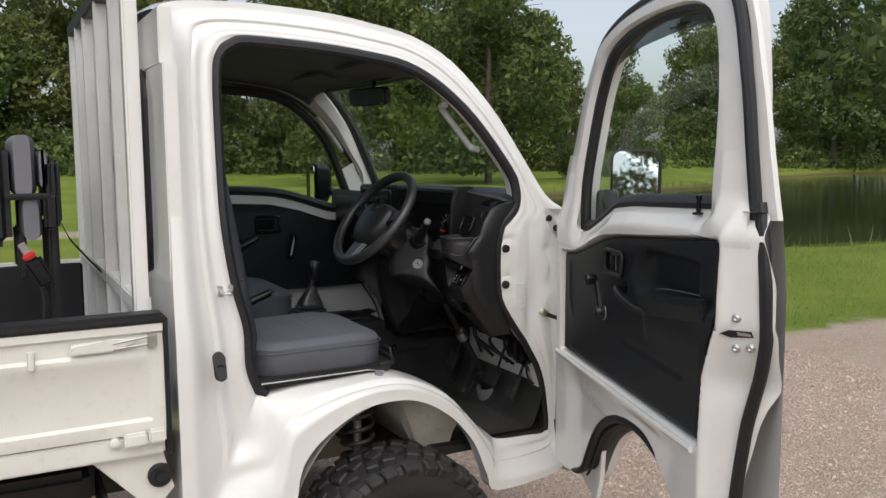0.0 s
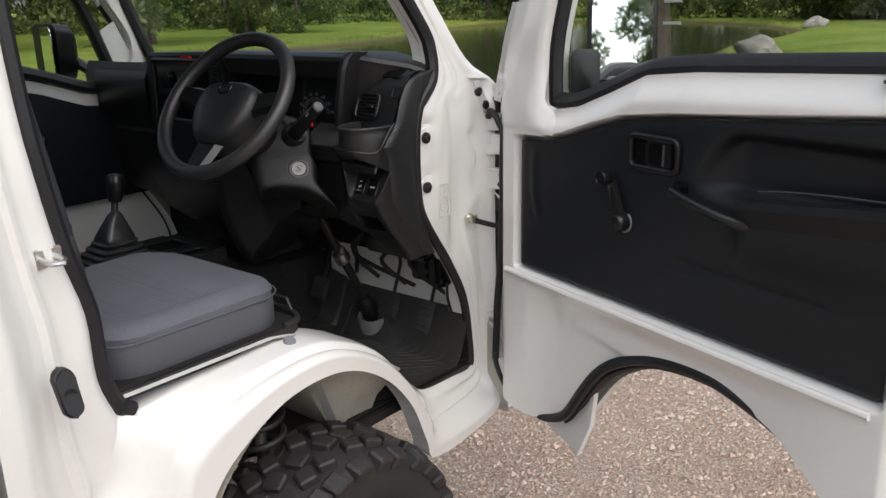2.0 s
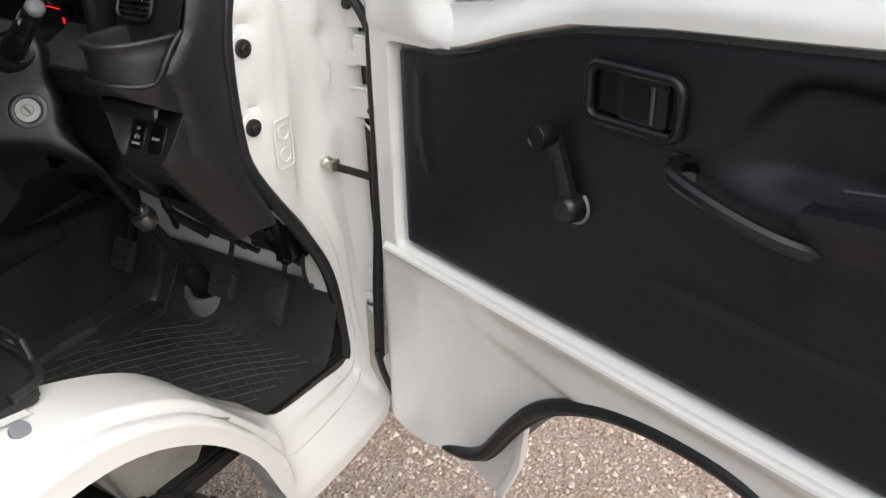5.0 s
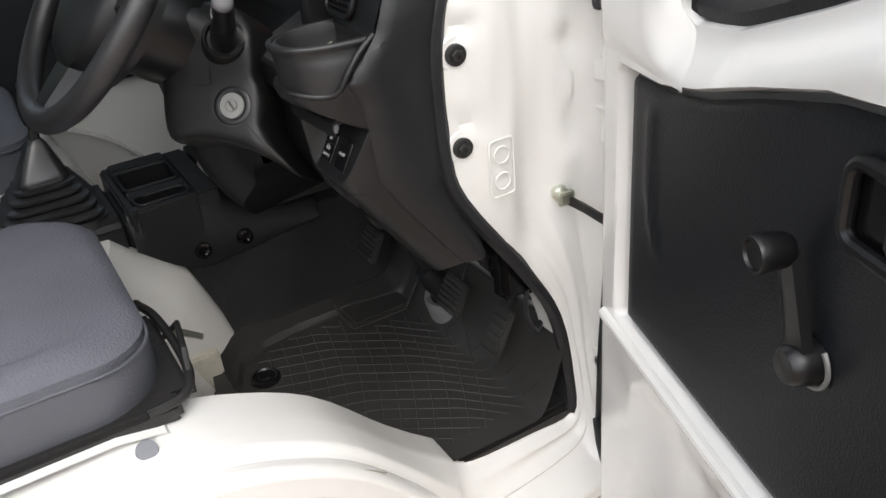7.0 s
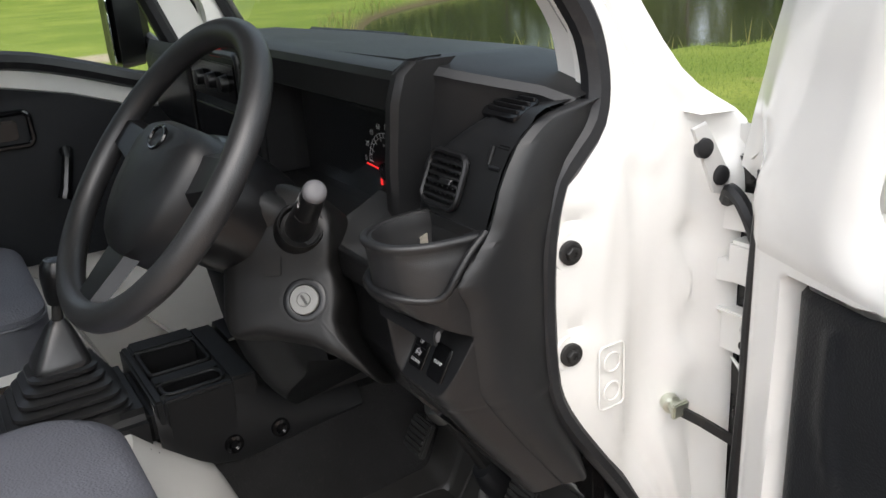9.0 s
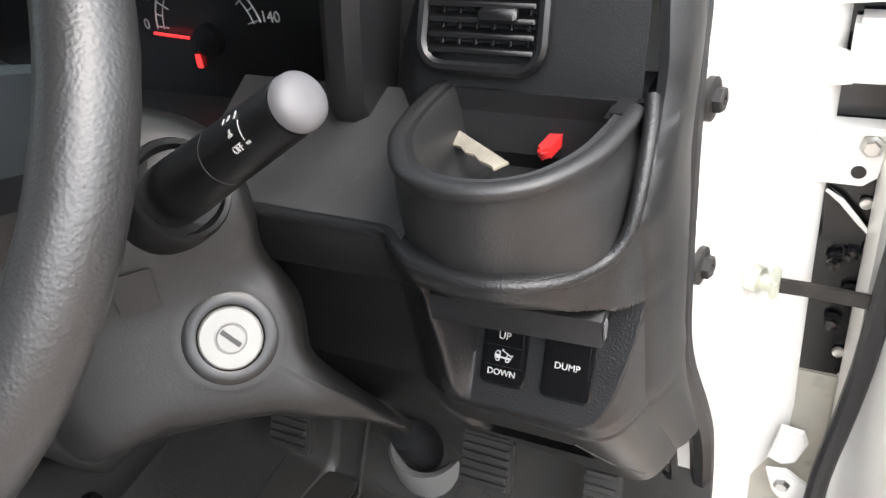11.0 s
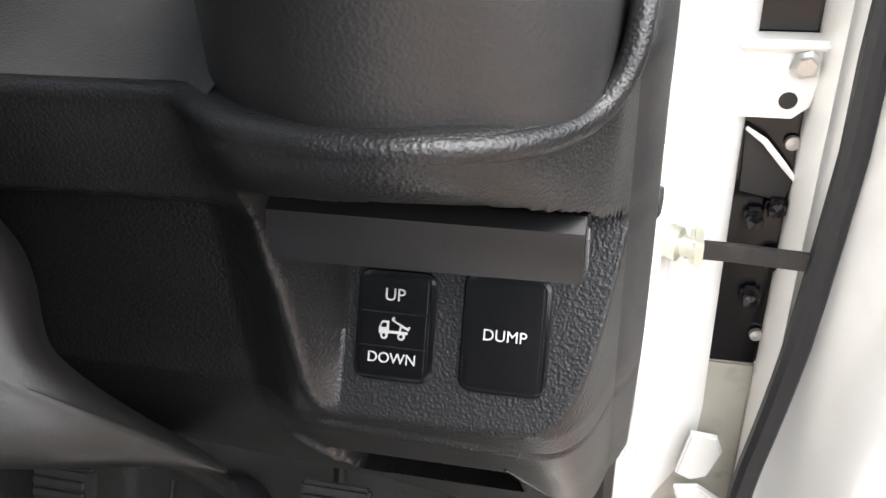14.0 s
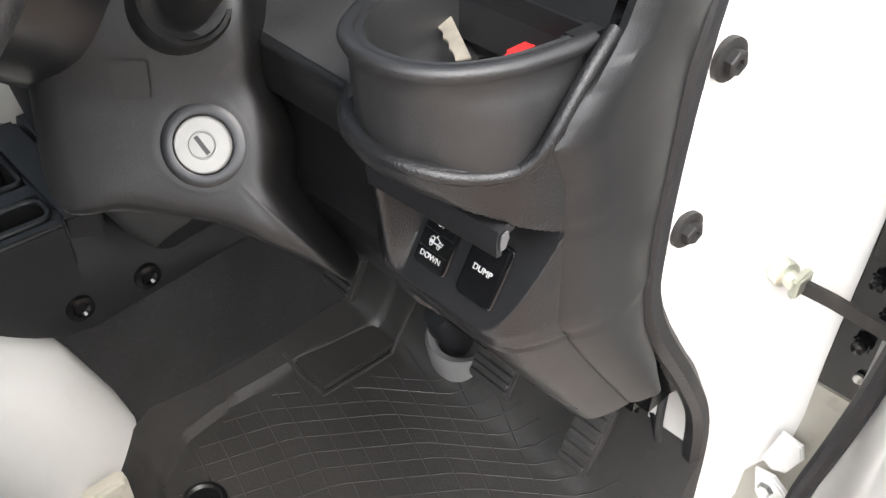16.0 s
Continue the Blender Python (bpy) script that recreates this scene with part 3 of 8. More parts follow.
# ---- chassis and load bed ----
part("chassis_rail", rbox((-2.2, -0.42, 0.48), (0.1, -0.36, 0.62), 0.006), DARKSTEEL, truck)
part("chassis_rail", rbox((-2.2, 0.26, 0.48), (0.1, 0.32, 0.62), 0.006), DARKSTEEL, truck)
part("bed_floor", rbox((-2.1, -0.74, 0.755), (-0.185, 0.64, 0.785), 0.004), RUBBER, truck, "black lined load bed floor")


def gate(y, out):
    """A drop side: skin with pressed fields, top rail and hem."""
    rows = []
    zs = [(0.760, 0.010), (0.778, 0.013), (0.79, 0.013), (0.797, 0.004), (0.93, 0.003), (0.945, 0.012), (0.96, 0.013), (0.968, 0.006), (1.005, 0.006), (1.012, 0.016), (1.03, 0.016)]
    for x in (-2.08, -1.2, -0.56, -0.225, -0.215, -0.19, -0.184):
        edge = x > -0.22
        rows.append([(x, y + out * (0.013 if edge and 0.79 < z < 1.0 else d), z) for z, d in zs] + [(x, y - out * 0.02, 1.03), (x, y - out * 0.02, 0.76)])
    return loft(rows, closed=True, caps=True)


side_gate = part("drop_side", gate(-0.777, -1), WHITE_BED, truck, "cream white pressed steel drop side")
part("drop_side", gate(0.677, 1), WHITE_BED, truck)
part("tailgate", joined(rbox((-2.13, -0.76, 0.76), (-2.10, 0.66, 1.03), 0.006), rbox((-2.14, -0.76, 1.01), (-2.095, 0.66, 1.04), 0.006)), WHITE_BED, truck, "cream white tailgate")
part("bed_liner", rbox((-2.05, 0.63, 0.786), (-0.2, 0.652, 1.02), 0.004), RUBBER, truck, "black bed liner")
part("rail_pad", rbox((-2.08, -0.80, 1.032), (-0.178, -0.735, 1.056), 0.007), RUBBER, side_gate, "black rubber rail pad")
part("end_pad", rbox((-0.184, -0.80, 0.70), (-0.172, -0.74, 1.045), 0.004), RUBBER, side_gate)
part("latch_handle", plate([(-0.39, 0.972), (-0.30, 0.972), (-0.285, 0.985), (-0.245, 0.988), (-0.245, 1.0), (-0.30, 1.003), (-0.39, 0.998), (-0.395, 0.985)], lambda a, b, h: (a, -0.785 - h, b), 0.016, 0.004), WHITE_BED, side_gate, "white latch handle")
part("latch_link", joined(tube([(-0.30, -0.80, 0.992), (-0.20, -0.80, 1.004)], 0.003, 6), tube([(-0.30, -0.80, 0.978), (-0.20, -0.80, 0.985)], 0.003, 6), rbox((-0.222, -0.81, 0.975), (-0.2, -0.79, 1.008), 0.003)), STEEL, side_gate, "bare steel latch loop")
part("stop_peg", tube([(-0.475, -0.793, 0.99), (-0.475, -0.795, 0.95)], 0.008, 8), WHITE_BED, side_gate)
part("hinge", joined(rbox((-0.285, -0.812, 0.735), (-0.232, -0.79, 0.768), 0.005), rbox((-0.229, -0.812, 0.738), (-0.188, -0.79, 0.772), 0.005), lathe((-0.305, -0.786, 0.748), (0, -1, 0), [(0, 0.012), (0.012, 0.012), (0.014, 0.009)], 16)), WHITE_BED, side_gate, "white gate hinge")
part("bed_hem", rbox((-2.1, -0.785, 0.70), (-0.187, -0.755, 0.755), 0.006), WHITE_BED, truck)
part("bed_bracket", plate([(-0.36, 0.70), (-0.19, 0.70), (-0.165, 0.60), (-0.20, 0.56), (-0.25, 0.58)], lambda a, b, h: (a, -0.76 + h, b), 0.02, 0.004), WHITE_BED, truck)
part("bracket_bolt", lathe((-0.2, -0.77, 0.64), (0, -1, 0), [(-0.02, 0.03), (0, 0.03), (0.006, 0.025), (0.006, 0.014), (0.02, 0.012)], 20), RUBBER, truck)
part("under_box", rbox((-1.0, -0.66, 0.45), (-0.35, -0.45, 0.64), 0.02), SATIN, truck)
part("mud_flap", rbox((-0.33, -0.73, 0.40), (-0.32, -0.52, 0.60), 0.004), RUBBER, truck)

# guard frame at the head of the bed
guard = part("bed_guard", rbox((-0.235, -0.72, 1.045), (-0.195, 0.66, 1.085), 0.004), GALV, truck, "white painted guard frame of upright bars")
for y, w in ((-0.70, 0.045), (-0.48, 0.032), (-0.16, 0.032), (0.17, 0.032), (0.42, 0.028), (0.645, 0.04)):
    part("upright_bar", rbox((-0.236, y - w / 2, 0.80), (-0.20, y + w / 2, 1.90), 0.005), GALV if y > -0.6 else WHITE, guard)
part("top_bar", rbox((-0.238, -0.73, 1.88), (-0.192, 0.675, 1.925), 0.006), DARKSTEEL, guard, "black top bar")

# ---- driver's door, swung open ----
D_AT = Vector((0.948, -0.905, 0))
D_DIR = Vector((-0.316, -0.949, 0)).normalized()
D_IN = Vector((D_DIR.y, -D_DIR.x, 0))


def dp(u, z, w=0.0):
    """A place on the door: u from the front of the trim towards its rear edge, z up, w towards the cabin side."""
    return D_AT + D_DIR * u + D_IN * w + Vector((0, 0, z))


TRIM_TOP = [(-0.1, 1.15), (0.0, 1.151), (0.08, 1.155), (0.14, 1.169), (0.22, 1.196), (0.304, 1.22), (0.42, 1.234), (0.563, 1.245), (0.8, 1.266), (0.905, 1.272)]
DOOR_TOP = [(-0.12, 1.222), (-0.09, 1.245), (-0.05, 1.256), (0.0, 1.248), (0.093, 1.215), (0.16, 1.226), (0.25, 1.26), (0.339, 1.297), (0.45, 1.308), (0.84, 1.325), (1.1, 1.33)]
DOOR_LOW = catmull([(-0.14, 0.72), (-0.125, 0.64), (-0.112, 0.58), (-0.085, 0.542), (-0.05, 0.517), (0.0, 0.505), (0.06, 0.506), (0.11, 0.522), (0.154, 0.553), (0.20, 0.622), (0.245, 0.682), (0.29, 0.720), (0.36, 0.756), (0.43, 0.774), (0.5, 0.780), (0.56, 0.776), (0.64, 0.756), (0.69, 0.737), (0.745, 0.70), (0.80, 0.655), (0.86, 0.60), (0.91, 0.55), (0.95, 0.50), (1.1, 0.45)], 4)
REAR_EDGE = [(0.45, 0.918), (0.77, 0.920), (0.83, 0.926), (0.92, 0.943), (0.99, 0.964), (1.1, 0.99), (1.2, 0.992), (1.33, 0.966)]
OUTER_EDGE = [(0.45, 0.966), (0.8, 0.973), (1.02, 0.972), (1.19, 0.970), (1.33, 0.945)]
TRIM_REAR = [(0.5, 0.842), (0.864, 0.84), (0.914, 0.843), (1.0, 0.848), (1.06, 0.87), (1.12, 0.897), (1.3, 0.905)]


def door_relief(u, z):
    """How far the inner skin stands out towards the cabin."""
    t, low, rear = along(TRIM_TOP, u), 0.862, along(TRIM_REAR, z)
    w = 0.014
    field = ramp(u, -0.012, 0.004) * (1 - ramp(u, rear - 0.004, rear + 0.012)) * ramp(z, low - 0.008, low + 0.006) * (1 - ramp(z, t - 0.006, t + 0.008))
    w -= 0.06 * field
    w -= 0.018 * (1 - ramp(z, 0.80, 0.842)) * ramp(u, 0.02, 0.12) * (1 - ramp(u, 0.55, 0.8))
    w -= 0.05 * (1 - ramp(u, -0.12, -0.04))
    # rounded shoulder under the window
    w -= 0.024 * ramp(z, along(DOOR_TOP, u) - 0.05, along(DOOR_TOP, u))
    # the rear end face turns away behind a rounded corner, hollowed below the latch
    past = max(0.0, u - rear - 0.012)
    w -= 0.9 * past * ramp(past, 0.0, 0.02)
    w -= 0.012 * ramp(past, 0.0, 0.03) * ramp(z, 0.95, 1.0) * (1 - ramp(z, 1.0, 1.07))
    # soft hollow pressed into the lower skin, and a raised fold along its upper border
    w -= 0.012 * ramp(u, -0.06, 0.10) * (1 - ramp(u, 0.25, 0.5)) * (1 - ramp(z, 0.775 - 0.12 * u, 0.80 - 0.12 * u))
    return w


def door_heights(u):
    """Rows of the inner skin, gathered along the borders of the trim field."""
    t = along(TRIM_TOP, u)
    marks = [along(DOOR_LOW, u), 0.842, 0.853, 0.870, t - 0.008, t + 0.011, along(DOOR_TOP, u)]
    out = [marks[0]]
    for a, b, n in zip(marks, marks[1:], (14, 2, 6, 22, 7, 14)):
        out += [lerp(a, b, (k + 1) / n) for k in range(n)]
    return out


def door_shell():
    rows = []
    for i in range(331):
        s = i / 330
        row = []
        for k in range(len(door_heights(0.0))):
            u = lerp(-0.115, 0.98, s)
            u = lerp(-0.115, along(REAR_EDGE, door_heights(u)[k]), s)
            z = door_heights(u)[k]
            row.append(dp(u, z, door_relief(u, z)))
        z0, z1 = along(DOOR_LOW, u), along(DOOR_TOP, u)
        u_top = lerp(-0.115, along(REAR_EDGE, z1), s)
        u_low = lerp(-0.115, along(REAR_EDGE, z0), s)
        row = [dp(u_low, z0 - 0.012, -0.06), dp(u_low, z0 - 0.004, -0.02)] + row + [dp(u_top, z1 + 0.004, -0.02), dp(u_top, z1, -0.06)]
        rows.append(row)
    return loft(rows)


door = part("driver_door", door_shell(), WHITE, truck, "open white door with a black inner trim panel", sharp=40)


def outer_skin():
    rows = []
    for i in range(41):
        s = i / 40
        row = []
        for j in range(13):
            q = j / 12
            u = lerp(-0.14, 0.98, s)
            z = lerp(along(DOOR_LOW, u) - 0.035, along(DOOR_TOP, u), q)
            u = lerp(-0.14, along(OUTER_EDGE, z), s)
            row.append(dp(u, z, -0.092 - 0.03 * math.sin(q * 2.2) * math.sin(min(1, s * 1.02) * math.pi) ** 0.4))
        rows.append([row[0] + D_IN * 0.02] + row + [row[-1] + D_IN * 0.03])
    return loft(rows)


part("outer_skin", outer_skin(), WHITE, door)
part("front_face", loft([[dp(-0.113, z, -0.03), dp(-0.128, z, -0.05), dp(-0.139, z, -0.084)] for z in np.linspace(0.6, 1.27, 12)]), WHITE, door)
part("hem_tip", joined(plate([(-0.10, 0.575), (-0.04, 0.535), (0.03, 0.52), (0.10, 0.528), (0.15, 0.565), (0.20, 0.64), (0.185, 0.53), (0.148, 0.442), (0.02, 0.476), (-0.09, 0.50)], lambda a, b, h: dp(a, b, -0.046 - h), 0.004), plate([(0.185, 0.53), (0.20, 0.64), (0.212, 0.64), (0.197, 0.53), (0.158, 0.440), (0.148, 0.442)], lambda a, b, h: dp(a, b, -0.040 - h), 0.012)), WHITE, door)


def trim_panel():
    rows = []
    for i in range(91):
        s = i / 90
        row = []
        for j in range(53):
            q = j / 52
            u = s * 0.9
            z = lerp(0.864, along(TRIM_TOP, u) - 0.003, q)
            u = s * along(TRIM_REAR, z)
            z = lerp(0.864, along(TRIM_TOP, u) - 0.003, q)
            w = 0.006
            # scooped armrest field, pressed groove and map pocket
            fore = ramp(u, 0.47, 0.56) * (1 - ramp(u, 0.80, 0.83)) * (1 - ramp(z, 1.205, 1.232))
            arch = 1.232 - 0.10 * (1 - ramp(u, 0.46, 0.60)) ** 2
            w -= 0.034 * fore * ramp(z, 1.10, 1.135) * (1 - ramp(z, arch - 0.02, arch))
            w += 0.012 * ramp(u, 0.56, 0.60) * (1 - ramp(z, 1.095 + (u - 0.6) * 0.12, 1.11 + (u - 0.6) * 0.12)) * ramp(z, 0.99, 1.07)
            w -= 0.004 * (1 - ramp(abs(z - 0.983 + (u - 0.45) * 0.02), 0.002, 0.009)) * ramp(u, 0.43, 0.47) * (1 - ramp(u, 0.75, 0.78))
            w += 0.004 * (1 - ramp(abs(u - 0.052 - 0.02 * ramp(z, 1.05, 0.96)), 0.003, 0.010)) * ramp(z, 0.97, 1.0) * (1 - ramp(z, 1.12, 1.135))
            w -= 0.006 * (1 - ramp(s, 0.0, 0.012)) + 0.006 * (1 - ramp(q, 0.0, 0.015)) + 0.006 * ramp(q, 0.985, 1) + 0.006 * ramp(s, 0.99, 1)
            row.append(dp(u, z, w))
        rows.append(row)
    return loft(rows)


trim = part("trim_panel", trim_panel(), PANEL, door, "black vinyl-covered door trim", sharp=50)
# inner release handle in its bezel
def door_plate(outline, w, depth, bevel=0.0):
    return plate(outline, lambda a, b, h: dp(a, b, w + h), depth, bevel)


bez = round_rect(0.336, 1.139, 0.447, 1.196, 0.013)
bez_path = [dp(a, b, 0.012) for a, b in bez]
part("handle_bezel", tube(bez_path, 0.0058, 10, closed=True), SATIN, trim, "black handle bezel")
part("handle_cup", door_plate(round_rect(0.338, 1.141, 0.445, 1.194, 0.011), 0.0065, 0.001), GLOSSY, trim)
lever = part("release_lever", door_plate(round_rect(0.372, 1.145, 0.432, 1.190, 0.006), 0.0075, 0.005, 0.002), SATIN, trim, "black release lever")
part("lever_edge", tube([dp(0.416, b, 0.0135) for b in (1.149, 1.16, 1.175, 1.186)], 0.0024, 8), EDGE, lever)
part("finger_hollow", door_plate(round_rect(0.381, 1.149, 0.411, 1.186, 0.006), 0.0128, 0.0006, 0.0002), GLOSSY, lever)
# window crank: pivot below, grip above
GRIP, PIVOT = (0.295, 1.112), (0.322, 1.030)
part("crank_arm", loft([[dp(lerp(PIVOT[0], GRIP[0], t) + dx * lerp(0.0125, 0.0085, t), lerp(PIVOT[1], GRIP[1], t) + dz * lerp(0.0125, 0.0085, t) * 0.35, lerp(0.014, 0.016, t) + dw) for dx, dz, dw in ((-1, -1, 0), (-0.9, -0.9, 0.008), (0, 0, 0.011), (0.9, 0.9, 0.008), (1, 1, 0))] for t in np.linspace(0, 1, 9)], closed=True, caps=True), SATIN, trim, "black window crank")
part("crank_hub", lathe(dp(*PIVOT, 0.006), D_IN, [(0, 0.0175), (0.012, 0.0165), (0.021, 0.0152), (0.025, 0.012), (0.026, 0.0)]), SATIN, trim)
part("crank_knob", lathe(dp(*GRIP, 0.019), D_IN, [(0, 0.0105), (0.006, 0.0135), (0.026, 0.0145), (0.029, 0.0135), (0.029, 0.0115), (0.0265, 0.0105), (0.0265, 0)]), SATIN, trim)
ring = [dp(PIVOT[0] + 0.020 * math.cos(a), PIVOT[1] + 0.020 * math.sin(a), 0.009) for a in np.linspace(-1.6, 0.9, 16)]
part("crank_ring", tube(ring, 0.0022, 6), CHROME, trim, "thin bright ring")
# pull handle and pocket lip
part("pull_handle", tube([dp(u, z, w) for u, z, w in catmull([(0.444, 1.116, 0.002), (0.450, 1.114, 0.020), (0.462, 1.110, 0.030), (0.51, 1.100, 0.036), (0.56, 1.089, 0.033), (0.592, 1.082, 0.022), (0.604, 1.078, 0.006)], 5)], 0.0085, 10), SATIN, trim, "black pull handle")
part("pull_socket", door_plate(round_rect(0.436, 1.100, 0.470, 1.128, 0.009), 0.006, 0.002, 0.001), GLOSSY, trim)
part("armrest_ledge", loft([[dp(u, 1.062 + h * 0.5 + (u - 0.58) * 0.12, 0.012 + ww) for h, ww in ((0, 0), (0.05, 0.012), (0.09, 0.022), (0.115, 0.020), (0.12, 0.0))] for u in np.linspace(0.585, 0.872, 16)], closed=True, caps=True), PANEL, trim, "black moulded armrest pocket")
# both lips take the paler edge colour as a painted highlight
part("pocket_lip", tube([dp(u, z, 0.0215) for u, z in catmull([(0.592, 1.116), (0.60, 1.1205), (0.70, 1.1245), (0.78, 1.126), (0.845, 1.126), (0.872, 1.127)], 4)], 0.0026, 6), EDGE, trim)
part("pocket_lip", tube([dp(u, z, -0.004) for u, z in catmull([(0.602, 1.133), (0.66, 1.142), (0.74, 1.149), (0.812, 1.153)], 4)], 0.0022, 6), EDGE, trim)
# bright pressed moulding under the trim
part("waist_pressing", tube([dp(u, 0.846, 0.016) for u in np.linspace(-0.035, 0.835, 30)], 0.0075, 10), WHITE, door)
# seal round the lower edge and up the rear edge
us = np.linspace(-0.118, 0.915, 110)
low_seal = [dp(u, along(DOOR_LOW, u) + 0.001, -0.010 - 0.03 * ramp(u, 0.80, 0.915)) for u in us]
part("edge_seal", tube(low_seal, [lerp(0.006, 0.0115, ramp(u, 0.0, 0.16)) for u in us], 10), RUBBER, door, "black rubber edge seal")
band = np.linspace(0.135, 0.86, 60)
part("arch_band", loft([[dp(u, along(DOOR_LOW, u) - 0.002, -0.018), dp(u, along(DOOR_LOW, u) - 0.014 * ramp(u, 0.1, 0.25), -0.026), dp(u, along(DOOR_LOW, u) - 0.026 * ramp(u, 0.1, 0.25), -0.042), dp(u, along(DOOR_LOW, u) - 0.024 * ramp(u, 0.1, 0.25), -0.052)] for u in band]), RUBBER, door)
part("band_bead", tube([dp(u, along(DOOR_LOW, u) - 0.017, -0.024) for u in band], 0.004, 6), RUBBER, door)
zs = np.linspace(0.54, 1.345, 30)
SEAL_U = [(0.5, 0.902), (0.77, 0.912), (0.83, 0.918), (0.92, 0.930), (1.0, 0.950), (1.06, 0.968), (1.1, 0.976), (1.2, 0.978), (1.28, 0.964), (1.37, 0.940)]
SEAL_W = [(0.5, -0.034), (0.77, -0.038), (0.92, -0.046), (1.02, -0.055), (1.1, -0.052), (1.2, -0.045), (1.37, -0.046)]
rear_seal = [dp(along(SEAL_U, z), z, along(SEAL_W, z)) for z in zs]
part("edge_seal", tube(rear_seal, 0.0125, 10), RUBBER, door)
fz = np.linspace(0.58, 1.225, 24)
FRONT_U = [(0.58, -0.126), (0.73, -0.118), (0.79, -0.110), (0.854, -0.103), (0.92, -0.099), (1.0, -0.095), (1.07, -0.096), (1.225, -0.088)]
part("front_seal", tube([dp(along(FRONT_U, z), z, -0.020) for z in fz], 0.0088, 10), RUBBER, door)
# latch and its screws on the rear face
def end_face(u, z, out=0.0):
    """A place on the rear end face of the door, out of it by the given height."""
    return dp(u, z, door_relief(u, z)) + (D_IN * 0.74 + D_DIR * 0.67) * out


part("latch_slot", plate([(0.913, 1.100), (0.925, 1.108), (0.957, 1.110), (0.957, 1.099), (0.925, 1.094)], lambda a, b, h: end_face(a, b, 0.001 + h), 0.002), DARKSTEEL, door)
part("latch_claw", plate([(0.937, 1.100), (0.955, 1.101), (0.955, 1.106), (0.937, 1.107)], lambda a, b, h: end_face(a, b, 0.003 + h), 0.002), STEEL, door)
for u, z in ((0.939, 1.133), (0.927, 1.073), (0.948, 1.077)):
    part("latch_screw", lathe(end_face(u, z, 0.0005), D_IN * 0.74 + D_DIR * 0.67, [(0, 0.0085), (0.004, 0.008), (0.006, 0.004), (0.0035, 0.0)], 16), STEEL, door)

# window frame: front post, arch and rear post, as (u, z) of its inner and outer edges
FRAME_IN = catmull([(0.068, 1.215), (0.066, 1.344), (0.090, 1.473), (0.120, 1.590), (0.185, 1.690), (0.298, 1.733), (0.42, 1.748), (0.54, 1.752), (0.68, 1.742), (0.765, 1.700), (0.805, 1.585), (0.823, 1.44), (0.832, 1.315)], 4)
FRAME_OUT = catmull([(-0.150, 1.215), (-0.118, 1.33), (-0.085, 1.45), (-0.035, 1.60), (0.055, 1.73), (0.20, 1.79), (0.38, 1.815), (0.56, 1.818), (0.74, 1.80), (0.855, 1.745), (0.915, 1.585), (0.945, 1.44), (0.966, 1.315)], 4)


def lean(z):
    return -0.03 * ramp(z, 1.25, 1.75)


REAR_W = [(1.315, -0.060), (1.45, -0.044), (1.6, -0.028), (1.75, -0.022)]


def frame_rings():
    rings = []
    for n, ((ui, zi), (uo, zo)) in enumerate(zip(FRAME_IN, FRAME_OUT)):
        # the front post is a broad flat foot, narrowing upwards into the arch
        k = lerp(0.45, 1.0, ramp(n, 4, 14))
        ring = []
        rear, wr = ramp(n, 30, 40), along(REAR_W, zo)
        for t, w in ((0.0, -0.07), (0.0, -0.02), (0.12, -0.004), (lerp(0.45, 0.36, rear), -0.006), (0.75, lerp(-0.035 * k, wr * 0.6, rear)), (0.9, lerp(-0.06 * k, wr * 0.85, rear)), (1.0, lerp(-0.075 * k, wr, rear)), (lerp(1.0, 0.8, rear), lerp(-0.085, -0.07, rear))):
            z = lerp(zi, zo, t)
            ring.append(dp(lerp(ui, uo, t), z, w + lean(z)))
        rings.append(ring)
    return loft(rings, closed=True, caps=True)


frame_part = part("window_frame", frame_rings(), WHITE, door)


def post_foot():
    """The broad foot of the front window post, flowing into the inner skin."""
    front = [(z, u) for u, z in FRAME_OUT[:10]]
    glass = [(z, u) for u, z in FRAME_IN[:10]]
    rows = []
    for z in np.linspace(1.168, 1.43, 50):
        u0 = max(-0.113, along(front, z) + 0.004)
        u1 = along([(1.168, 0.12), (1.19, 0.115), (1.212, 0.095), (1.225, 0.076), (1.24, 0.068), (1.27, 0.0665), (1.344, 0.0655), (1.44, 0.082)], z)
        row = []
        for q in np.linspace(0, 1, 30):
            u = lerp(u0, u1, q)
            skin = 0.014 - 0.05 * (1 - ramp(u, -0.12, -0.04)) - 0.024 * ramp(z, along(DOOR_TOP, u) - 0.05, along(DOOR_TOP, u)) * ramp(u, 0.03, 0.10)
            ui, uo = along(glass, z), along(front, z)
            t = min(1.0, max(0.0, (u - ui) / (uo - ui)))
            post = along([(0, -0.020), (0.03, -0.010), (0.12, -0.004), (0.45, -0.006), (0.75, -0.0158), (0.9, -0.027), (1.0, -0.034)], t) + lean(z)
            edge = 1 - ramp(q, 0.94, 1.0)
            w = lerp(skin, post, ramp(z, 1.19, 1.33)) + lerp(0.0032, 0.0012, ramp(z, 1.36, 1.43)) * edge * ramp(z, 1.166, 1.18)
            # pressed rib down the post
            w += 0.004 * math.exp(-((u + 0.062 - (z - 1.2) * 0.25) / 0.006) ** 2) * ramp(z, 1.19, 1.205) * (1 - ramp(z, 1.235, 1.25))
            row.append(dp(u, z, w))
        rows.append(row)
    return loft(rows)


part("post_foot", post_foot(), WHITE, frame_part)


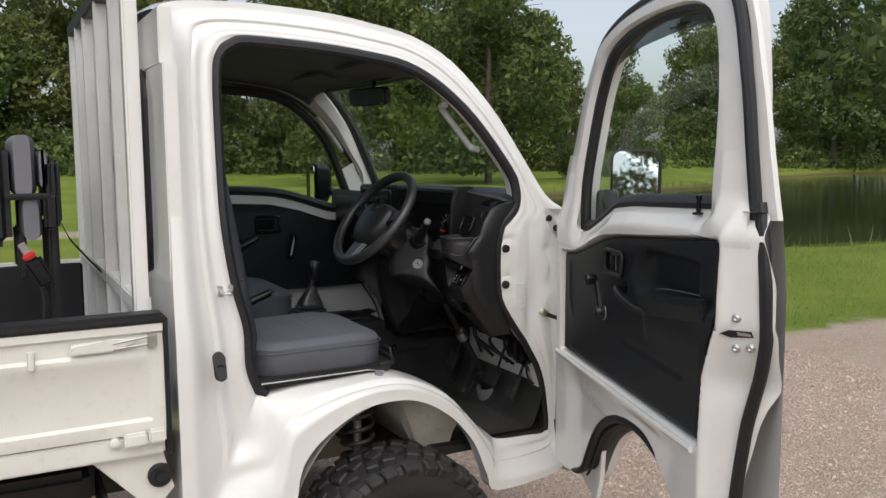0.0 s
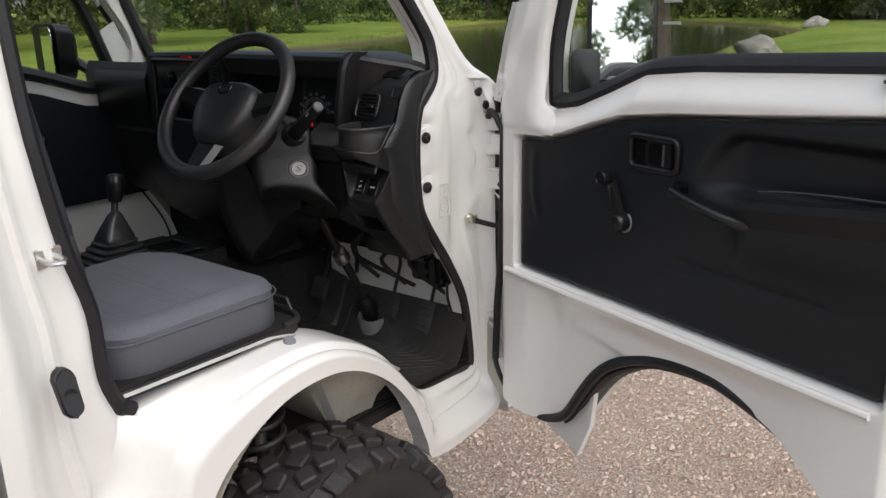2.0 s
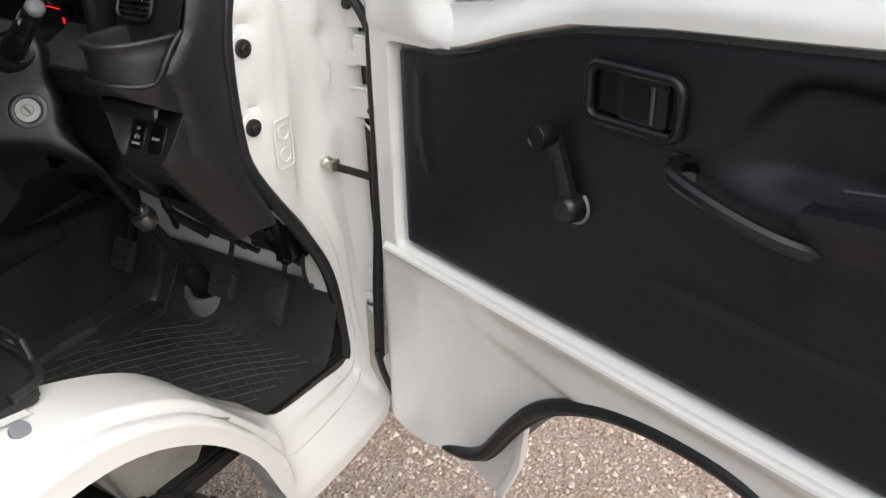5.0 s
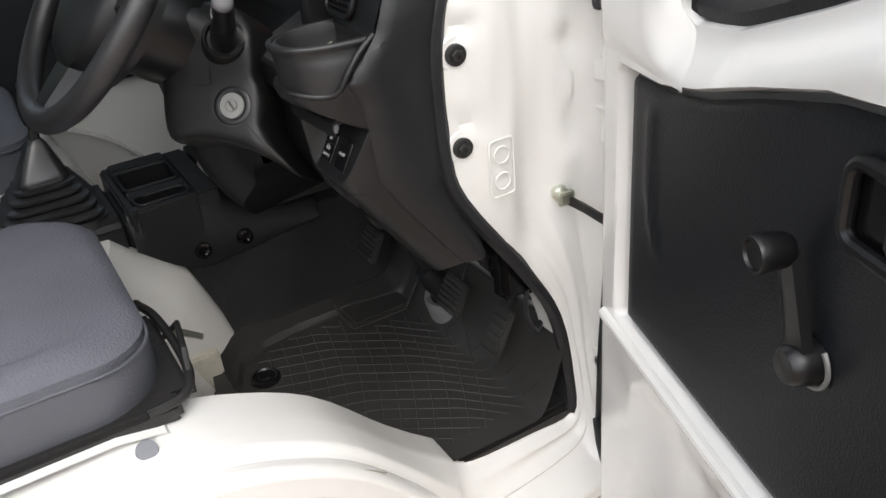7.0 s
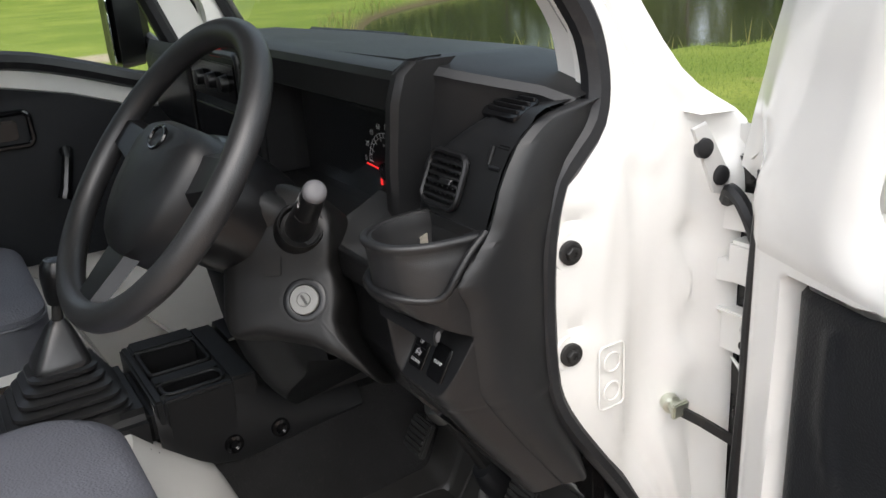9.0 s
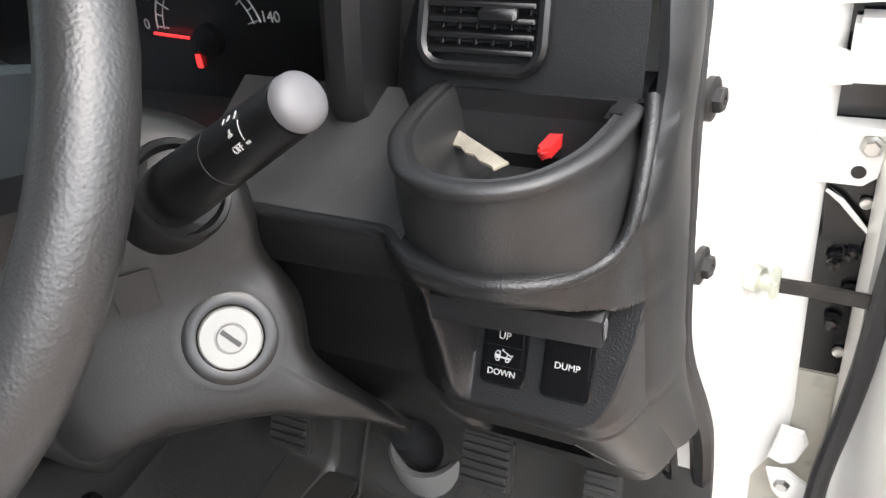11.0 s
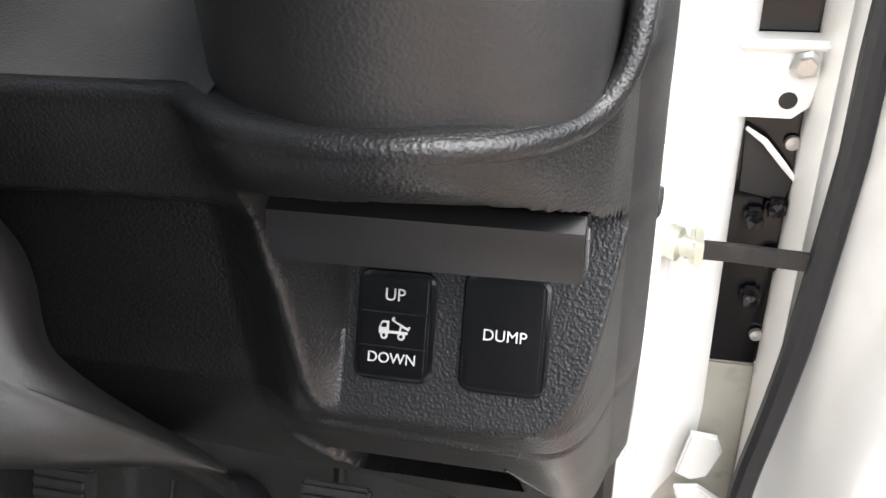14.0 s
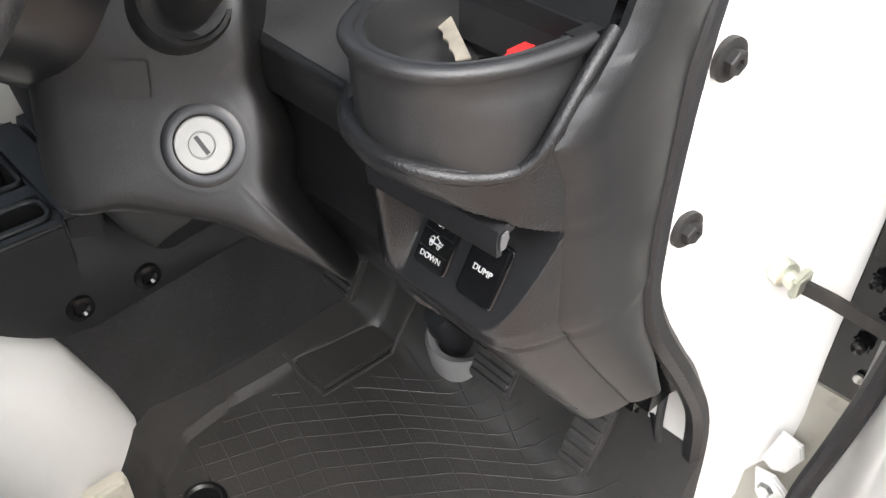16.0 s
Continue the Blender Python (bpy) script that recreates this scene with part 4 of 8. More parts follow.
def rear_foot():
    """The foot of the rear window post, rolling over into the door's end face."""
    glass = [(z, u) for u, z in FRAME_IN[-12:][::-1]]
    rear = [(z, u) for u, z in FRAME_OUT[-12:][::-1]]
    rows = []
    for z in np.linspace(1.262, 1.44, 36):
        u0 = lerp(0.80, along(glass, z), ramp(z, 1.30, 1.325))
        u1 = min(lerp(along(REAR_EDGE, z), along(rear, z), ramp(z, 1.30, 1.34)), along(SEAL_U, z) - 0.008)
        row = []
        for q in np.linspace(0, 1, 26):
            u = lerp(u0, u1, q)
            skin = door_relief(u, z) + 0.024 * ramp(z, along(DOOR_TOP, u) - 0.05, along(DOOR_TOP, u)) * ramp(q, 0.15, 0.4)
            t, wr = min(1.0, max(0.0, (u - along(glass, z)) / (along(rear, z) - along(glass, z)))), along(REAR_W, z)
            post = along([(0, -0.016), (0.12, -0.004), (0.36, -0.006), (0.75, wr * 0.6), (0.9, wr * 0.85), (1.0, wr)], t) + lean(z)
            row.append(dp(u, z, lerp(skin, post, ramp(z, 1.275, 1.37)) + 0.003 * ramp(z, 1.26, 1.275) * lerp(1.0, 0.4, ramp(z, 1.39, 1.44))))
        rows.append(row)
    return loft(rows)


part("post_foot", rear_foot(), WHITE, frame_part)
run = [dp(lerp(ui, uo, -0.04), lerp(zi, zo, -0.04), -0.03 + lean(zi)) for (ui, zi), (uo, zo) in zip(FRAME_IN, FRAME_OUT)]
part("glass_run", tube(run, [0.015 if i < 30 else lerp(0.015, 0.010, min(1, (i - 30) / 8)) for i in range(len(run))], 10), RUBBER, frame_part, "black glass channel")
outer_run = [dp(lerp(ui, uo, 0.86), lerp(zi, zo, 0.86), lerp(-0.042, along(REAR_W, zo) * 0.8 + 0.008, ramp(n, 26, 38)) + lean(zo)) for n, ((ui, zi), (uo, zo)) in list(enumerate(zip(FRAME_IN, FRAME_OUT)))[4:]]
part("frame_flange", loft([[dp(lerp(ui, uo, 0.95), lerp(zi, zo, 0.95), along(REAR_W, zo) * 0.9 + lean(zo)), dp(lerp(ui, uo, 1.08), lerp(zi, zo, 1.08), along(REAR_W, zo) * 1.05 + lean(zo)), dp(lerp(ui, uo, 1.06), lerp(zi, zo, 1.06), along(REAR_W, zo) * 1.05 - 0.012 + lean(zo))] for (ui, zi), (uo, zo) in list(zip(FRAME_IN, FRAME_OUT))[32:]]), WHITE, frame_part)
part("frame_seal", tube(outer_run, 0.0125, 8), RUBBER, frame_part)
belt = [dp(u, along(DOOR_TOP, u) + 0.016, -0.03) for u in np.linspace(0.085, 0.86, 24)]
part("belt_seal", tube(belt, 0.019, 8, flat=0.7), RUBBER, frame_part, "black belt-line seal")
pane = [[dp(u, lerp(along(DOOR_TOP, u), min(1.77, along([(0.05, 1.5), (0.1, 1.66), (0.2, 1.74), (0.38, 1.775), (0.6, 1.77), (0.75, 1.745), (0.84, 1.66), (0.9, 1.5)], u)), q), -0.034 - 0.03 * q) for q in (0, 0.5, 1)] for u in np.linspace(0.06, 0.86, 20)]
pane_ob = part("window_pane", loft(pane), GLASS, door, "clear side window glass")
pane_ob.visible_shadow = False
visor = loft([[dp(u, lerp(lo, hi, q), -0.075 - 0.02 * q) for q in (0, 0.5, 1)] for u, lo, hi in ((0.09, 1.60, 1.62), (0.12, 1.625, 1.68), (0.18, 1.668, 1.73), (0.27, 1.69, 1.76), (0.35, 1.70, 1.775), (0.48, 1.707, 1.785), (0.60, 1.71, 1.785), (0.73, 1.70, 1.775), (0.80, 1.68, 1.74))])
visor_ob = part("rain_visor", visor, glass_mat("smoked_visor", (0.16, 0.165, 0.17), 0.8), frame_part, "smoked plastic rain visor")
visor_ob.visible_shadow = False
part("lock_pin", lathe(dp(0.795, 1.315, -0.004), (0, 0, 1), [(0, 0.012), (0.004, 0.012), (0.005, 0.005), (0.028, 0.0045), (0.03, 0.0065), (0.038, 0.006), (0.039, 0)], 14), GLOSSY, door, "black lock pin")
# door mirror on its arm, its glass towards the driver
M_C = Vector((1.046, -1.083, 1.357))
M_X = Vector((0.62, -0.785, 0)).normalized()
M_N = Vector((-0.785, -0.62, 0.085)).normalized()
M_UP = M_X.cross(-M_N)
if M_UP.z < 0:
    M_UP = -M_UP


def mp_(a, b, h):
    return M_C + M_X * a + M_UP * b + M_N * h


mirror = part("mirror_housing", loft([[mp_(a, b, h) for a, b in round_rect(-w, -t, w, t, 0.026, 4)] for w, t, h in ((0.045, 0.06, -0.075), (0.064, 0.084, -0.05), (0.069, 0.092, -0.015), (0.069, 0.092, 0.0), (0.064, 0.087, 0.002))], closed=True, caps=True), SATIN, door, "black door mirror")
part("mirror_glass", plate(round_rect(-0.062, -0.085, 0.062, 0.085, 0.022, 4), lambda a, b, h: mp_(a, b, 0.001 + h), 0.003), MIRROR, mirror, "mirror glass")
part("mirror_arm", tube(catmull([tuple(dp(0.02, 1.245, -0.115)), tuple(dp(0.05, 1.26, -0.14)), tuple(mp_(-0.06, -0.06, -0.05)), tuple(mp_(-0.02, -0.02, -0.05))], 4), 0.017, 10), SATIN, mirror)
part("small_mirror", loft([[mp_(a - 0.075, b - 0.075, h + 0.01) for a, b in round_rect(-w, -t, w, t, 0.014, 4)] for w, t, h in ((0.016, 0.03, -0.04), (0.028, 0.05, -0.02), (0.03, 0.052, 0.0), (0.027, 0.049, 0.002))], closed=True, caps=True), SATIN, mirror)
# check strap and hinges
strap = part("check_strap", loft([[Vector(a) + Vector((0, 0, dz)) + Vector((dx, 0, 0)) for dx, dz in ((-0.002, -0.006), (0.002, -0.006), (0.002, 0.006), (-0.002, 0.006))] for a in ((0.992, -0.735, 0.932), (0.998, -0.765, 0.928), (1.0, -0.85, 0.922), (1.0, -0.90, 0.918))], closed=True, caps=True), DARKSTEEL, truck, "black door check strap")
part("check_bolt", joined(lathe((0.993, -0.722, 0.936), (-0.4, -1, 0), [(0, 0.011), (0.01, 0.011), (0.012, 0.007), (0.022, 0.007)], 14), rbox((0.978, -0.745, 0.926), (1.002, -0.738, 0.944), 0.002)), ZINC, strap, "zinc check-strap bolt")


def hinge(z):
    """A pressed leaf with a rounded corner on its knuckle, one bolt and an open hole."""
    leaf = plate([(-0.752, z - 0.024), (-0.790, z - 0.024), (-0.799, z - 0.016), (-0.806, z + 0.022), (-0.752, z + 0.022)], lambda a, b, h: (1.036 - h, a, b), 0.004, 0.001)
    h = part("door_hinge", joined(leaf, rbox((1.026, -0.812, z + 0.020), (1.046, -0.752, z + 0.026), 0.002), lathe((1.045, -0.818, z - 0.03), (0, 0, 1), [(0, 0.009), (0.06, 0.009)], 14)), WHITE, truck, "white painted door hinge")
    part("hinge_bolt", lathe((1.031, -0.792, z + 0.011), (-1, 0, 0), [(0, 0.009), (0.002, 0.009), (0.003, 0.006), (0.007, 0.0055), (0.007, 0)], 6), STEEL, h)
    part("hinge_hole", lathe((1.0315, -0.786, z - 0.012), (-1, 0, 0), [(0, 0.0055), (0.0006, 0.005), (0.0006, 0)], 14), DARKSTEEL, h)
    return h


hinge(1.029)
lower_hinge = part("lower_hinge", joined(plate([(-0.752, 0.700), (-0.764, 0.694), (-0.776, 0.700), (-0.785, 0.728), (-0.780, 0.742), (-0.760, 0.744)], lambda a, b, h: (1.030 + h, a, b), 0.006, 0.0015), plate([(-0.752, 0.690), (-0.770, 0.694), (-0.803, 0.672), (-0.802, 0.630), (-0.785, 0.640), (-0.760, 0.662)], lambda a, b, h: (1.022 + h, a, b), 0.008, 0.002)), WHITE, truck, "white painted lower door hinge")
part("hinge_bolt", lathe((1.024, -0.768, 0.676), (-1, 0, 0), [(0, 0.008), (0.003, 0.008), (0.006, 0.0055), (0.006, 0)], 6), STEEL, lower_hinge)
upper_bracket = part("upper_hinge", joined(rbox((1.020, -0.806, 1.090), (1.046, -0.768, 1.136), 0.004), plate([(-0.752, 1.142), (-0.768, 1.144), (-0.806, 1.146), (-0.806, 1.176), (-0.790, 1.186), (-0.756, 1.186)], lambda a, b, h: (1.034 - h, a, b), 0.004, 0.001), plate([(-0.752, 1.086), (-0.772, 1.088), (-0.778, 1.108), (-0.760, 1.114), (-0.752, 1.11)], lambda a, b, h: (1.030 - h, a, b), 0.005, 0.001)), WHITE, truck, "white painted upper door hinge")
part("hinge_hole", lathe((1.0298, -0.786, 1.166), (-1, 0, 0), [(0, 0.009), (0.0006, 0.0085), (0.0006, 0)], 16), DARKSTEEL, upper_bracket)
# closes the gap below the guard; cream colour stands in for shade there
part("inner_corner", rbox((1.048, -0.80, 0.42), (1.054, -0.735, 0.804), 0.002), UNDER, truck, "inner body corner with its shade put in as cream colour")
guard_web = part("guard_web", plate([(-0.766, 0.994), (-0.800, 0.961), (-0.796, 0.944), (-0.768, 0.950)], lambda a, b, h: (1.043 - h, a, b), 0.002, 0.0005), DARKSTEEL, truck, "dark hinge web with a white folded edge")
part("web_edge", tube([(1.040, -0.766, 0.995), (1.039, -0.778, 0.987), (1.039, -0.791, 0.972), (1.040, -0.801, 0.960)], [0.0014, 0.0024, 0.0024, 0.0016], 6), WHITE, guard_web)
part("wiring_harness", tube(catmull([(1.026, -0.760, 1.176), (1.016, -0.772, 1.190), (1.014, -0.787, 1.182), (1.014, -0.799, 1.165), (1.018, -0.807, 1.141), (1.030, -0.812, 1.10)], 5), 0.008, 8), RUBBER, truck, "black wiring harness into the door")
guard_clip = [(0.94, -0.792), (0.93, -0.78), (0.90, -0.795), (0.868, -0.786)]
for z, y in guard_clip:
    part("guard_clip", joined(rbox((1.036, y - 0.007, z - 0.008), (1.046, y + 0.007, z + 0.008), 0.003), lathe((1.037, y, z), (-1, 0, 0), [(0, 0.006), (0.003, 0.005), (0.004, 0.0)], 12)), GLOSSY, truck)
part("guard_rib", tube([(1.043, -0.803, 0.80), (1.042, -0.806, 0.9), (1.043, -0.803, 1.0)], 0.004, 6), DARKSTEEL, truck)
for z in (0.985, 0.835):
    part("guard_bolt", lathe((1.044, -0.795, z), (-1, -0.1, 0), [(0, 0.005), (0.003, 0.0046), (0.004, 0)], 12), STEEL, truck)

# ---- cabin: dashboard ----
dash = part("dashboard", rbox((0.90, -0.68, 0.95), (1.04, 0.60, 1.25), 0.01), SATIN, truck, "black moulded dashboard with vents and storage")
# top pad: sections across the cab
TOP = []


def face_x(y):
    """The upper facia right of the instruments runs forward towards the door."""
    return lerp(0.785, 0.895, min(1, max(0, (-y - 0.555) / 0.145)))


for y, z in ((-0.686, 1.293), (-0.66, 1.305), (-0.60, 1.318), (-0.56, 1.328), (-0.545, 1.331), (-0.5449, 1.331), (-0.10, 1.326), (0.22, 1.318), (0.24, 1.29), (0.58, 1.275), (0.61, 1.265)):
    back = face_x(y) if y < -0.5 else (0.772 if y < 0.23 else 0.81)
    drop = 0.03 if y < -0.64 else (0.19 if y < -0.54495 else 0.03)
    TOP.append([(back + 0.02, y, z - drop), (back + 0.004, y, z - 0.02), (back, y, z - 0.010), (back + 0.005, y, z - 0.002), (back + 0.018, y, z), (max(0.95, back + 0.03), y, z - 0.006), (1.04, y, z - 0.03)])
part("top_pad", loft(TOP), PLASTIC, dash, "black grained dash top")

# driver's lower facia: a sheet over (y, z), x from its profile
FACIA_X = [(0.84, 0.845), (0.865, 0.821), (0.90, 0.795), (0.95, 0.759), (0.985, 0.735), (1.005, 0.722), (1.02, 0.7145), (1.06, 0.711), (1.085, 0.7085), (1.10, 0.707), (1.25, 0.707)]
# the ridge round the cup tray, from the column side to the door side: height and depth
RIDGE = catmull([(-0.25, 1.128), (-0.145, 1.1315), (-0.085, 1.1325), (-0.071, 1.134), (-0.06, 1.1343), (-0.04, 1.134), (-0.01, 1.1341), (0.0, 1.1334), (0.01, 1.132), (0.018, 1.130), (0.024, 1.1287), (0.029, 1.1295), (0.033, 1.1325), (0.036, 1.138), (0.0385, 1.148), (0.05, 1.17)], 5)
RIDGE_X = catmull([(-0.25, 0.712), (-0.145, 0.704), (-0.085, 0.702), (-0.071, 0.6975), (-0.066, 0.6925), (-0.06, 0.6872), (-0.05, 0.6805), (-0.04, 0.678), (-0.03, 0.6755), (-0.02, 0.6746), (-0.01, 0.6752), (0.0, 0.6783), (0.010, 0.6847), (0.018, 0.694), (0.024, 0.7045), (0.030, 0.7135), (0.034, 0.719), (0.0365, 0.723), (0.0385, 0.729), (0.05, 0.75)], 5)
CREASE = [(1.015, -0.047), (1.023, -0.0525), (1.035, -0.0552), (1.071, -0.0572), (1.085, -0.0595), (1.10, -0.063)]


def switch_plane(z):
    return 0.729 + (z - 1.048) * 0.547


def facia_bottom(y):
    return along([(-0.70, 0.872), (-0.683, 0.863), (-0.66, 0.868), (-0.60, 0.925), (-0.53, 0.952), (-0.48, 0.962)], y)


def facia_point(y, z):
    a = -y - 0.66
    top, rx = along(RIDGE, a), along(RIDGE_X, a)
    # panel below the ridge, its door side rounded off
    x = along(FACIA_X, z) + 0.036 * (max(0.0, a + 0.002) / 0.041) ** 5
    # column side falls away
    x += 0.04 * ramp(-a, 0.165, 0.22) * (1 - ramp(z, 1.09, 1.105))
    # band under the ridge, swelling out and rolling back underneath
    reach = along([(-0.09, 0.036), (-0.055, 0.039), (-0.03, 0.040), (0.01, 0.038), (0.03, 0.045)], a)
    x = lerp(rx, x, ramp(top - z, 0.004, reach))
    x += 0.013 * ramp(top - z, 0.030, 0.040) * (1 - ramp(a, -0.085, -0.060)) * ramp(z, 0.96, 1.04)
    # switch recess under the lid, its left cheek running out to a crease
    left = along(CREASE, z)
    cheek_in = min(1.0, max(0.0, (a - left) / (-0.048 - left)))
    roof = along([(-0.08, 1.104), (-0.052, 1.1067), (-0.019, 1.1145), (0.0017, 1.1135), (0.0146, 1.109), (0.0286, 1.100), (0.038, 1.086)], a)
    inside = cheek_in * ramp(z, 1.017, 1.021) * (1 - ramp(z, roof - 0.003, roof + 0.003))
    x = lerp(x, max(x, switch_plane(z)), inside)
    x -= 0.0018 * math.exp(-((a - left + 0.002) / 0.003) ** 2) * ramp(z, 1.018, 1.03) * (1 - ramp(z, 1.08, 1.095))
    # open coin slot with a swept lip
    slot = ramp(a, -0.066, -0.061) * (1 - ramp(a, 0.004, 0.007)) * ramp(z, 0.943, 0.945) * (1 - ramp(z, 0.975, 0.978))
    x += 0.07 * slot
    x -= 0.003 * math.exp(-((a + 0.070 - (0.975 - z) * 0.45) / 0.0035) ** 2) * ramp(z, 0.94, 0.95) * (1 - ramp(z, 0.985, 0.995))
    # seam under the switch field
    x += 0.0022 * math.exp(-((z - 1.010 + 0.10 * (a + 0.03)) / 0.0017) ** 2) * ramp(a, -0.06, -0.05)
    return x


def facia_sheet():
    """The knee panel up to its rolled ridge, which ducks under the cup tray and climbs at the door side."""
    ys = np.concatenate([np.linspace(-0.43, -0.56, 26), np.linspace(-0.562, -0.6995, 144)])
    cols = []
    for y in ys:
        top = along(RIDGE, -y - 0.66)
        col = [(facia_point(y, lerp(facia_bottom(y), top, q)), y, lerp(facia_bottom(y), top, q)) for q in np.linspace(0, 1, 190)]
        x = col[-1][0]
        col += [(x + 0.0006, y, top + 0.0015), (x + 0.0018, y, top + 0.0028), (x + 0.004, y, top + 0.0032), (x + 0.008, y, top + 0.0034)]
        col += [(x + 0.03, y, top - 0.002), (x + 0.075, y, top - 0.02)]
        cols.append(col)
    return loft(cols)


facia = part("knee_panel", facia_sheet(), FACIA, dash, "black leather-grained knee panel", sharp=60)
# rolled ridge: along the shelf, round the foot of the cup and up the door side to its tip
ridge_line = [(along(RIDGE_X, a) + 0.0032, -0.66 - a, along(RIDGE, a) - 0.0006) for a in np.linspace(-0.155, 0.0315, 60)]
ridge_line += [tuple(map(float, q)) for q in catmull([ridge_line[-1], (0.7235, -0.6950, 1.135), (0.7275, -0.6975, 1.1415), (0.7325, -0.6988, 1.150), (0.740, -0.6992, 1.160), (0.749, -0.6988, 1.170), (0.760, -0.6975, 1.1785), (0.770, -0.6955, 1.1845)], 5)[1:]]
part("tray_ridge", tube(ridge_line, 0.0036, 12), FACIA, facia)
# shelf beside the cup, rising towards the dash: dust specks on a base lightened for missing light
shelf = []
for y in np.linspace(-0.44, -0.5985, 30):
    x, top = along(RIDGE_X, -y - 0.66), along(RIDGE, -y - 0.66)
    shelf.append([(x + dx, y, top + dz) for dx, dz in ((0.0055, 0.0034), (0.012, 0.0048), (0.03, 0.0118), (0.055, 0.0225), (0.085, 0.038))])
part("shelf", loft(shelf), SHELF, facia, "black grained shelf with dust specks, its base lightened for missing light")
lip = [(facia_point(y, facia_bottom(y)) + 0.004, y, facia_bottom(y)) for y in np.linspace(-0.47, -0.694, 30)]
under = [[q, (q[0] + 0.03, q[1], q[2] + 0.012), (0.95, q[1], q[2] + 0.05)] for q in lip]
part("lower_lip", loft(under), FACIA, facia)
# side cheek between the facia and the door opening, with a rounded front edge beside the pod
CHEEK_EDGE = [(1.139, facia_point(-0.6995, 1.139)), (1.15, 0.7375), (1.165, 0.7495), (1.178, 0.763), (1.187, 0.770), (1.221, 0.784), (1.241, 0.796), (1.261, 0.811), (1.273, 0.827), (1.282, 0.845), (1.287, 0.872), (1.290, 0.89)]
cheek = []
for z in np.concatenate([np.linspace(0.872, 1.139, 60), np.linspace(1.141, 1.29, 40)]):
    x1 = along([(0.84, 0.905), (0.90, 0.885), (0.957, 0.858), (1.03, 0.842), (1.145, 0.842), (1.214, 0.858), (1.265, 0.906), (1.3, 0.918)], z) + (0.006 if z > 1.0 else -0.003)
    shift = flange_y(z) + 0.70
    w = ramp(z, 1.136, 1.185)
    x0 = facia_point(-0.6995, z) if z < 1.140 else along(CHEEK_EDGE, z)
    lead = [(x0 + 0.018 * w, -0.6985 + 0.0035 * w), (x0 + 0.002, -0.7005 + 0.004 * w), (x0 + lerp(0.007, 0.001, w), lerp(-0.7035, -0.701, w)), (x0 + lerp(0.018, 0.010, w), -0.7075)]
    row = [(x, y + shift, z) for x, y in lead]
    x0, y0 = lead[-1]
    for t in np.linspace(0.12, 1, 7):
        row.append((lerp(x0, max(x1, x0 + 0.01), t), lerp(y0 + shift, flange_y(z) + 0.004, t ** 2) - 0.003 * math.sin(t * math.pi), z))
    cheek.append(row)
part("side_cheek", loft(cheek), PLASTIC, facia)

# switches
def sw(a, b, h=0.0):
    """On the switch field: a to the right, b up, h out of it, in metres."""
    return Vector((0.729 + 0.48 * b - 0.877 * h, -0.66 - a, 1.048 + 0.877 * b + 0.48 * h))


SW = Matrix(((0, 0.48, -0.877, 0.729), (-1, 0, 0, -0.66), (0, 0.877, 0.48, 1.048), (0, 0, 0, 1)))


def switch(a0, a1, b0, b1, steps):
    part("switch_bezel", tube([sw(a, b, 0.0012) for a, b in round_rect(a0 - 0.0006, b0 - 0.0006, a1 + 0.0006, b1 + 0.0006, 0.003)], 0.0012, 6, closed=True), GLOSSY, facia)
    body = part("rocker_switch", plate(round_rect(a0, b0, a1, b1, 0.002, 3), lambda a, b, h: sw(a, b, 0.0005 + h), 0.003, 0.0008), GLOSSY, facia, "black rocker switch with white print")
    return body


up_down = switch(-0.0415, -0.0192, -0.0158, 0.0165, 3)
for b in (0.0045, -0.0065):
    part("switch_groove", plate([(-0.041, b), (-0.0195, b), (-0.0195, b + 0.0004), (-0.041, b + 0.0004)], lambda p, q, h: sw(p, q, 0.0034 + h), 0.0003), SATIN, up_down)
dump = switch(-0.007, 0.0172, -0.016, 0.018, 1)


def label_at(text, a, b, size, owner):
    writing("lettering", text, size, SW @ pose(a, b, 0.0037), INK, owner)


label_at("UP", -0.0305, 0.0103, 0.0057, up_down)
label_at("DOWN", -0.0303, -0.0100, 0.0048, up_down)
label_at("DUMP", 0.0053, 0.0008, 0.0051, dump)
# tipping-truck pictogram
def mark(outline, h=0.0):
    return plate(outline, lambda p, q, d: sw(-0.0302 + p * 0.00105, -0.0003 + q * 0.00105, 0.0036 + h + d), 0.0002)


def disc(cx, cy, r):
    return [(cx + r * math.cos(t), cy + r * math.sin(t)) for t in np.linspace(0, math.tau, 15)[:-1]]


pict = [mark(o) for o in ([(-4.6, -1.7), (-4.6, 0.3), (-3.7, 2.2), (-1.5, 2.2), (-1.5, -1.7)], [(-1.5, -1.5), (-1.5, -0.7), (4.4, -0.7), (4.4, -1.5)],
                          [(-0.9, 2.5), (-0.3, 3.6), (0.3, 3.3), (-0.1, 2.6), (4.3, 0.5), (4.7, 1.1), (5.2, 0.8), (4.6, -0.4)], [(1.6, -0.8), (2.2, -0.8), (2.6, 1.2), (2.1, 1.3)])]
pict += [mark(disc(cx, -2.2, 1.2), 0.0001) for cx in (-2.9, 2.5)]
part("pictogram_window", joined(mark([(-4.0, 0.3), (-3.4, 1.6), (-2.2, 1.6), (-2.2, 0.3)], 0.0003), *[mark(disc(cx, -2.2, 0.55), 0.0003) for cx in (-2.9, 2.5)]), GLOSSY, up_down, smooth=False)
part("pictogram", joined(*pict), INK, up_down, smooth=False)
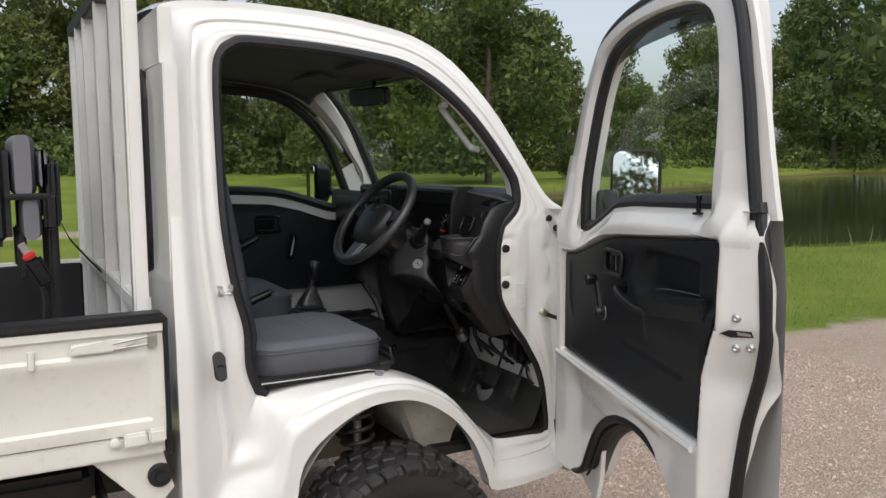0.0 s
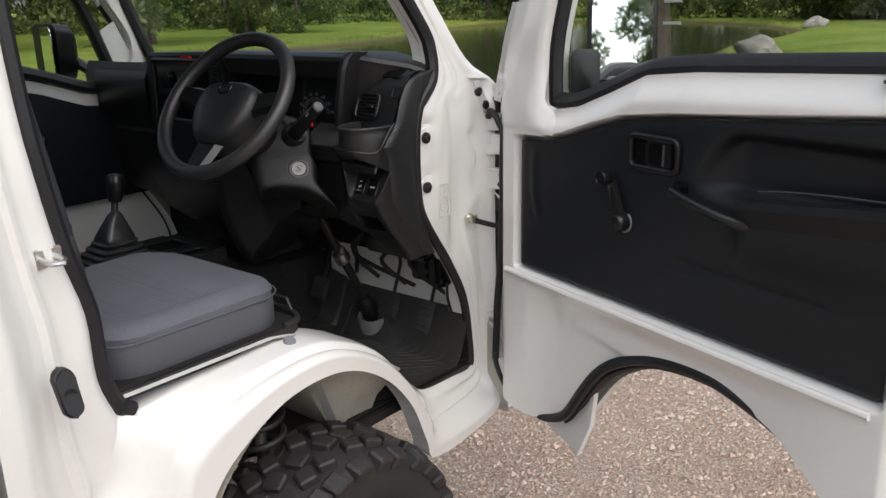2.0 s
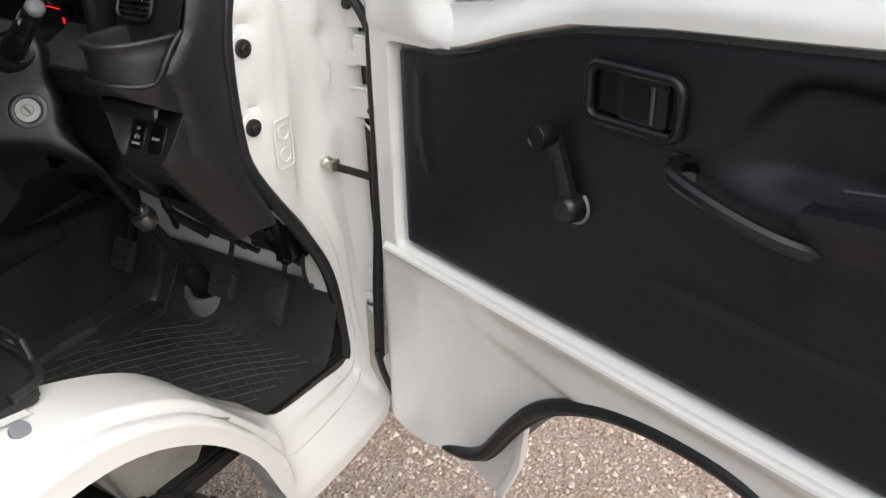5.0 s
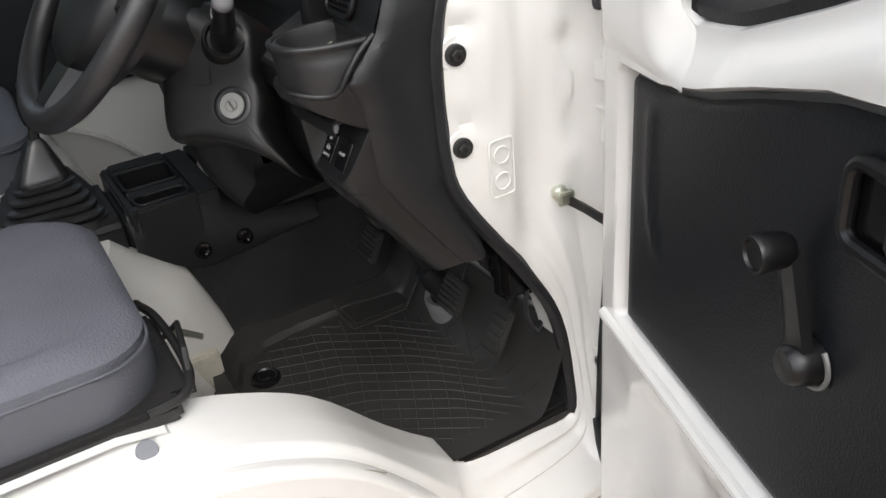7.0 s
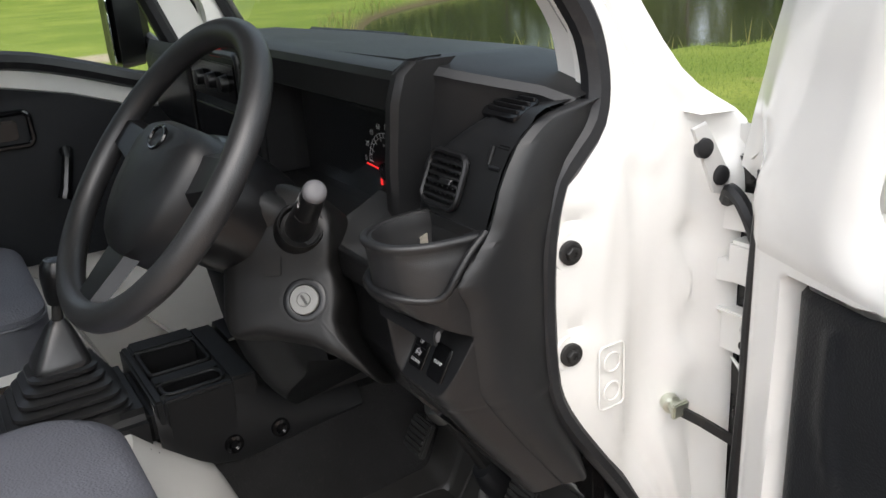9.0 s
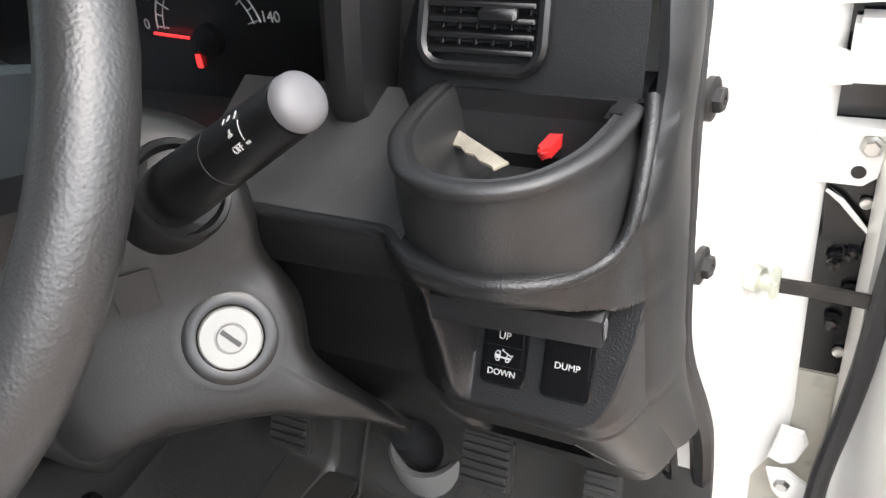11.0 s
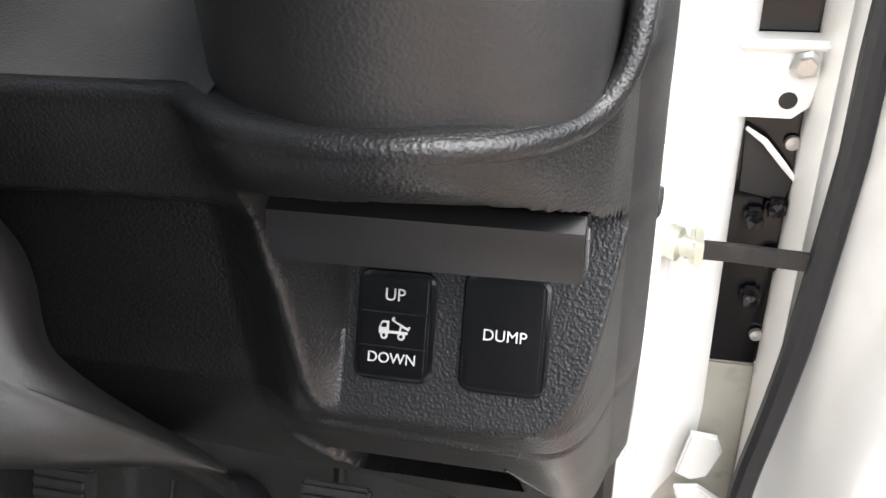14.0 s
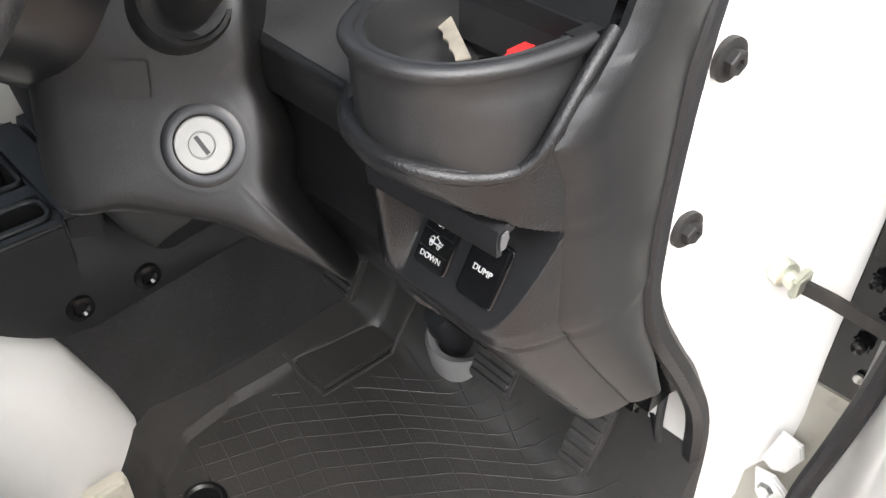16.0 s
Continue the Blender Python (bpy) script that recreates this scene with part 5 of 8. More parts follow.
# hinged lid over the switches
lid_sec = [(0.004, 0.0), (-0.004, 0.002), (-0.009, -0.002), (-0.0105, -0.010), (-0.0095, -0.0235), (-0.006, -0.024), (-0.0065, -0.010), (0.002, -0.006)]
lid = [[(lerp(0.7075, 0.7195, (-y - 0.6065) / 0.0825) + dx, y, 1.1065 + dz * 0.70 - (-y - 0.6065) * 0.085) for dx, dz in lid_sec] for y in (-0.6065, -0.608, -0.6875, -0.689)]
lid_ob = part("switch_lid", loft(lid, closed=True, caps=True), SATIN, facia, "black flip-up switch lid")
part("lid_end", plate([(-0.0035, -0.003), (-0.0075, -0.005), (-0.0085, -0.012), (-0.0075, -0.019), (-0.0045, -0.0185), (-0.002, -0.010)], lambda p, q, h: (0.7195 + p, -0.6892 - h, 1.0995 + q * 0.70), 0.0008, 0.0003), PALEGREY, lid_ob, "grey lid end")
# seam across the lower corner of the panel
part("panel_seam", tube([(facia_point(y, z) - 0.0002, y, z) for y, z in ((-0.664, 0.985), (-0.670, 0.965), (-0.677, 0.94), (-0.683, 0.915), (-0.687, 0.893))], 0.0007, 5), GLOSSY, facia)

# cup tray: an upright wall behind the ridge, a rolled rim and a hollow
CUP_LINE = [(0.778, -0.588), (0.745, -0.588), (0.717, -0.5925), (0.700, -0.6005), (0.686, -0.612), (0.678, -0.628), (0.6775, -0.645), (0.683, -0.6605), (0.695, -0.6735), (0.717, -0.684), (0.745, -0.6885), (0.764, -0.6892)]
CUP_LINE = catmull(CUP_LINE, 6)


def cup_ring(out, z, right=-0.6945, lift=0.0, flare=0.0):
    """The cup's outline moved outwards, ending at the door side."""
    ring = []
    for i, (x, y) in enumerate(CUP_LINE):
        (xa, ya), (xb, yb) = CUP_LINE[max(0, i - 1)], CUP_LINE[min(len(CUP_LINE) - 1, i + 1)]
        d = math.hypot(xb - xa, yb - ya)
        nx, ny = (yb - ya) / d, -(xb - xa) / d
        s = i / (len(CUP_LINE) - 1)
        o = out + flare * (0.0065 * (1 - ramp(s, 0.22, 0.42)) + 0.010 * ramp(s, 0.62, 0.85))
        ring.append((x + nx * o, max(right, y + ny * o), z + lift * ramp(i, len(CUP_LINE) * 0.7, len(CUP_LINE))))
    return ring


wall = [[(x, y, min(z, along(RIDGE, -y - 0.66) - 0.002)) for x, y, z in cup_ring(-0.0035, 1.139, -0.697, 0.0, 1.0)], cup_ring(-0.0032, 1.142, -0.697, 0.0, 1.0), cup_ring(-0.0016, 1.158, -0.697, 0.0, 0.8), cup_ring(-0.0008, 1.166, -0.696, 0.0, 0.55), cup_ring(0.0, 1.1735, -0.695, 0.0, 0.2), cup_ring(0.003, 1.1765), cup_ring(0.0045, 1.1795), cup_ring(0.004, 1.182), cup_ring(0.001, 1.1835),
        cup_ring(-0.0025, 1.1830), cup_ring(-0.0035, 1.1810), cup_ring(-0.005, 1.1812), cup_ring(-0.007, 1.1818, -0.688), cup_ring(-0.0085, 1.1795, -0.682), cup_ring(-0.010, 1.170, -0.679), cup_ring(-0.013, 1.155, -0.676), cup_ring(-0.017, 1.146, -0.672), cup_ring(-0.03, 1.143, -0.66)]
wall.append([(0.765, lerp(-0.60, -0.67, k / (len(CUP_LINE) - 1)), 1.143) for k in range(len(CUP_LINE))])
cup = part("cup_tray", loft(wall), CUPMAT, dash, "black moulded cup tray with a rolled rim", sharp=55)
part("tray_back", rbox((0.770, -0.697, 1.12), (0.80, -0.58, 1.186), 0.005), PLASTIC, cup)
part("tray_end", rbox((0.752, -0.692, 1.14), (0.785, -0.677, 1.1822), 0.003), PLASTIC, cup)
# rounded pod with the vent, standing out of the upper facia
POD_TOP = [(-0.712, 1.292), (-0.68, 1.292), (-0.65, 1.288), (-0.62, 1.277), (-0.595, 1.26), (-0.575, 1.24), (-0.56, 1.215), (-0.548, 1.18)]
POD_X = [(1.15, 0.766), (1.184, 0.773), (1.24, 0.796), (1.262, 0.811), (1.275, 0.829), (1.285, 0.852), (1.30, 0.89)]
pod = []
for y in np.linspace(-0.690, -0.548, 30):
    zt = along(POD_TOP, y) - 0.004
    left_in = 0.02 * (1 - ramp(-y, 0.548, 0.575))
    back = face_x(y) + 0.05
    row = [(along(POD_X, z) + left_in, y, z) for z in np.linspace(1.15, zt - 0.02, 8)]
    xe = along(POD_X, zt - 0.012) + left_in
    row += [(xe, y, zt - 0.012), (xe + 0.005, y, zt - 0.005), (xe + 0.016, y, zt), (max(xe + 0.03, lerp(xe, back, 0.6)), max(y, -0.682), zt + 0.003), (max(xe + 0.04, back), max(y, -0.682), zt + 0.006)]
    pod.append(row)
part("vent_pod", loft(pod), PLASTIC, dash, "rounded black vent pod", sharp=50)


def vent(y0, y1, z0, z1, x, parent, tilt=0.0):
    """A louvred outlet; x is its face at mid-height, tilt its forward lean per metre of height."""
    mid = (z0 + z1) / 2

    def at(dx, y, z):
        return (x + tilt * (z - mid) + dx, y, z)

    def slab(dx0, y_0, z_0, dx1, y_1, z_1, b=0.0006):
        bm = rbox((dx0, y_0, z_0), (dx1, y_1, z_1), b, 1)
        for v in bm.verts:
            v.co.x += x + tilt * (v.co.z - mid)
        return bm

    v = part("air_vent", tube([at(-0.004, a, b) for a, b in round_rect(y0, z0, y1, z1, 0.012)], 0.0035, 8, closed=True), SATIN, parent, "black louvred air vent")
    part("vent_throat", slab(0.02, y0, z0, 0.024, y1, z1), DARKSTEEL, v)
    n = 6
    for i in range(n):
        z = lerp(z0 + 0.008, z1 - 0.008, i / (n - 1))
        part("louvre", slab(-0.006, y0 + 0.004, z - 0.0013, 0.010, y1 - 0.004, z + 0.0013), SATIN, v)
    for i in range(6):
        y = lerp(y0, y1, (i + 1) / 7)
        part("vane", slab(0.0, y - 0.001, z0 + 0.004, 0.018, y + 0.001, z1 - 0.004, 0.0004), SATIN, v)
    mid_y = lerp(y0, y1, 0.35)
    part("vent_tab", slab(-0.010, mid_y - 0.010, mid - 0.003, -0.004, mid_y + 0.010, mid + 0.003, 0.0015), SATIN, v)
    return v


vent(-0.642, -0.578, 1.192, 1.242, 0.784, dash, 0.4)
demist = part("demister_vent", plate(round_rect(-0.672, 0.0, -0.612, 0.035, 0.008), lambda a, b, h: (0.826 + b * 0.95 - h * 0.3, a, 1.2745 + b * 0.42 + h), 0.004, 0.001), GLOSSY, dash, "black demister outlet")
for i in range(4):
    part("louvre", rbox((0.832 + i * 0.007, -0.666, 1.279 + i * 0.003), (0.835 + i * 0.007, -0.618, 1.285 + i * 0.003), 0.0006, 1), SATIN, demist)
part("bag_hook", joined(tube([(0.803, -0.667, 1.256), (0.796, -0.667, 1.240), (0.795, -0.671, 1.237), (0.796, -0.686, 1.237)], 0.0022, 8), rbox((0.806, -0.688, 1.238), (0.810, -0.668, 1.257), 0.002)), SATIN, dash, "black bag hook recess")

# instrument binnacle
hood_sec = []
for dy, dx in ((-0.014, 0.05), (-0.012, 0.006), (-0.005, 0.0), (0.005, 0.0), (0.011, 0.005), (0.013, 0.05)):
    hood_sec.append([(x + dx, -0.530 - (z - 1.16) * 0.19 + dy, z) for x, z in ((0.79, 1.150), (0.768, 1.153), (0.758, 1.17), (0.754, 1.22), (0.754, 1.29), (0.76, 1.318), (0.775, 1.331))])
binnacle = part("instrument_binnacle", joined(loft(hood_sec, caps=False), rbox((0.80, -0.555, 1.145), (0.90, -0.535, 1.31), 0.003)), PLASTIC, dash, "black instrument hood")
part("hood_visor", loft([[(0.784 + d, y, 1.270), (0.777 + d, y, 1.274), (0.761 + d, y, 1.312), (0.764 + d, y, 1.321), (0.774 + d, y, 1.327), (0.83, y, 1.327), (0.89, y, 1.29), (0.81 + d, y, 1.272)] for y, d in ((-0.552, 0.0), (-0.15, 0.0), (-0.125, 0.004), (-0.11, 0.014))], closed=True, caps=True), PLASTIC, binnacle)
part("left_cheek", rbox((0.772, -0.12, 1.12), (0.90, -0.095, 1.31), 0.008), PLASTIC, binnacle)
part("floor_cheek", rbox((0.765, -0.545, 1.105), (0.90, -0.10, 1.125), 0.006), PLASTIC, binnacle)
gauge = part("gauge_face", rbox((0.843, -0.535, 1.115), (0.85, -0.11, 1.30), 0.002), SATIN, binnacle, "black speedometer face with white figures")
lens_ob = part("gauge_lens", rbox((0.822, -0.533, 1.12), (0.824, -0.115, 1.30), 0), glass_mat("gauge_lens", (0.97, 0.97, 0.97), 0.6), binnacle)
lens_ob.visible_shadow = False
GC, GR = (-0.376, 1.171), 0.047
G = Matrix(((0, 0, -1, 0.842), (-1, 0, 0, GC[0]), (0, 1, 0, GC[1]), (0, 0, 0, 1)))
arc = [G @ Vector((GR * math.cos(t), GR * math.sin(t), 0.0005)) for t in np.linspace(radians(176), radians(14), 40)]
part("scale_line", tube(arc, 0.0006, 5), INK, gauge)
arc2 = [G @ Vector(((GR - 0.006) * math.cos(t), (GR - 0.006) * math.sin(t), 0.0005)) for t in np.linspace(radians(176), radians(14), 40)]
part("scale_line", tube(arc2, 0.0004, 5), INK, gauge)
for i in range(15):
    t = radians(174 - i * 11.3)
    r0 = GR - (0.006 if i % 2 else 0.0105)
    part("scale_mark", tube([G @ Vector((r * math.cos(t), r * math.sin(t), 0.0006)) for r in (r0, GR)], 0.0006, 4), INK, gauge)
for i in range(8):
    t = radians(174 - i * 22.6)
    writing("figures", str(20 * i), 0.0105, G @ pose((GR + 0.0095) * math.cos(t), (GR + 0.0085) * math.sin(t), 0.0006), INK, gauge)
writing("figures", "km/h", 0.006, G @ pose(0, 0.031, 0.0006), INK, gauge)
part("needle", tube([G @ Vector((-0.048, 0.001, 0.004)), G @ Vector((-0.017, -0.001, 0.004))], 0.0011, 6), GLOW, gauge, "red pointer")
part("needle_hub", lathe(G @ Vector((0, -0.002, 0.001)), (-1, 0, 0), [(0, 0.012), (0.006, 0.011), (0.007, 0)], 18), GLOSSY, gauge)
part("tell_tale", plate(round_rect(-0.0025, -0.005, 0.0025, 0.005, 0.001), lambda a, b, h: G @ Vector((a - 0.017, b - 0.019, h + 0.0006)), 0.0004), GLOW, gauge, "lit red tell-tale")

# centre stack and passenger side
stack = part("stereo_panel", loft([[(0.80, y, 0.95), (0.785, y, 1.0), (0.772, y, 1.12), (0.772, y, 1.31)] for y in (-0.105, -0.10, 0.215, 0.225)]), PLASTIC, dash, "black centre stack with radio slot")
part("stack_frame", tube([(0.768, a, b) for a, b in round_rect(-0.07, 1.14, 0.19, 1.30, 0.012)], 0.006, 8, closed=True), SATIN, stack)
part("radio_slot", rbox((0.766, -0.05, 1.15), (0.775, 0.17, 1.21), 0.002), GLOSSY, stack)
part("heater_panel", rbox((0.766, -0.05, 1.225), (0.775, 0.17, 1.285), 0.002), GLOSSY, stack)
for i in range(9):
    part("stack_louvre", rbox((0.767, -0.097, 1.16 + i * 0.015), (0.775, -0.075, 1.168 + i * 0.015), 0.001, 1), SATIN, stack)
part("hazard_switch", rbox((0.765, 0.01, 1.293), (0.772, 0.055, 1.312), 0.002), RED, stack, "red hazard switch")
for k in range(3):
    part("heater_knob", lathe((0.766, -0.01 + k * 0.06, 1.255), (-1, 0, 0), [(0, 0.014), (0.012, 0.012), (0.013, 0)], 16), SATIN, stack)
glove = [[(0.88, y, 0.88), (0.85, y, 0.92), (0.815, y, 1.07), (0.812, y, 1.085), (0.825, y, 1.095), (0.80, y, 1.13), (0.795, y, 1.25), (0.81, y, 1.285)] for y in (0.225, 0.235, 0.58, 0.605)]
glove_ob = part("glovebox", loft(glove), PLASTIC, dash, "black glovebox and parcel ledge")
part("glove_lid", loft([[(0.797, y, 1.135), (0.789, y, 1.15), (0.786, y, 1.24), (0.795, y, 1.262)] for y in (0.27, 0.28, 0.53, 0.54)]), SATIN, glove_ob)
part("lower_dash", loft([[(0.92, y, 0.80), (0.84, y, 0.86), (0.80, y, 0.95), (0.79, y, 1.0)] for y in (-0.30, -0.1, 0.2, 0.3)]), SATIN, dash)
part("dash_back", rbox((0.93, -0.70, 1.10), (1.035, 0.61, 1.27), 0.01), SATIN, dash)

# ---- steering column and wheel ----
W_C, W_N = Vector((0.551, -0.408, 1.233)), Vector((-0.780, -0.051, 0.624)).normalized()
W_U = W_N.cross(Vector((0, 0, 1))).normalized()
W_V = W_N.cross(W_U).normalized()
if W_V.z < 0:
    W_V = -W_V
if W_U.y > 0:
    W_U = -W_U


def wp(a, b, h=0.0):
    """On the steering wheel: a to the driver's right, b up, h towards the driver."""
    return W_C + W_U * a + W_V * b + W_N * h


column = []
for x, y0, y1, z0, z1, r in ((0.60, -0.452, -0.335, 1.15, 1.24, 0.03), (0.635, -0.466, -0.31, 1.092, 1.212, 0.035), (0.665, -0.482, -0.29, 1.03, 1.195, 0.04), (0.70, -0.474, -0.275, 0.965, 1.17, 0.045), (0.75, -0.478, -0.27, 0.935, 1.14, 0.05), (0.80, -0.48, -0.27, 0.93, 1.11, 0.05)):
    lean = 0.5
    column.append([(x + (z - z1) * -0.25 * lean, y, z) for y, z in round_rect(y0, z0, y1, z1, r, 5)])
col_ob = part("steering_column", loft(column, closed=True, caps=True), SHROUD, truck, "scuffed black steering column shroud", sharp=50)
# lower dash panel below the column, its side dropping to a corner above the tunnel
LOWER = [(1.08, 0.625), (1.05, 0.632), (0.965, 0.645), (0.895, 0.667), (0.845, 0.692), (0.797, 0.73)]
low_rows = []
for y in np.linspace(-0.222, -0.47, 14):
    foot = along([(-0.47, 0.985), (-0.38, 0.945), (-0.30, 0.875), (-0.222, 0.797)], y)
    row = [(along(LOWER[::-1], max(z, foot)) + 0.05 * ramp(-y, 0.24, 0.33), y, max(z, foot)) for z in np.linspace(1.08, 0.797, 18)]
    low_rows.append(row + [(row[-1][0] + 0.006, y, foot - 0.002), (0.95, y, foot + 0.03)])
low_panel = part("lower_dash_panel", loft(low_rows), PLASTIC, dash, "black lower dash panel")
part("panel_side", loft([[(x, -0.2215, z) for x in np.linspace(along(LOWER[::-1], z) + 0.004, 0.96, 5)] for z in np.linspace(0.799, 1.10, 14)]), PLASTIC, low_panel)
wheel_ob = part("steering_wheel", lathe(wp(0, 0, -0.06), W_N, [(0, 0.05), (0.03, 0.055), (0.045, 0.05)]), SATIN, truck, "black three-spoke steering wheel")
rim_pts = [wp(0.167 * math.cos(t), 0.167 * math.sin(t), 0.0) for t in np.linspace(0, math.tau, 73)[:-1]]
part("rim", tube(rim_pts, 0.0155, 14, closed=True), surface("leathered_rim_plastic", (0.016, 0.016, 0.0165), 0.42, spec=0.7, vary=0.1, grain=0.00022, grain_scale=720, cell=True), wheel_ob, "black grained rim")


def pad():
    rings = []
    for s, h in ((1.0, -0.035), (1.0, 0.0), (0.96, 0.02), (0.85, 0.03), (0.5, 0.036), (0.02, 0.038)):
        out = []
        for t in np.linspace(0, math.tau, 49)[:-1]:
            c, q = math.cos(t), math.sin(t)
            wide = 0.088 if q > 0 else lerp(0.088, 0.06, min(1, -q * 1.2))
            tall = 0.062 if q > 0 else 0.095
            out.append(wp(s * wide * math.copysign(abs(c) ** 0.6, c), s * tall * math.copysign(abs(q) ** 0.6, q) - 0.005, h - 0.02))
        rings.append(out)
    return loft(rings, closed=True, caps=True)


part("hub_pad", pad(), PLASTIC, wheel_ob, "black hub pad")
part("hub_ring", tube([wp(0.018 * math.cos(t), 0.030 + 0.013 * math.sin(t), 0.0165) for t in np.linspace(0, math.tau, 25)[:-1]], 0.0022, 6, closed=True), GLOSSY, wheel_ob)


def spoke(ang, w0, w1, bow=0.0):
    d = Vector((math.cos(radians(ang)), math.sin(radians(ang)), 0))
    e = Vector((-d.y, d.x, 0))
    rings = []
    for t in np.linspace(0, 1, 7):
        r, w = lerp(0.05, 0.168, t), lerp(w0, w1, t)
        c = d * r + e * bow * math.sin(t * math.pi)
        rings.append([wp(*(c + e * k * w)[:2], lerp(-0.014, 0.0, t) + hh) for k, hh in ((-1, -0.006), (-0.7, 0.006), (0.7, 0.006), (1, -0.006), (0, -0.012))])
    return loft(rings, closed=True, caps=True)


for ang, w0, w1 in ((8, 0.034, 0.02), (172, 0.034, 0.02), (270, 0.045, 0.026)):
    part("spoke", spoke(ang, w0, w1), SATIN, wheel_ob)
part("wheel_shroud", lathe(wp(-0.006, -0.004, -0.14), W_N, [(0, 0.066), (0.03, 0.070), (0.085, 0.072), (0.10, 0.066)], 32), SATIN, col_ob)
# light stalk
tip, base = Vector((0.6465, -0.5965, 1.2285)), Vector((0.668, -0.495, 1.164))
axis = (tip - base).normalized()
length = (tip - base).length
stalk = part("light_stalk", lathe(base - axis * 0.02, axis, [(0, 0.0165), (0.03, 0.0160), (0.075, 0.0138), (0.0785, 0.0136), (0.0787, 0.0133), (0.0795, 0.0133), (0.0797, 0.0136), (length + 0.016, 0.0118)], 32), SATIN, col_ob, "black light stalk with white print")
part("stalk_cap", lathe(base + axis * (length - 0.002), axis, [(0, 0.0118), (0.003, 0.0115), (0.0055, 0.0095), (0.0068, 0.006), (0.0072, 0.0)], 32), PALEGREY, stalk, "pale grey end cap")
sz = (Vector((-0.45, -0.1, 0.75)) - axis * Vector((-0.45, -0.1, 0.75)).dot(axis)).normalized()
sy = sz.cross(axis)


def on_stalk(s, deg, out=0.0):
    """A frame on the stalk's barrel: along it, round it, out of it."""
    n = sy * math.cos(radians(deg)) + sz * math.sin(radians(deg))
    r = along([(-0.02, 0.0165), (0.01, 0.0160), (0.055, 0.0138), (length - 0.004, 0.0118)], s)
    up = axis.cross(n) * -1
    p = base + axis * s + n * (r + out)
    if up.z < 0:
        up = -up
    x = up.cross(n)
    return Matrix(((x.x, up.x, n.x, p.x), (x.y, up.y, n.y, p.y), (x.z, up.z, n.z, p.z), (0, 0, 0, 1)))


writing("lettering", "OFF", 0.0046, on_stalk(0.089, 152, 0.0002), INK, stalk)
for s, deg, w, h in ((0.0975, 153, 0.0016, 0.0006), (0.0885, 126, 0.0018, 0.0006), (0.0885, 120, 0.0008, 0.0012), (0.0875, 92, 0.0012, 0.0012), (0.0935, 95, 0.0008, 0.0016), (0.083, 92, 0.0006, 0.0014)):
    part("print_mark", plate(round_rect(-w, -h, w, h, 0.0004), lambda a, b, d: on_stalk(s, deg, 0.0001) @ Vector((a, b, d)), 0.0002), INK, stalk)
part("stalk_ring", tube([on_stalk(0.096, d).translation for d in np.linspace(108, 146, 8)], 0.00018, 5), INK, stalk)
part("stalk_boot", lathe(base - axis * 0.010, axis, [(-0.01, 0.0275), (0.012, 0.0262), (0.0145, 0.0248), (0.0135, 0.0225), (0.004, 0.0205), (0.002, 0.014)], 36), SHROUD, col_ob)
# ignition lock
IGN, IGN_N = Vector((0.6545, -0.513, 1.088)), Vector((-0.58, -0.66, 0.48)).normalized()
e1 = IGN_N.cross(Vector((0, 0, 1))).normalized()
e2 = e1.cross(IGN_N).normalized()
if e2.z < 0:
    e2 = -e2
# the shroud's broad right-hand face: (to the driver's right, up) from the lock's centre
SHROUD_EDGE = catmull([(-0.09, -0.036), (-0.05, -0.039), (0.0, -0.046), (0.025, -0.056), (0.052, -0.0705), (0.074, -0.0855), (0.0775, -0.0865), (0.0755, -0.0815), (0.066, -0.069), (0.0555, -0.054), (0.0455, -0.039), (0.0385, -0.0255), (0.038, -0.016), (0.040, -0.004), (0.040, 0.008), (0.0355, 0.022), (0.0295, 0.038), (0.0315, 0.066), (0.027, 0.095), (0.006, 0.116), (-0.03, 0.128), (-0.07, 0.122), (-0.095, 0.095), (-0.10, 0.03)], 5, closed=True)
face_rings = []
for mix_, grow, h in ((0, -0.0094, -0.004), (0, -0.0086, -0.0022), (0, 0.0, -0.001), (0.04, 0, -0.0012), (0.2, 0, -0.0015), (0.45, 0, -0.0022), (0.7, 0, -0.0036), (0.84, 0, -0.0058), (0.93, 0, -0.0092), (0.98, 0, -0.0135), (1.0, 0.001, -0.020), (1.0, 0.003, -0.035), (1.0, 0.002, -0.09)):
    ring = []
    for a, b in SHROUD_EDGE:
        t = math.atan2(b, a)
        r = lerp(0.0265, math.hypot(a, b), mix_) + grow
        back = 0.42 * max(0.0, r * math.cos(t) - 0.03)
        swell = 0.0155 * ramp(r * math.sin(t), 0.018, 0.080)
        ring.append(IGN + IGN_N * (h + swell - back) - e1 * r * math.cos(t) + e2 * r * math.sin(t))
    face_rings.append(ring)
part("shroud_face", loft(face_rings, closed=True), SHROUD, col_ob)
part("lock_bezel", lathe(IGN - IGN_N * 0.006, IGN_N, [(0.0, 0.0168), (0.0052, 0.0170), (0.0055, 0.0176), (0.0050, 0.0236), (0.0046, 0.0242), (0.0, 0.0246)], 44, caps=False), SATIN, col_ob, "dark ring round the lock")
part("embossed_mark", plate(round_rect(-0.010, -0.010, 0.010, 0.010, 0.0015), lambda a, b, h: IGN + IGN_N * (0.0006 + 0.0155 * ramp(b + 0.036, 0.018, 0.080) + h) - e1 * (a - 0.036) + e2 * (b + 0.036), 0.0008, 0.0004), SHROUD, col_ob)
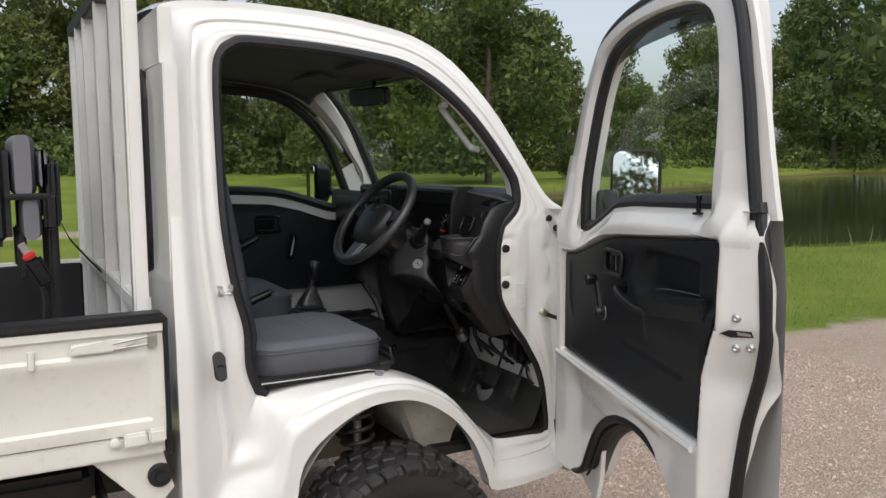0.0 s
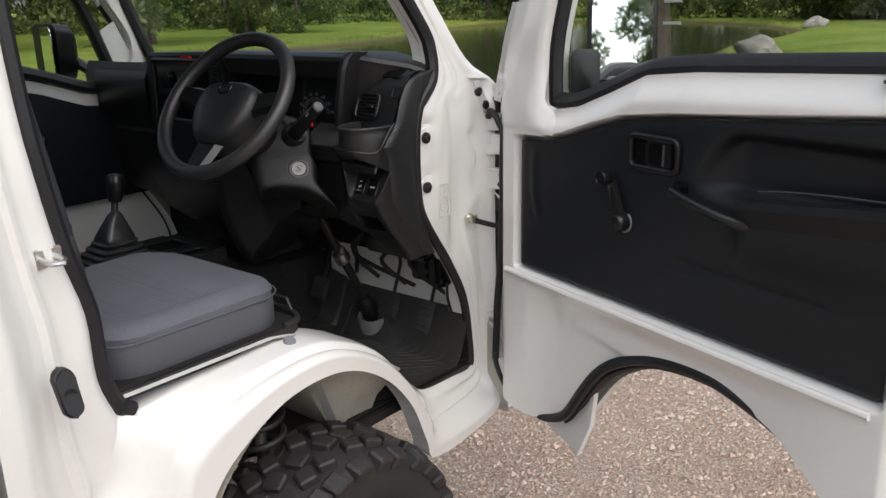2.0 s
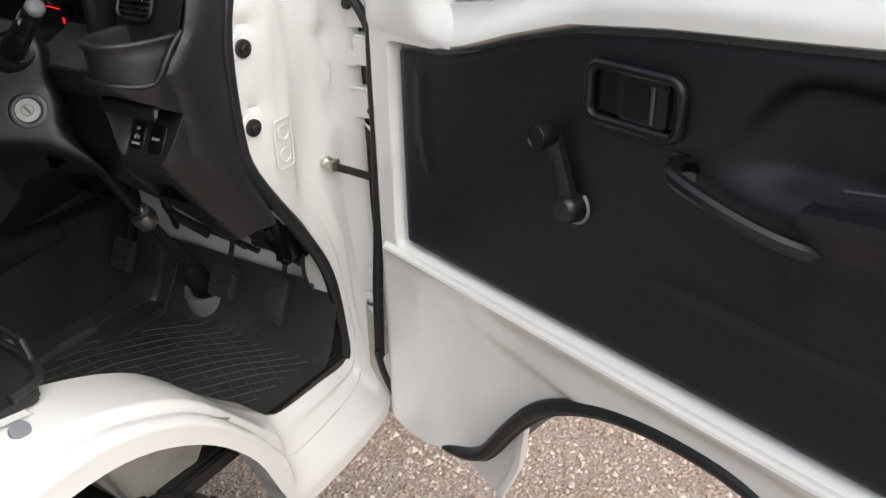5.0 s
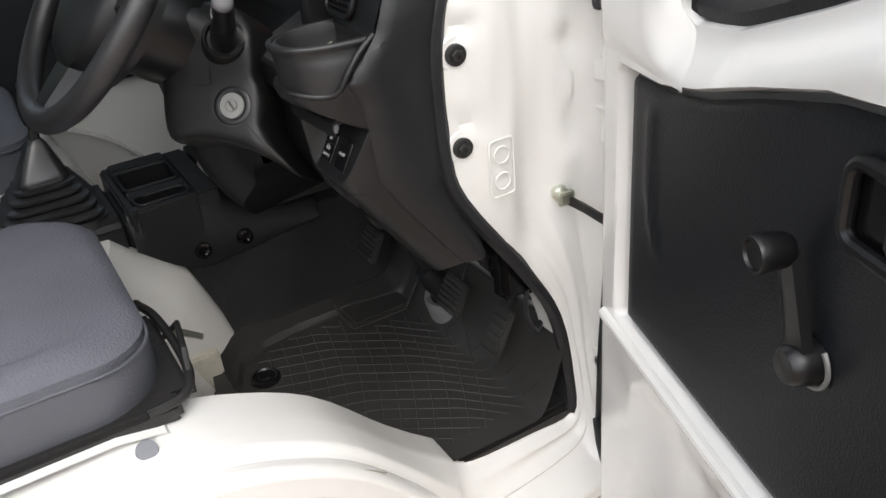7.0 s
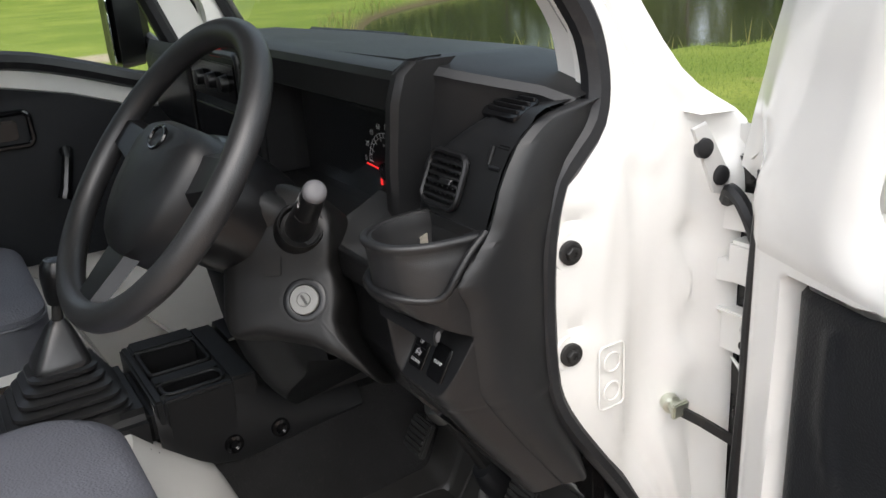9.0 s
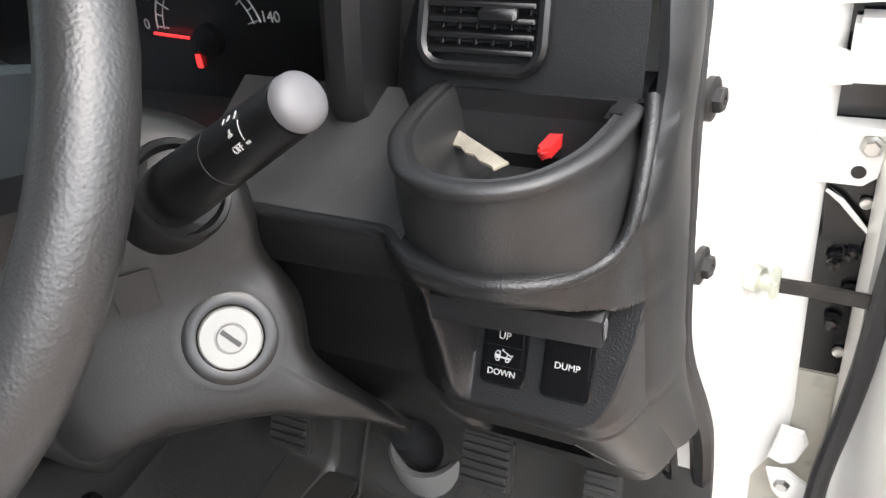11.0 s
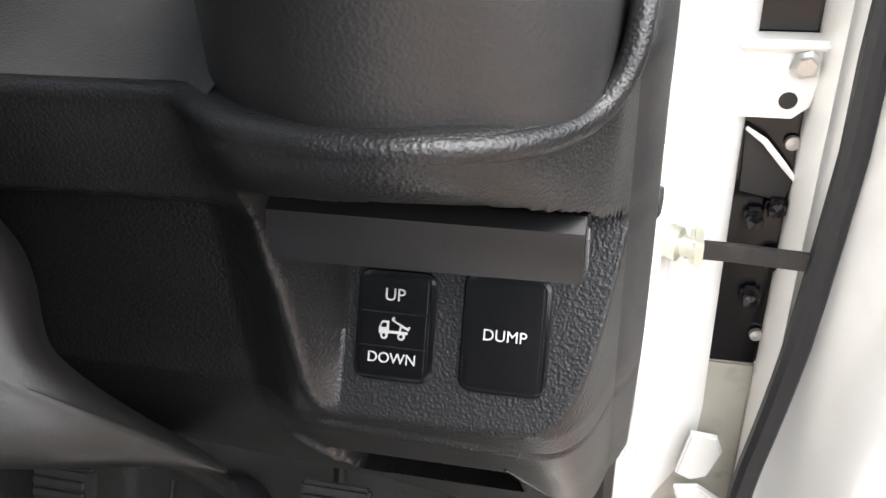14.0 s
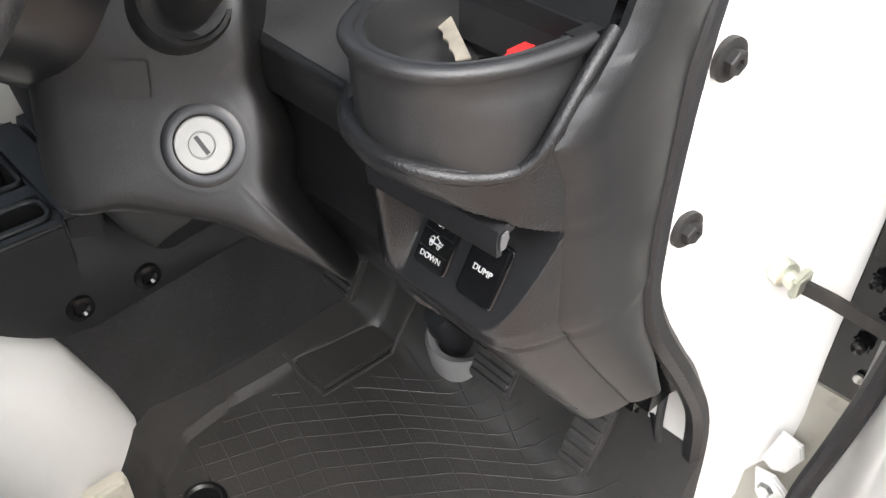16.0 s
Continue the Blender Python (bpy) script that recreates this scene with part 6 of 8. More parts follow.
lock = part("ignition_lock", lathe(IGN - IGN_N * 0.006, IGN_N, [(0, 0.0163), (0.005, 0.0163), (0.0062, 0.0153), (0.0062, 0.0082), (0.005, 0.0078), (0.005, 0.0072), (0.0068, 0.0068), (0.0068, 0.0)], 36), CHROME, col_ob, "silver ignition lock plate")
part("key_slot", plate([(-0.006, -0.0013), (0.006, -0.0013), (0.006, 0.0013), (-0.006, 0.0013)], lambda a, b, h: IGN + (e1 * math.cos(0.95) + e2 * math.sin(0.95)) * a + (-e1 * math.sin(0.95) + e2 * math.cos(0.95)) * b + IGN_N * (0.0007 + h), 0.0006), DARKSTEEL, lock)

# ---- seats ----
def seat(y0, y1, x0, x1, top, tops, sides):
    """A flat bench cushion with a sloped, rounded front, and its backrest."""
    rings = []
    for k, (ins, z) in enumerate(((0.012, top - 0.125), (0.0, top - 0.11), (0.0, top - 0.045), (0.003, top - 0.03))):
        rings.append([(a, b, z) for a, b in round_rect(x0 + ins, y0 + ins, x1 - ins, y1 - ins, 0.09, 8)])
    s = part("seat", loft(rings, closed=True, caps=True), sides, truck, "blue-grey vinyl seat with a flat cushion", sharp=70)

    def crown_z(a, b):
        rib = sum(math.exp(-((a - x1 + c) / 0.004) ** 2) for c in (0.172, 0.204, 0.226, 0.236, 0.30, 0.33, 0.352))
        return top + 0.006 * ramp(a, x0, x1) - 0.010 * ramp(a, x1 - 0.12, x1) - 0.0022 * rib

    face = [[(a, b, top - 0.030) for a, b in round_rect(x0 + 0.002, y0 + 0.002, x1 - 0.002, y1 - 0.002, 0.09, 24)]]
    for ins, drop in ((0.001, 0.018), (0.008, 0.008), (0.022, 0.0015), (0.036, 0.0004), (0.052, 0.0016)):
        face.append([(a, b, crown_z(a, b) - drop) for a, b in round_rect(x0 + ins, y0 + ins, x1 - ins, y1 - ins, 0.09 - ins * 0.6, 24)])
    cover = loft(face, closed=True)
    part("cushion_face", cover, tops, s, "woven grey cushion cover")
    rows = []
    for b in np.linspace(y0 + 0.04, y1 - 0.04, 36):
        k = min(b - y0 - 0.04, y1 - 0.04 - b)
        cut = 0.066 - math.sqrt(max(0.0, 0.066 ** 2 - max(0.0, 0.066 - k) ** 2))
        rows.append([(a, b, crown_z(a, b)) for a in np.linspace(x0 + 0.04 + cut, x1 - 0.04 - cut, 170)])
    part("cushion_panel", loft(rows), tops, s)
    seam = [(a, b, top - 0.028) for a, b in round_rect(x0 + 0.002, y0 + 0.002, x1 - 0.002, y1 - 0.002, 0.068, 6)]
    part("seam", tube(seam, 0.002, 5, closed=True), sides, s)
    back = []
    for t, z in ((0, top - 0.05), (0.1, top + 0.02), (0.5, top + 0.25), (0.9, top + 0.46), (1, top + 0.5)):
        f = -0.02 - 0.09 * t
        d = 0.05 if 0 < t < 1 else 0.03
        back.append([(a, b, z) for a, b in round_rect(x0 - 0.05 + f - 0.01, y0 + 0.02, x0 + f + d, y1 - 0.02, 0.025, 4)])
    part("backrest", loft(back, closed=True, caps=True), BACKCLOTH, s, "dark grey backrest")
    return s


seat(-0.672, -0.245, 0.075, 0.475, 0.915, CLOTH, VINYL)
seat(0.10, 0.56, 0.03, 0.46, 0.93, CLOTH, VINYL)
slide = part("seat_latch", joined(tube([(0.50, -0.50, 0.80), (0.515, -0.55, 0.845), (0.505, -0.62, 0.85), (0.497, -0.655, 0.81)], 0.004, 8)), DARKSTEEL, truck, "black wire seat latch")
part("latch_plate", plate([(0.495, -0.50), (0.545, -0.52), (0.55, -0.505), (0.50, -0.478)], lambda a, b, h: (a, b, 0.812 - (a - 0.495) * 0.5 + h), 0.003), ZINC, slide, "zinc latch plate")
part("belt_guide", loft([[(0.02, -0.69, z), (0.045, -0.688, z), (0.05, -0.66, z), (0.03, -0.655, z)] for z in (0.83, 0.95, 1.1)], closed=True, caps=True), BACKCLOTH, truck)

# ---- console, gear lever, hand brake ----
console = part("centre_console", rbox((0.545, -0.165, 0.62), (0.70, 0.055, 0.775), 0.005), PLASTIC, truck, "black plastic centre console with two open pockets")
# deck round the two pockets, its far end higher
for lo, hi in (((0.540, -0.172, 0.76), (0.555, 0.055, 0.842)), ((0.655, -0.168, 0.74), (0.695, 0.055, 0.842)), ((0.553, -0.176, 0.76), (0.657, -0.160, 0.842)), ((0.553, -0.114, 0.76), (0.657, -0.084, 0.842)), ((0.553, 0.012, 0.76), (0.657, 0.058, 0.846))):
    part("console_deck", rbox(lo, hi, 0.004, 3), PLASTIC, console)
part("pocket_rim", tube([(a, b, 0.8415) for a, b in round_rect(0.560, -0.158, 0.652, -0.116, 0.016, 5)], 0.0035, 8, closed=True), PLASTIC, console)
part("pocket_rim", tube([(a, b, 0.8425) for a, b in round_rect(0.558, -0.082, 0.652, 0.010, 0.010, 4)], 0.0035, 8, closed=True), PLASTIC, console)
part("console_wing", loft([[(0.69, y, 0.80), (0.70, y, 0.842), (0.73, y, 0.845), (0.82, y, 0.80), (0.86, y, 0.72)] for y in (-0.03, -0.02, 0.05, 0.058)]), SATIN, console)
apron = []
for x, z1, z0 in ((0.538, 0.838, 0.768), (0.56, 0.842, 0.748), (0.612, 0.842, 0.715), (0.655, 0.842, 0.706), (0.668, 0.838, 0.708), (0.70, 0.818, 0.712), (0.745, 0.784, 0.716), (0.80, 0.772, 0.722), (0.85, 0.770, 0.726), (0.862, 0.767, 0.728)):
    apron.append([(x, -0.15, z1), (x, -0.160, z1 - 0.003), (x, -0.166, z1 - 0.012), (x, -0.174, lerp(z1, z0, 0.5)), (x, -0.180, z0 + 0.004), (x, -0.178, z0), (x, -0.16, z0)])
part("console_apron", loft(apron), PLASTIC, console, sharp=40)
for x in (0.642, 0.718):
    part("console_plug", lathe((x, -0.178, 0.738), (0, -1, 0), [(-0.004, 0.016), (0.003, 0.0145), (0.004, 0.009), (0.001, 0.006), (0.001, 0)], 20), GLOSSY, console)
part("gear_base", rbox((0.30, -0.178, 0.76), (0.545, 0.02, 0.838), 0.018, 3), PLASTIC, truck, "black gear lever base")
def gear_boot():
    """Stacked rounded-square pleats under a steep pyramid."""
    rings = []
    prof = [(-0.03, 0.086, 0.03), (0.0, 0.086, 0.03)]
    for i in range(5):
        r = 0.081 - i * 0.0085
        prof += [(0.002 + i * 0.013, r - 0.006, 0.024), (0.005 + i * 0.013, r, 0.026), (0.010 + i * 0.013, r, 0.026), (0.013 + i * 0.013, r - 0.007, 0.022)]
    prof += [(0.068, 0.039, 0.014), (0.075, 0.037, 0.014), (0.122, 0.016, 0.010), (0.130, 0.010, 0.008)]
    for h, r, c in prof:
        rings.append([(0.432 + a + h * 0.14, -0.082 + b * 0.92, 0.842 + h) for a, b in round_rect(-r, -r, r, r, c, 4)])
    return loft(rings, closed=True, caps=True)


gear = part("gear_boot", gear_boot(), BOOT, truck, "black pleated rubber gear boot", sharp=45)
part("gear_stick", tube([(0.447, -0.082, 0.955), (0.458, -0.080, 1.01)], 0.008, 10), DARKSTEEL, gear)
part("gear_knob", lathe((0.456, -0.080, 0.995), (0.15, 0, 1), [(0, 0.014), (0.012, 0.0175), (0.04, 0.022), (0.055, 0.0215), (0.064, 0.016), (0.068, 0)], 24), SATIN, gear, "black gear knob")
brake = part("hand_brake", tube(catmull([(0.05, 0.005, 0.83), (0.15, 0.003, 0.875), (0.25, 0.0, 0.92), (0.325, 0.0, 0.948)], 4), [0.012] * 8 + [0.015] * 4 + [0.013], 12), SATIN, truck, "black hand brake lever")
part("release_button", lathe((0.326, 0.0, 0.9485), (0.85, 0, 0.35), [(0, 0.006), (0.012, 0.006), (0.013, 0)], 12), GLOSSY, brake)
part("buckle", rbox((0.33, -0.20, 0.83), (0.37, -0.185, 0.875), 0.006), SATIN, truck)

# ---- pedals and wiring under the dash ----
def pedal(x, y, z, w, h, tilt, mat_, name):
    at = pose(x, y, z, 0, tilt, 0)
    p = part(name, moved(rbox((-0.006, -w / 2, -h / 2), (0.006, w / 2, h / 2), 0.003), at), mat_, truck, "ribbed black pedal")
    for i in range(5):
        b = -h / 2 + 0.006 + i * (h - 0.012) / 5
        part("pedal_rib", moved(rbox((-0.010, -w / 2 + 0.004, b), (-0.0055, w / 2 - 0.004, b + 0.006), 0.0008, 1), at), mat_, p)
    part("pedal_arm", tube([(x + 0.01, y, z), (x + 0.05, y, z + 0.10), (x + 0.045, y, z + 0.25)], 0.008, 8, flat=0.6), DARKSTEEL, p)
    return p


pedal(0.9595, -0.6075, 0.6635, 0.040, 0.085, 26, PEDAL, "accelerator_pedal")
pedal(0.954, -0.487, 0.673, 0.06, 0.06, 26, PEDAL, "brake_pedal")
pedal(0.918, -0.265, 0.687, 0.055, 0.06, 26, PEDAL, "clutch_pedal")
part("column_boot", lathe((1.008, -0.384, 0.60), (-0.55, 0.0, 0.8), [(0, 0.026), (0.03, 0.024), (0.06, 0.024), (0.09, 0.016)], 24), RUBBER, truck)
part("shaft_collar", lathe((1.022, -0.383, 0.570), (-0.35, 0, 1), [(0, 0.056), (0.042, 0.052), (0.049, 0.047), (0.045, 0.039), (0.01, 0.036)], 28, caps=False), COLLAR, truck, "grey steering shaft collar")
for k in range(5):
    a = random.Random(k)
    p0 = Vector((0.93, lerp(-0.62, -0.3, k / 4), 0.98))
    pts = [p0, p0 + Vector((0.04, a.uniform(-0.05, 0.05), -0.1)), p0 + Vector((0.02, a.uniform(-0.1, 0.1), -0.18)), p0 + Vector((0.08, a.uniform(-0.08, 0.08), -0.26))]
    part("wiring", tube(catmull(pts, 5), 0.006, 6), RUBBER, truck)
part("steering_shaft", tube([(0.98, -0.38, 0.65), (0.86, -0.385, 0.86), (0.80, -0.39, 0.97)], 0.011, 10), DARKSTEEL, truck)
part("steering_joint", joined(lathe((0.90, -0.383, 0.79), (-0.5, 0, 0.86), [(0, 0.019), (0.012, 0.022), (0.03, 0.02), (0.034, 0.012)], 12), rbox((0.878, -0.40, 0.815), (0.895, -0.365, 0.835), 0.004)), STEEL, truck, "bare steel steering joint")
part("pedal_bracket", joined(rbox((0.90, -0.66, 0.83), (1.02, -0.45, 0.90), 0.012), lathe((1.03, -0.63, 0.79), (-1, -0.1, 0.1), [(0, 0.05), (0.05, 0.05), (0.06, 0.03), (0.085, 0.022), (0.09, 0)], 20), rbox((0.93, -0.675, 0.76), (1.0, -0.64, 0.86), 0.01)), GLOSSY, truck, "black pedal bracket and booster")
part("throttle_cable", tube(catmull([(0.99, -0.66, 0.80), (0.965, -0.675, 0.74), (0.985, -0.67, 0.69), (1.02, -0.64, 0.68)], 5), 0.004, 6), RUBBER, truck)
part("relay_box", rbox((0.96, -0.66, 0.76), (1.03, -0.56, 0.84), 0.006), SATIN, truck)

# ---- far door, closed ----
def far_door_y(z):
    return 2 * MID - flange_y(z) - 0.055


FAR_BELT = [(-0.05, 1.285), (0.26, 1.275), (0.5, 1.262), (0.62, 1.235), (0.75, 1.19), (0.95, 1.17)]
far = part("passenger_door", loft([[(x, far_door_y(z) + (0.04 if z < along(FAR_BELT, x) - 0.045 else 0.012), z) for z in (0.50, 0.9, along(FAR_BELT, x) - 0.05, along(FAR_BELT, x) - 0.034, along(FAR_BELT, x))] + [(x, far_door_y(1.2) + 0.05, along(FAR_BELT, x) + 0.004)] for x in np.linspace(-0.03, 1.02, 40)]), WHITE, truck, "closed white passenger door with black trim")
rows = []
for x in np.linspace(-0.02, 1.0, 170):
    row = []
    for q in np.linspace(0, 1, 64):
        z = lerp(0.862, along(FAR_BELT, x) - 0.036, q)
        arch = 1.19 - 0.14 * ramp(x, 0.25, 0.42)
        dent = 0.02 * ramp(z, 1.03, 1.06) * (1 - ramp(z, arch - 0.02, arch)) * (1 - ramp(x, 0.36, 0.42))
        row.append((x, far_door_y(z) - 0.004 + dent - 0.012 * (1 - ramp(x, 0.2, 0.3)) * ramp(z, 0.97, 1.0) * (1 - ramp(z, 1.02, 1.05)), z))
    rows.append(row)
far_trim = part("trim_panel", loft(rows), PANEL, far, "black vinyl door trim")
yy = far_door_y(1.15) - 0.01
part("handle_bezel", tube([(a, yy, b) for a, b in round_rect(0.433, 1.112, 0.535, 1.178, 0.014)], 0.006, 8, closed=True), GLOSSY, far_trim)
part("release_lever", rbox((0.445, yy - 0.004, 1.125), (0.51, yy + 0.006, 1.165), 0.004), GLOSSY, far_trim)
part("window_crank", tube([(0.587, yy - 0.01, 1.09), (0.585, yy - 0.03, 1.08), (0.57, yy - 0.035, 1.02), (0.562, yy - 0.04, 1.0)], [0.014, 0.011, 0.012, 0.014], 10), GLOSSY, far_trim, "black window crank")
part("pull_handle", tube(catmull([(0.27, yy, 1.045), (0.29, yy - 0.035, 1.045), (0.36, yy - 0.04, 1.065), (0.42, yy - 0.03, 1.09), (0.432, yy, 1.095)], 4), 0.011, 10), SATIN, far_trim)
part("armrest", rbox((-0.02, yy - 0.045, 1.03), (0.27, yy, 1.07), 0.012), PANEL, far_trim)
far_win = catmull([(0.0, 1.30), (0.30, 1.292), (0.52, 1.277), (0.65, 1.245), (0.78, 1.205), (0.85, 1.22), (0.82, 1.32), (0.74, 1.49), (0.64, 1.60), (0.52, 1.668), (0.34, 1.69), (0.1, 1.695), (0.02, 1.66), (0.0, 1.55)], 4, closed=True)
part("window_seal", tube([(x, far_door_y(z) + 0.012, z) for x, z in far_win], 0.019, 8, closed=True), RUBBER, far, "black window rubber")
pane = bmesh.new()
pane.faces.new([pane.verts.new((x, far_door_y(z) + 0.015, z)) for x, z in far_win])
far_pane = part("window_pane", pane, GLASS, far, smooth=False)
far_pane.visible_shadow = False
quarter = [[(x, far_door_y(z) + 0.014, z) for x, z in ((lerp(0.83, 0.80, t), lerp(1.22, 1.36, t)), (lerp(0.97, 0.87, t), lerp(1.2, 1.4, t)))] for t in (0, 0.5, 1)]
part("corner_plate", loft(quarter), WHITE, far)
fm = part("mirror_housing", loft([[(x + w, y, z) for y, z in round_rect(y0, z0, y1, z1, 0.03, 4)] for y0, z0, y1, z1, x, w in ((0.72, 1.24, 0.82, 1.37, 0.84, 0), (0.70, 1.22, 0.84, 1.39, 0.82, 0), (0.695, 1.215, 0.845, 1.395, 0.775, 0), (0.695, 1.215, 0.845, 1.395, 0.765, 0))], closed=True, caps=True), SATIN, far, "black door mirror")
part("mirror_glass", plate(round_rect(0.705, 1.225, 0.838, 1.386, 0.025, 4), lambda a, b, h: (0.764 - h + (a - 0.77) * 0.15, a, b), 0.003), MIRROR, fm)
part("mirror_arm", tube([(0.86, 0.62, 1.22), (0.85, 0.68, 1.25), (0.83, 0.73, 1.28)], 0.017, 10), SATIN, fm)

# ---- inner mirror, sun visors, grab handles, wipers ----
rv = part("inner_mirror", moved(loft([[(w, y, z) for y, z in round_rect(-0.1 + i, -0.032 + i, 0.1 - i, 0.032 - i, 0.018, 4)] for w, i in ((0.02, 0.012), (0.012, 0.0), (-0.006, 0.0), (-0.01, 0.003))], closed=True, caps=True), pose(0.678, -0.09, 1.64, 0, -8, 18)), SATIN, truck, "black inner mirror")
part("mirror_glass", moved(plate(round_rect(-0.094, -0.027, 0.094, 0.027, 0.014, 4), lambda a, b, h: (-0.0105 - h, a, b), 0.002), pose(0.678, -0.09, 1.64, 0, -8, 18)), MIRROR, rv)
part("mirror_stem", tube([(0.69, -0.09, 1.64), (0.70, -0.085, 1.69), (0.665, -0.08, 1.735)], 0.008, 8), SATIN, rv)
for y0, y1 in ((-0.56, -0.12), (0.02, 0.46)):
    part("sun_visor", moved(rbox((-0.13, y0, -0.008), (0.0, y1, 0.008), 0.007), pose(0.66, 0, 1.705, 0, 12, 0)), HEADLINER, truck, "grey padded sun visor")
for sgn in (0, 1):
    pts = catmull([(0.70, -0.615, 1.585), (0.705, -0.585, 1.575), (0.765, -0.59, 1.50), (0.80, -0.60, 1.455), (0.81, -0.625, 1.45)], 4)
    part("grab_handle", tube([q if not sgn else other_side(q) for q in pts], 0.010, 10), HANDLE, truck, "light grey grab handle")
for y in (-0.14, 0.36):
    wip = part("wiper", tube(catmull([(1.09, y, 1.268), (1.08, y - 0.15, 1.285), (1.07, y - 0.30, 1.292)], 5), 0.008, 6), RUBBER, truck, "black wiper arm")
    part("wiper_blade", tube([(1.075, y - 0.02, 1.29), (1.065, y - 0.42, 1.298)], 0.006, 6), RUBBER, wip)

# ---- bolts, plugs, pressings on the body side ----
def bolt(p, n, r, name="body_bolt", m=DARKSTEEL):
    return part(name, joined(lathe(p, n, [(-0.002, r * 1.6), (0.002, r * 1.6), (0.003, r * 1.3), (0.003, r)], 20), lathe(p, n, [(0.002, r), (r * 0.9, r * 0.95), (r, r * 0.8), (r, r * 0.4), (r * 0.7, r * 0.35), (r * 0.7, 0)], 6)), m, side)


for z in (1.143, 1.03):
    part("bolt_pad", lathe((0.866, -0.702, z), (0, -1, 0), [(-0.012, 0.027), (-0.004, 0.024), (0.0, 0.02), (0.0, 0)], 24), WHITE, side)
    bolt((0.864, -0.705, z), (-0.15, -1, 0), 0.008)
for x, z in ((0.986, 1.237), (1.012, 1.205)):
    part("fender_plug", lathe((x, -0.762, z), (-0.1, -1, 0), [(-0.004, 0.0105), (0.002, 0.010), (0.004, 0.0065), (0.004, 0)], 18), RUBBER, side)
part("fender_bracket", plate([(0.970, 1.258), (0.990, 1.262), (1.030, 1.20), (1.022, 1.182), (1.004, 1.188)], lambda a, b, h: (a, -0.7565 - h, b), 0.004, 0.001), GALV, side, "pale grey fender bracket")
pl = [(a, -0.7145, b) for a, b in round_rect(0.895, 0.955, 0.93, 1.03, 0.006)]
part("pressed_plate", tube(pl, 0.0014, 8, closed=True), WHITE, side)
for z in (1.01, 0.975):
    part("pressed_ring", tube([(0.912 + 0.011 * math.cos(t), -0.7155, z + 0.011 * math.sin(t)) for t in np.linspace(0, math.tau, 21)[:-1]], 0.0013, 8, closed=True), WHITE, side)
part("striker", joined(tube(catmull([(-0.02, -0.70, 1.082), (-0.022, -0.745, 1.082), (-0.002, -0.748, 1.083), (0.002, -0.70, 1.083)], 4), 0.0045, 8), rbox((-0.03, -0.712, 1.066), (0.012, -0.705, 1.098), 0.002)), STEEL, side, "steel door striker")
part("pillar_plug", joined(plate(round_rect(-0.063, 0.868, -0.033, 0.938, 0.014), lambda a, b, h: (a, -0.765 - h - 0.025 * ramp(b, 0.95, 0.87), b), 0.018, 0.004), lathe((-0.048, -0.79, 0.90), (0, -1, 0), [(0, 0.012), (0.008, 0.010), (0.008, 0.006), (0.003, 0.0)], 18)), RUBBER, side, "black rubber pillar plug")
part("sill_plug", lathe((0.425, -0.716, 0.806), (0, -0.65, 1), [(-0.003, 0.0125), (0.002, 0.012), (0.003, 0.008), (0.003, 0)], 20), GREYPLUG, side, "grey sill plug")
part("sill_gap", tube([(0.615, -0.749, 0.686), (0.645, -0.752, 0.667), (0.68, -0.752, 0.636), (0.715, -0.750, 0.602), (0.745, -0.747, 0.572), (0.76, -0.744, 0.556)], [0.001, 0.004, 0.006, 0.005, 0.003, 0.001], 6), DARKSTEEL, side)
part("drain_hole", lathe((-0.095, -0.757, 0.958), (0, -1, 0.1), [(-0.002, 0.005), (0.001, 0.004), (0.001, 0)], 10), DARKSTEEL, side)

# ---- loose things ----
mat_thing = thing("floor_mat", "dusty black rubber mat with raised rim on cab floor", "floor mat", at=(0, 0, 0))


MAT_OUT = [(0.558, -0.42), (0.568, -0.36), (0.582, -0.29), (0.610, -0.245), (0.648, -0.212), (0.690, -0.190), (0.734, -0.180), (0.86, -0.180), (0.95, -0.19), (1.03, -0.20)]
MAT_IN = [(0.598, -0.42), (0.612, -0.335), (0.636, -0.285), (0.687, -0.252), (0.763, -0.240), (0.848, -0.240), (0.95, -0.256), (1.03, -0.268)]
MAT_RIGHT = [(0.55, -0.47), (0.57, -0.545), (0.60, -0.60), (0.66, -0.655), (0.74, -0.685), (0.8, -0.70), (1.03, -0.705)]


def mat_z(x, y):
    inner = along(MAT_IN, x) if x > 0.598 else -1.0
    rim = ramp(y, inner - 0.005, inner + 0.004)
    return 0.553 + 0.010 * rim + 0.012 * rim * ramp(y, inner, max(inner + 0.01, along(MAT_OUT, x))) + 0.14 * ramp(x, 0.95, 1.03) ** 1.5


def mat_sheet():
    rows = []
    for i in range(95):
        x = lerp(0.558, 1.02, i / 94)
        rows.append([(x, y, mat_z(x, y)) for y in np.linspace(along(MAT_RIGHT, x), along(MAT_OUT, x), 110)])
        x_, y_, z_ = rows[-1][-1]
        rows[-1].append((x_, y_ + 0.003, z_ - 0.012))
    return loft(rows)


part("mat_sheet", mat_sheet(), MATRUB, mat_thing)
rest = part("foot_rest", rbox((0.847, -0.303, 0.552), (0.965, -0.227, 0.561), 0.003), MATRUB, mat_thing)
part("rest_border", tube([(x, y, mat_z(x, y) + 0.002) for x, y in ((1.0, -0.308), (0.95, -0.308), (0.90, -0.308), (0.843, -0.306), (0.842, -0.26), (0.842, -0.225))], 0.0028, 6), MATRUB, rest)


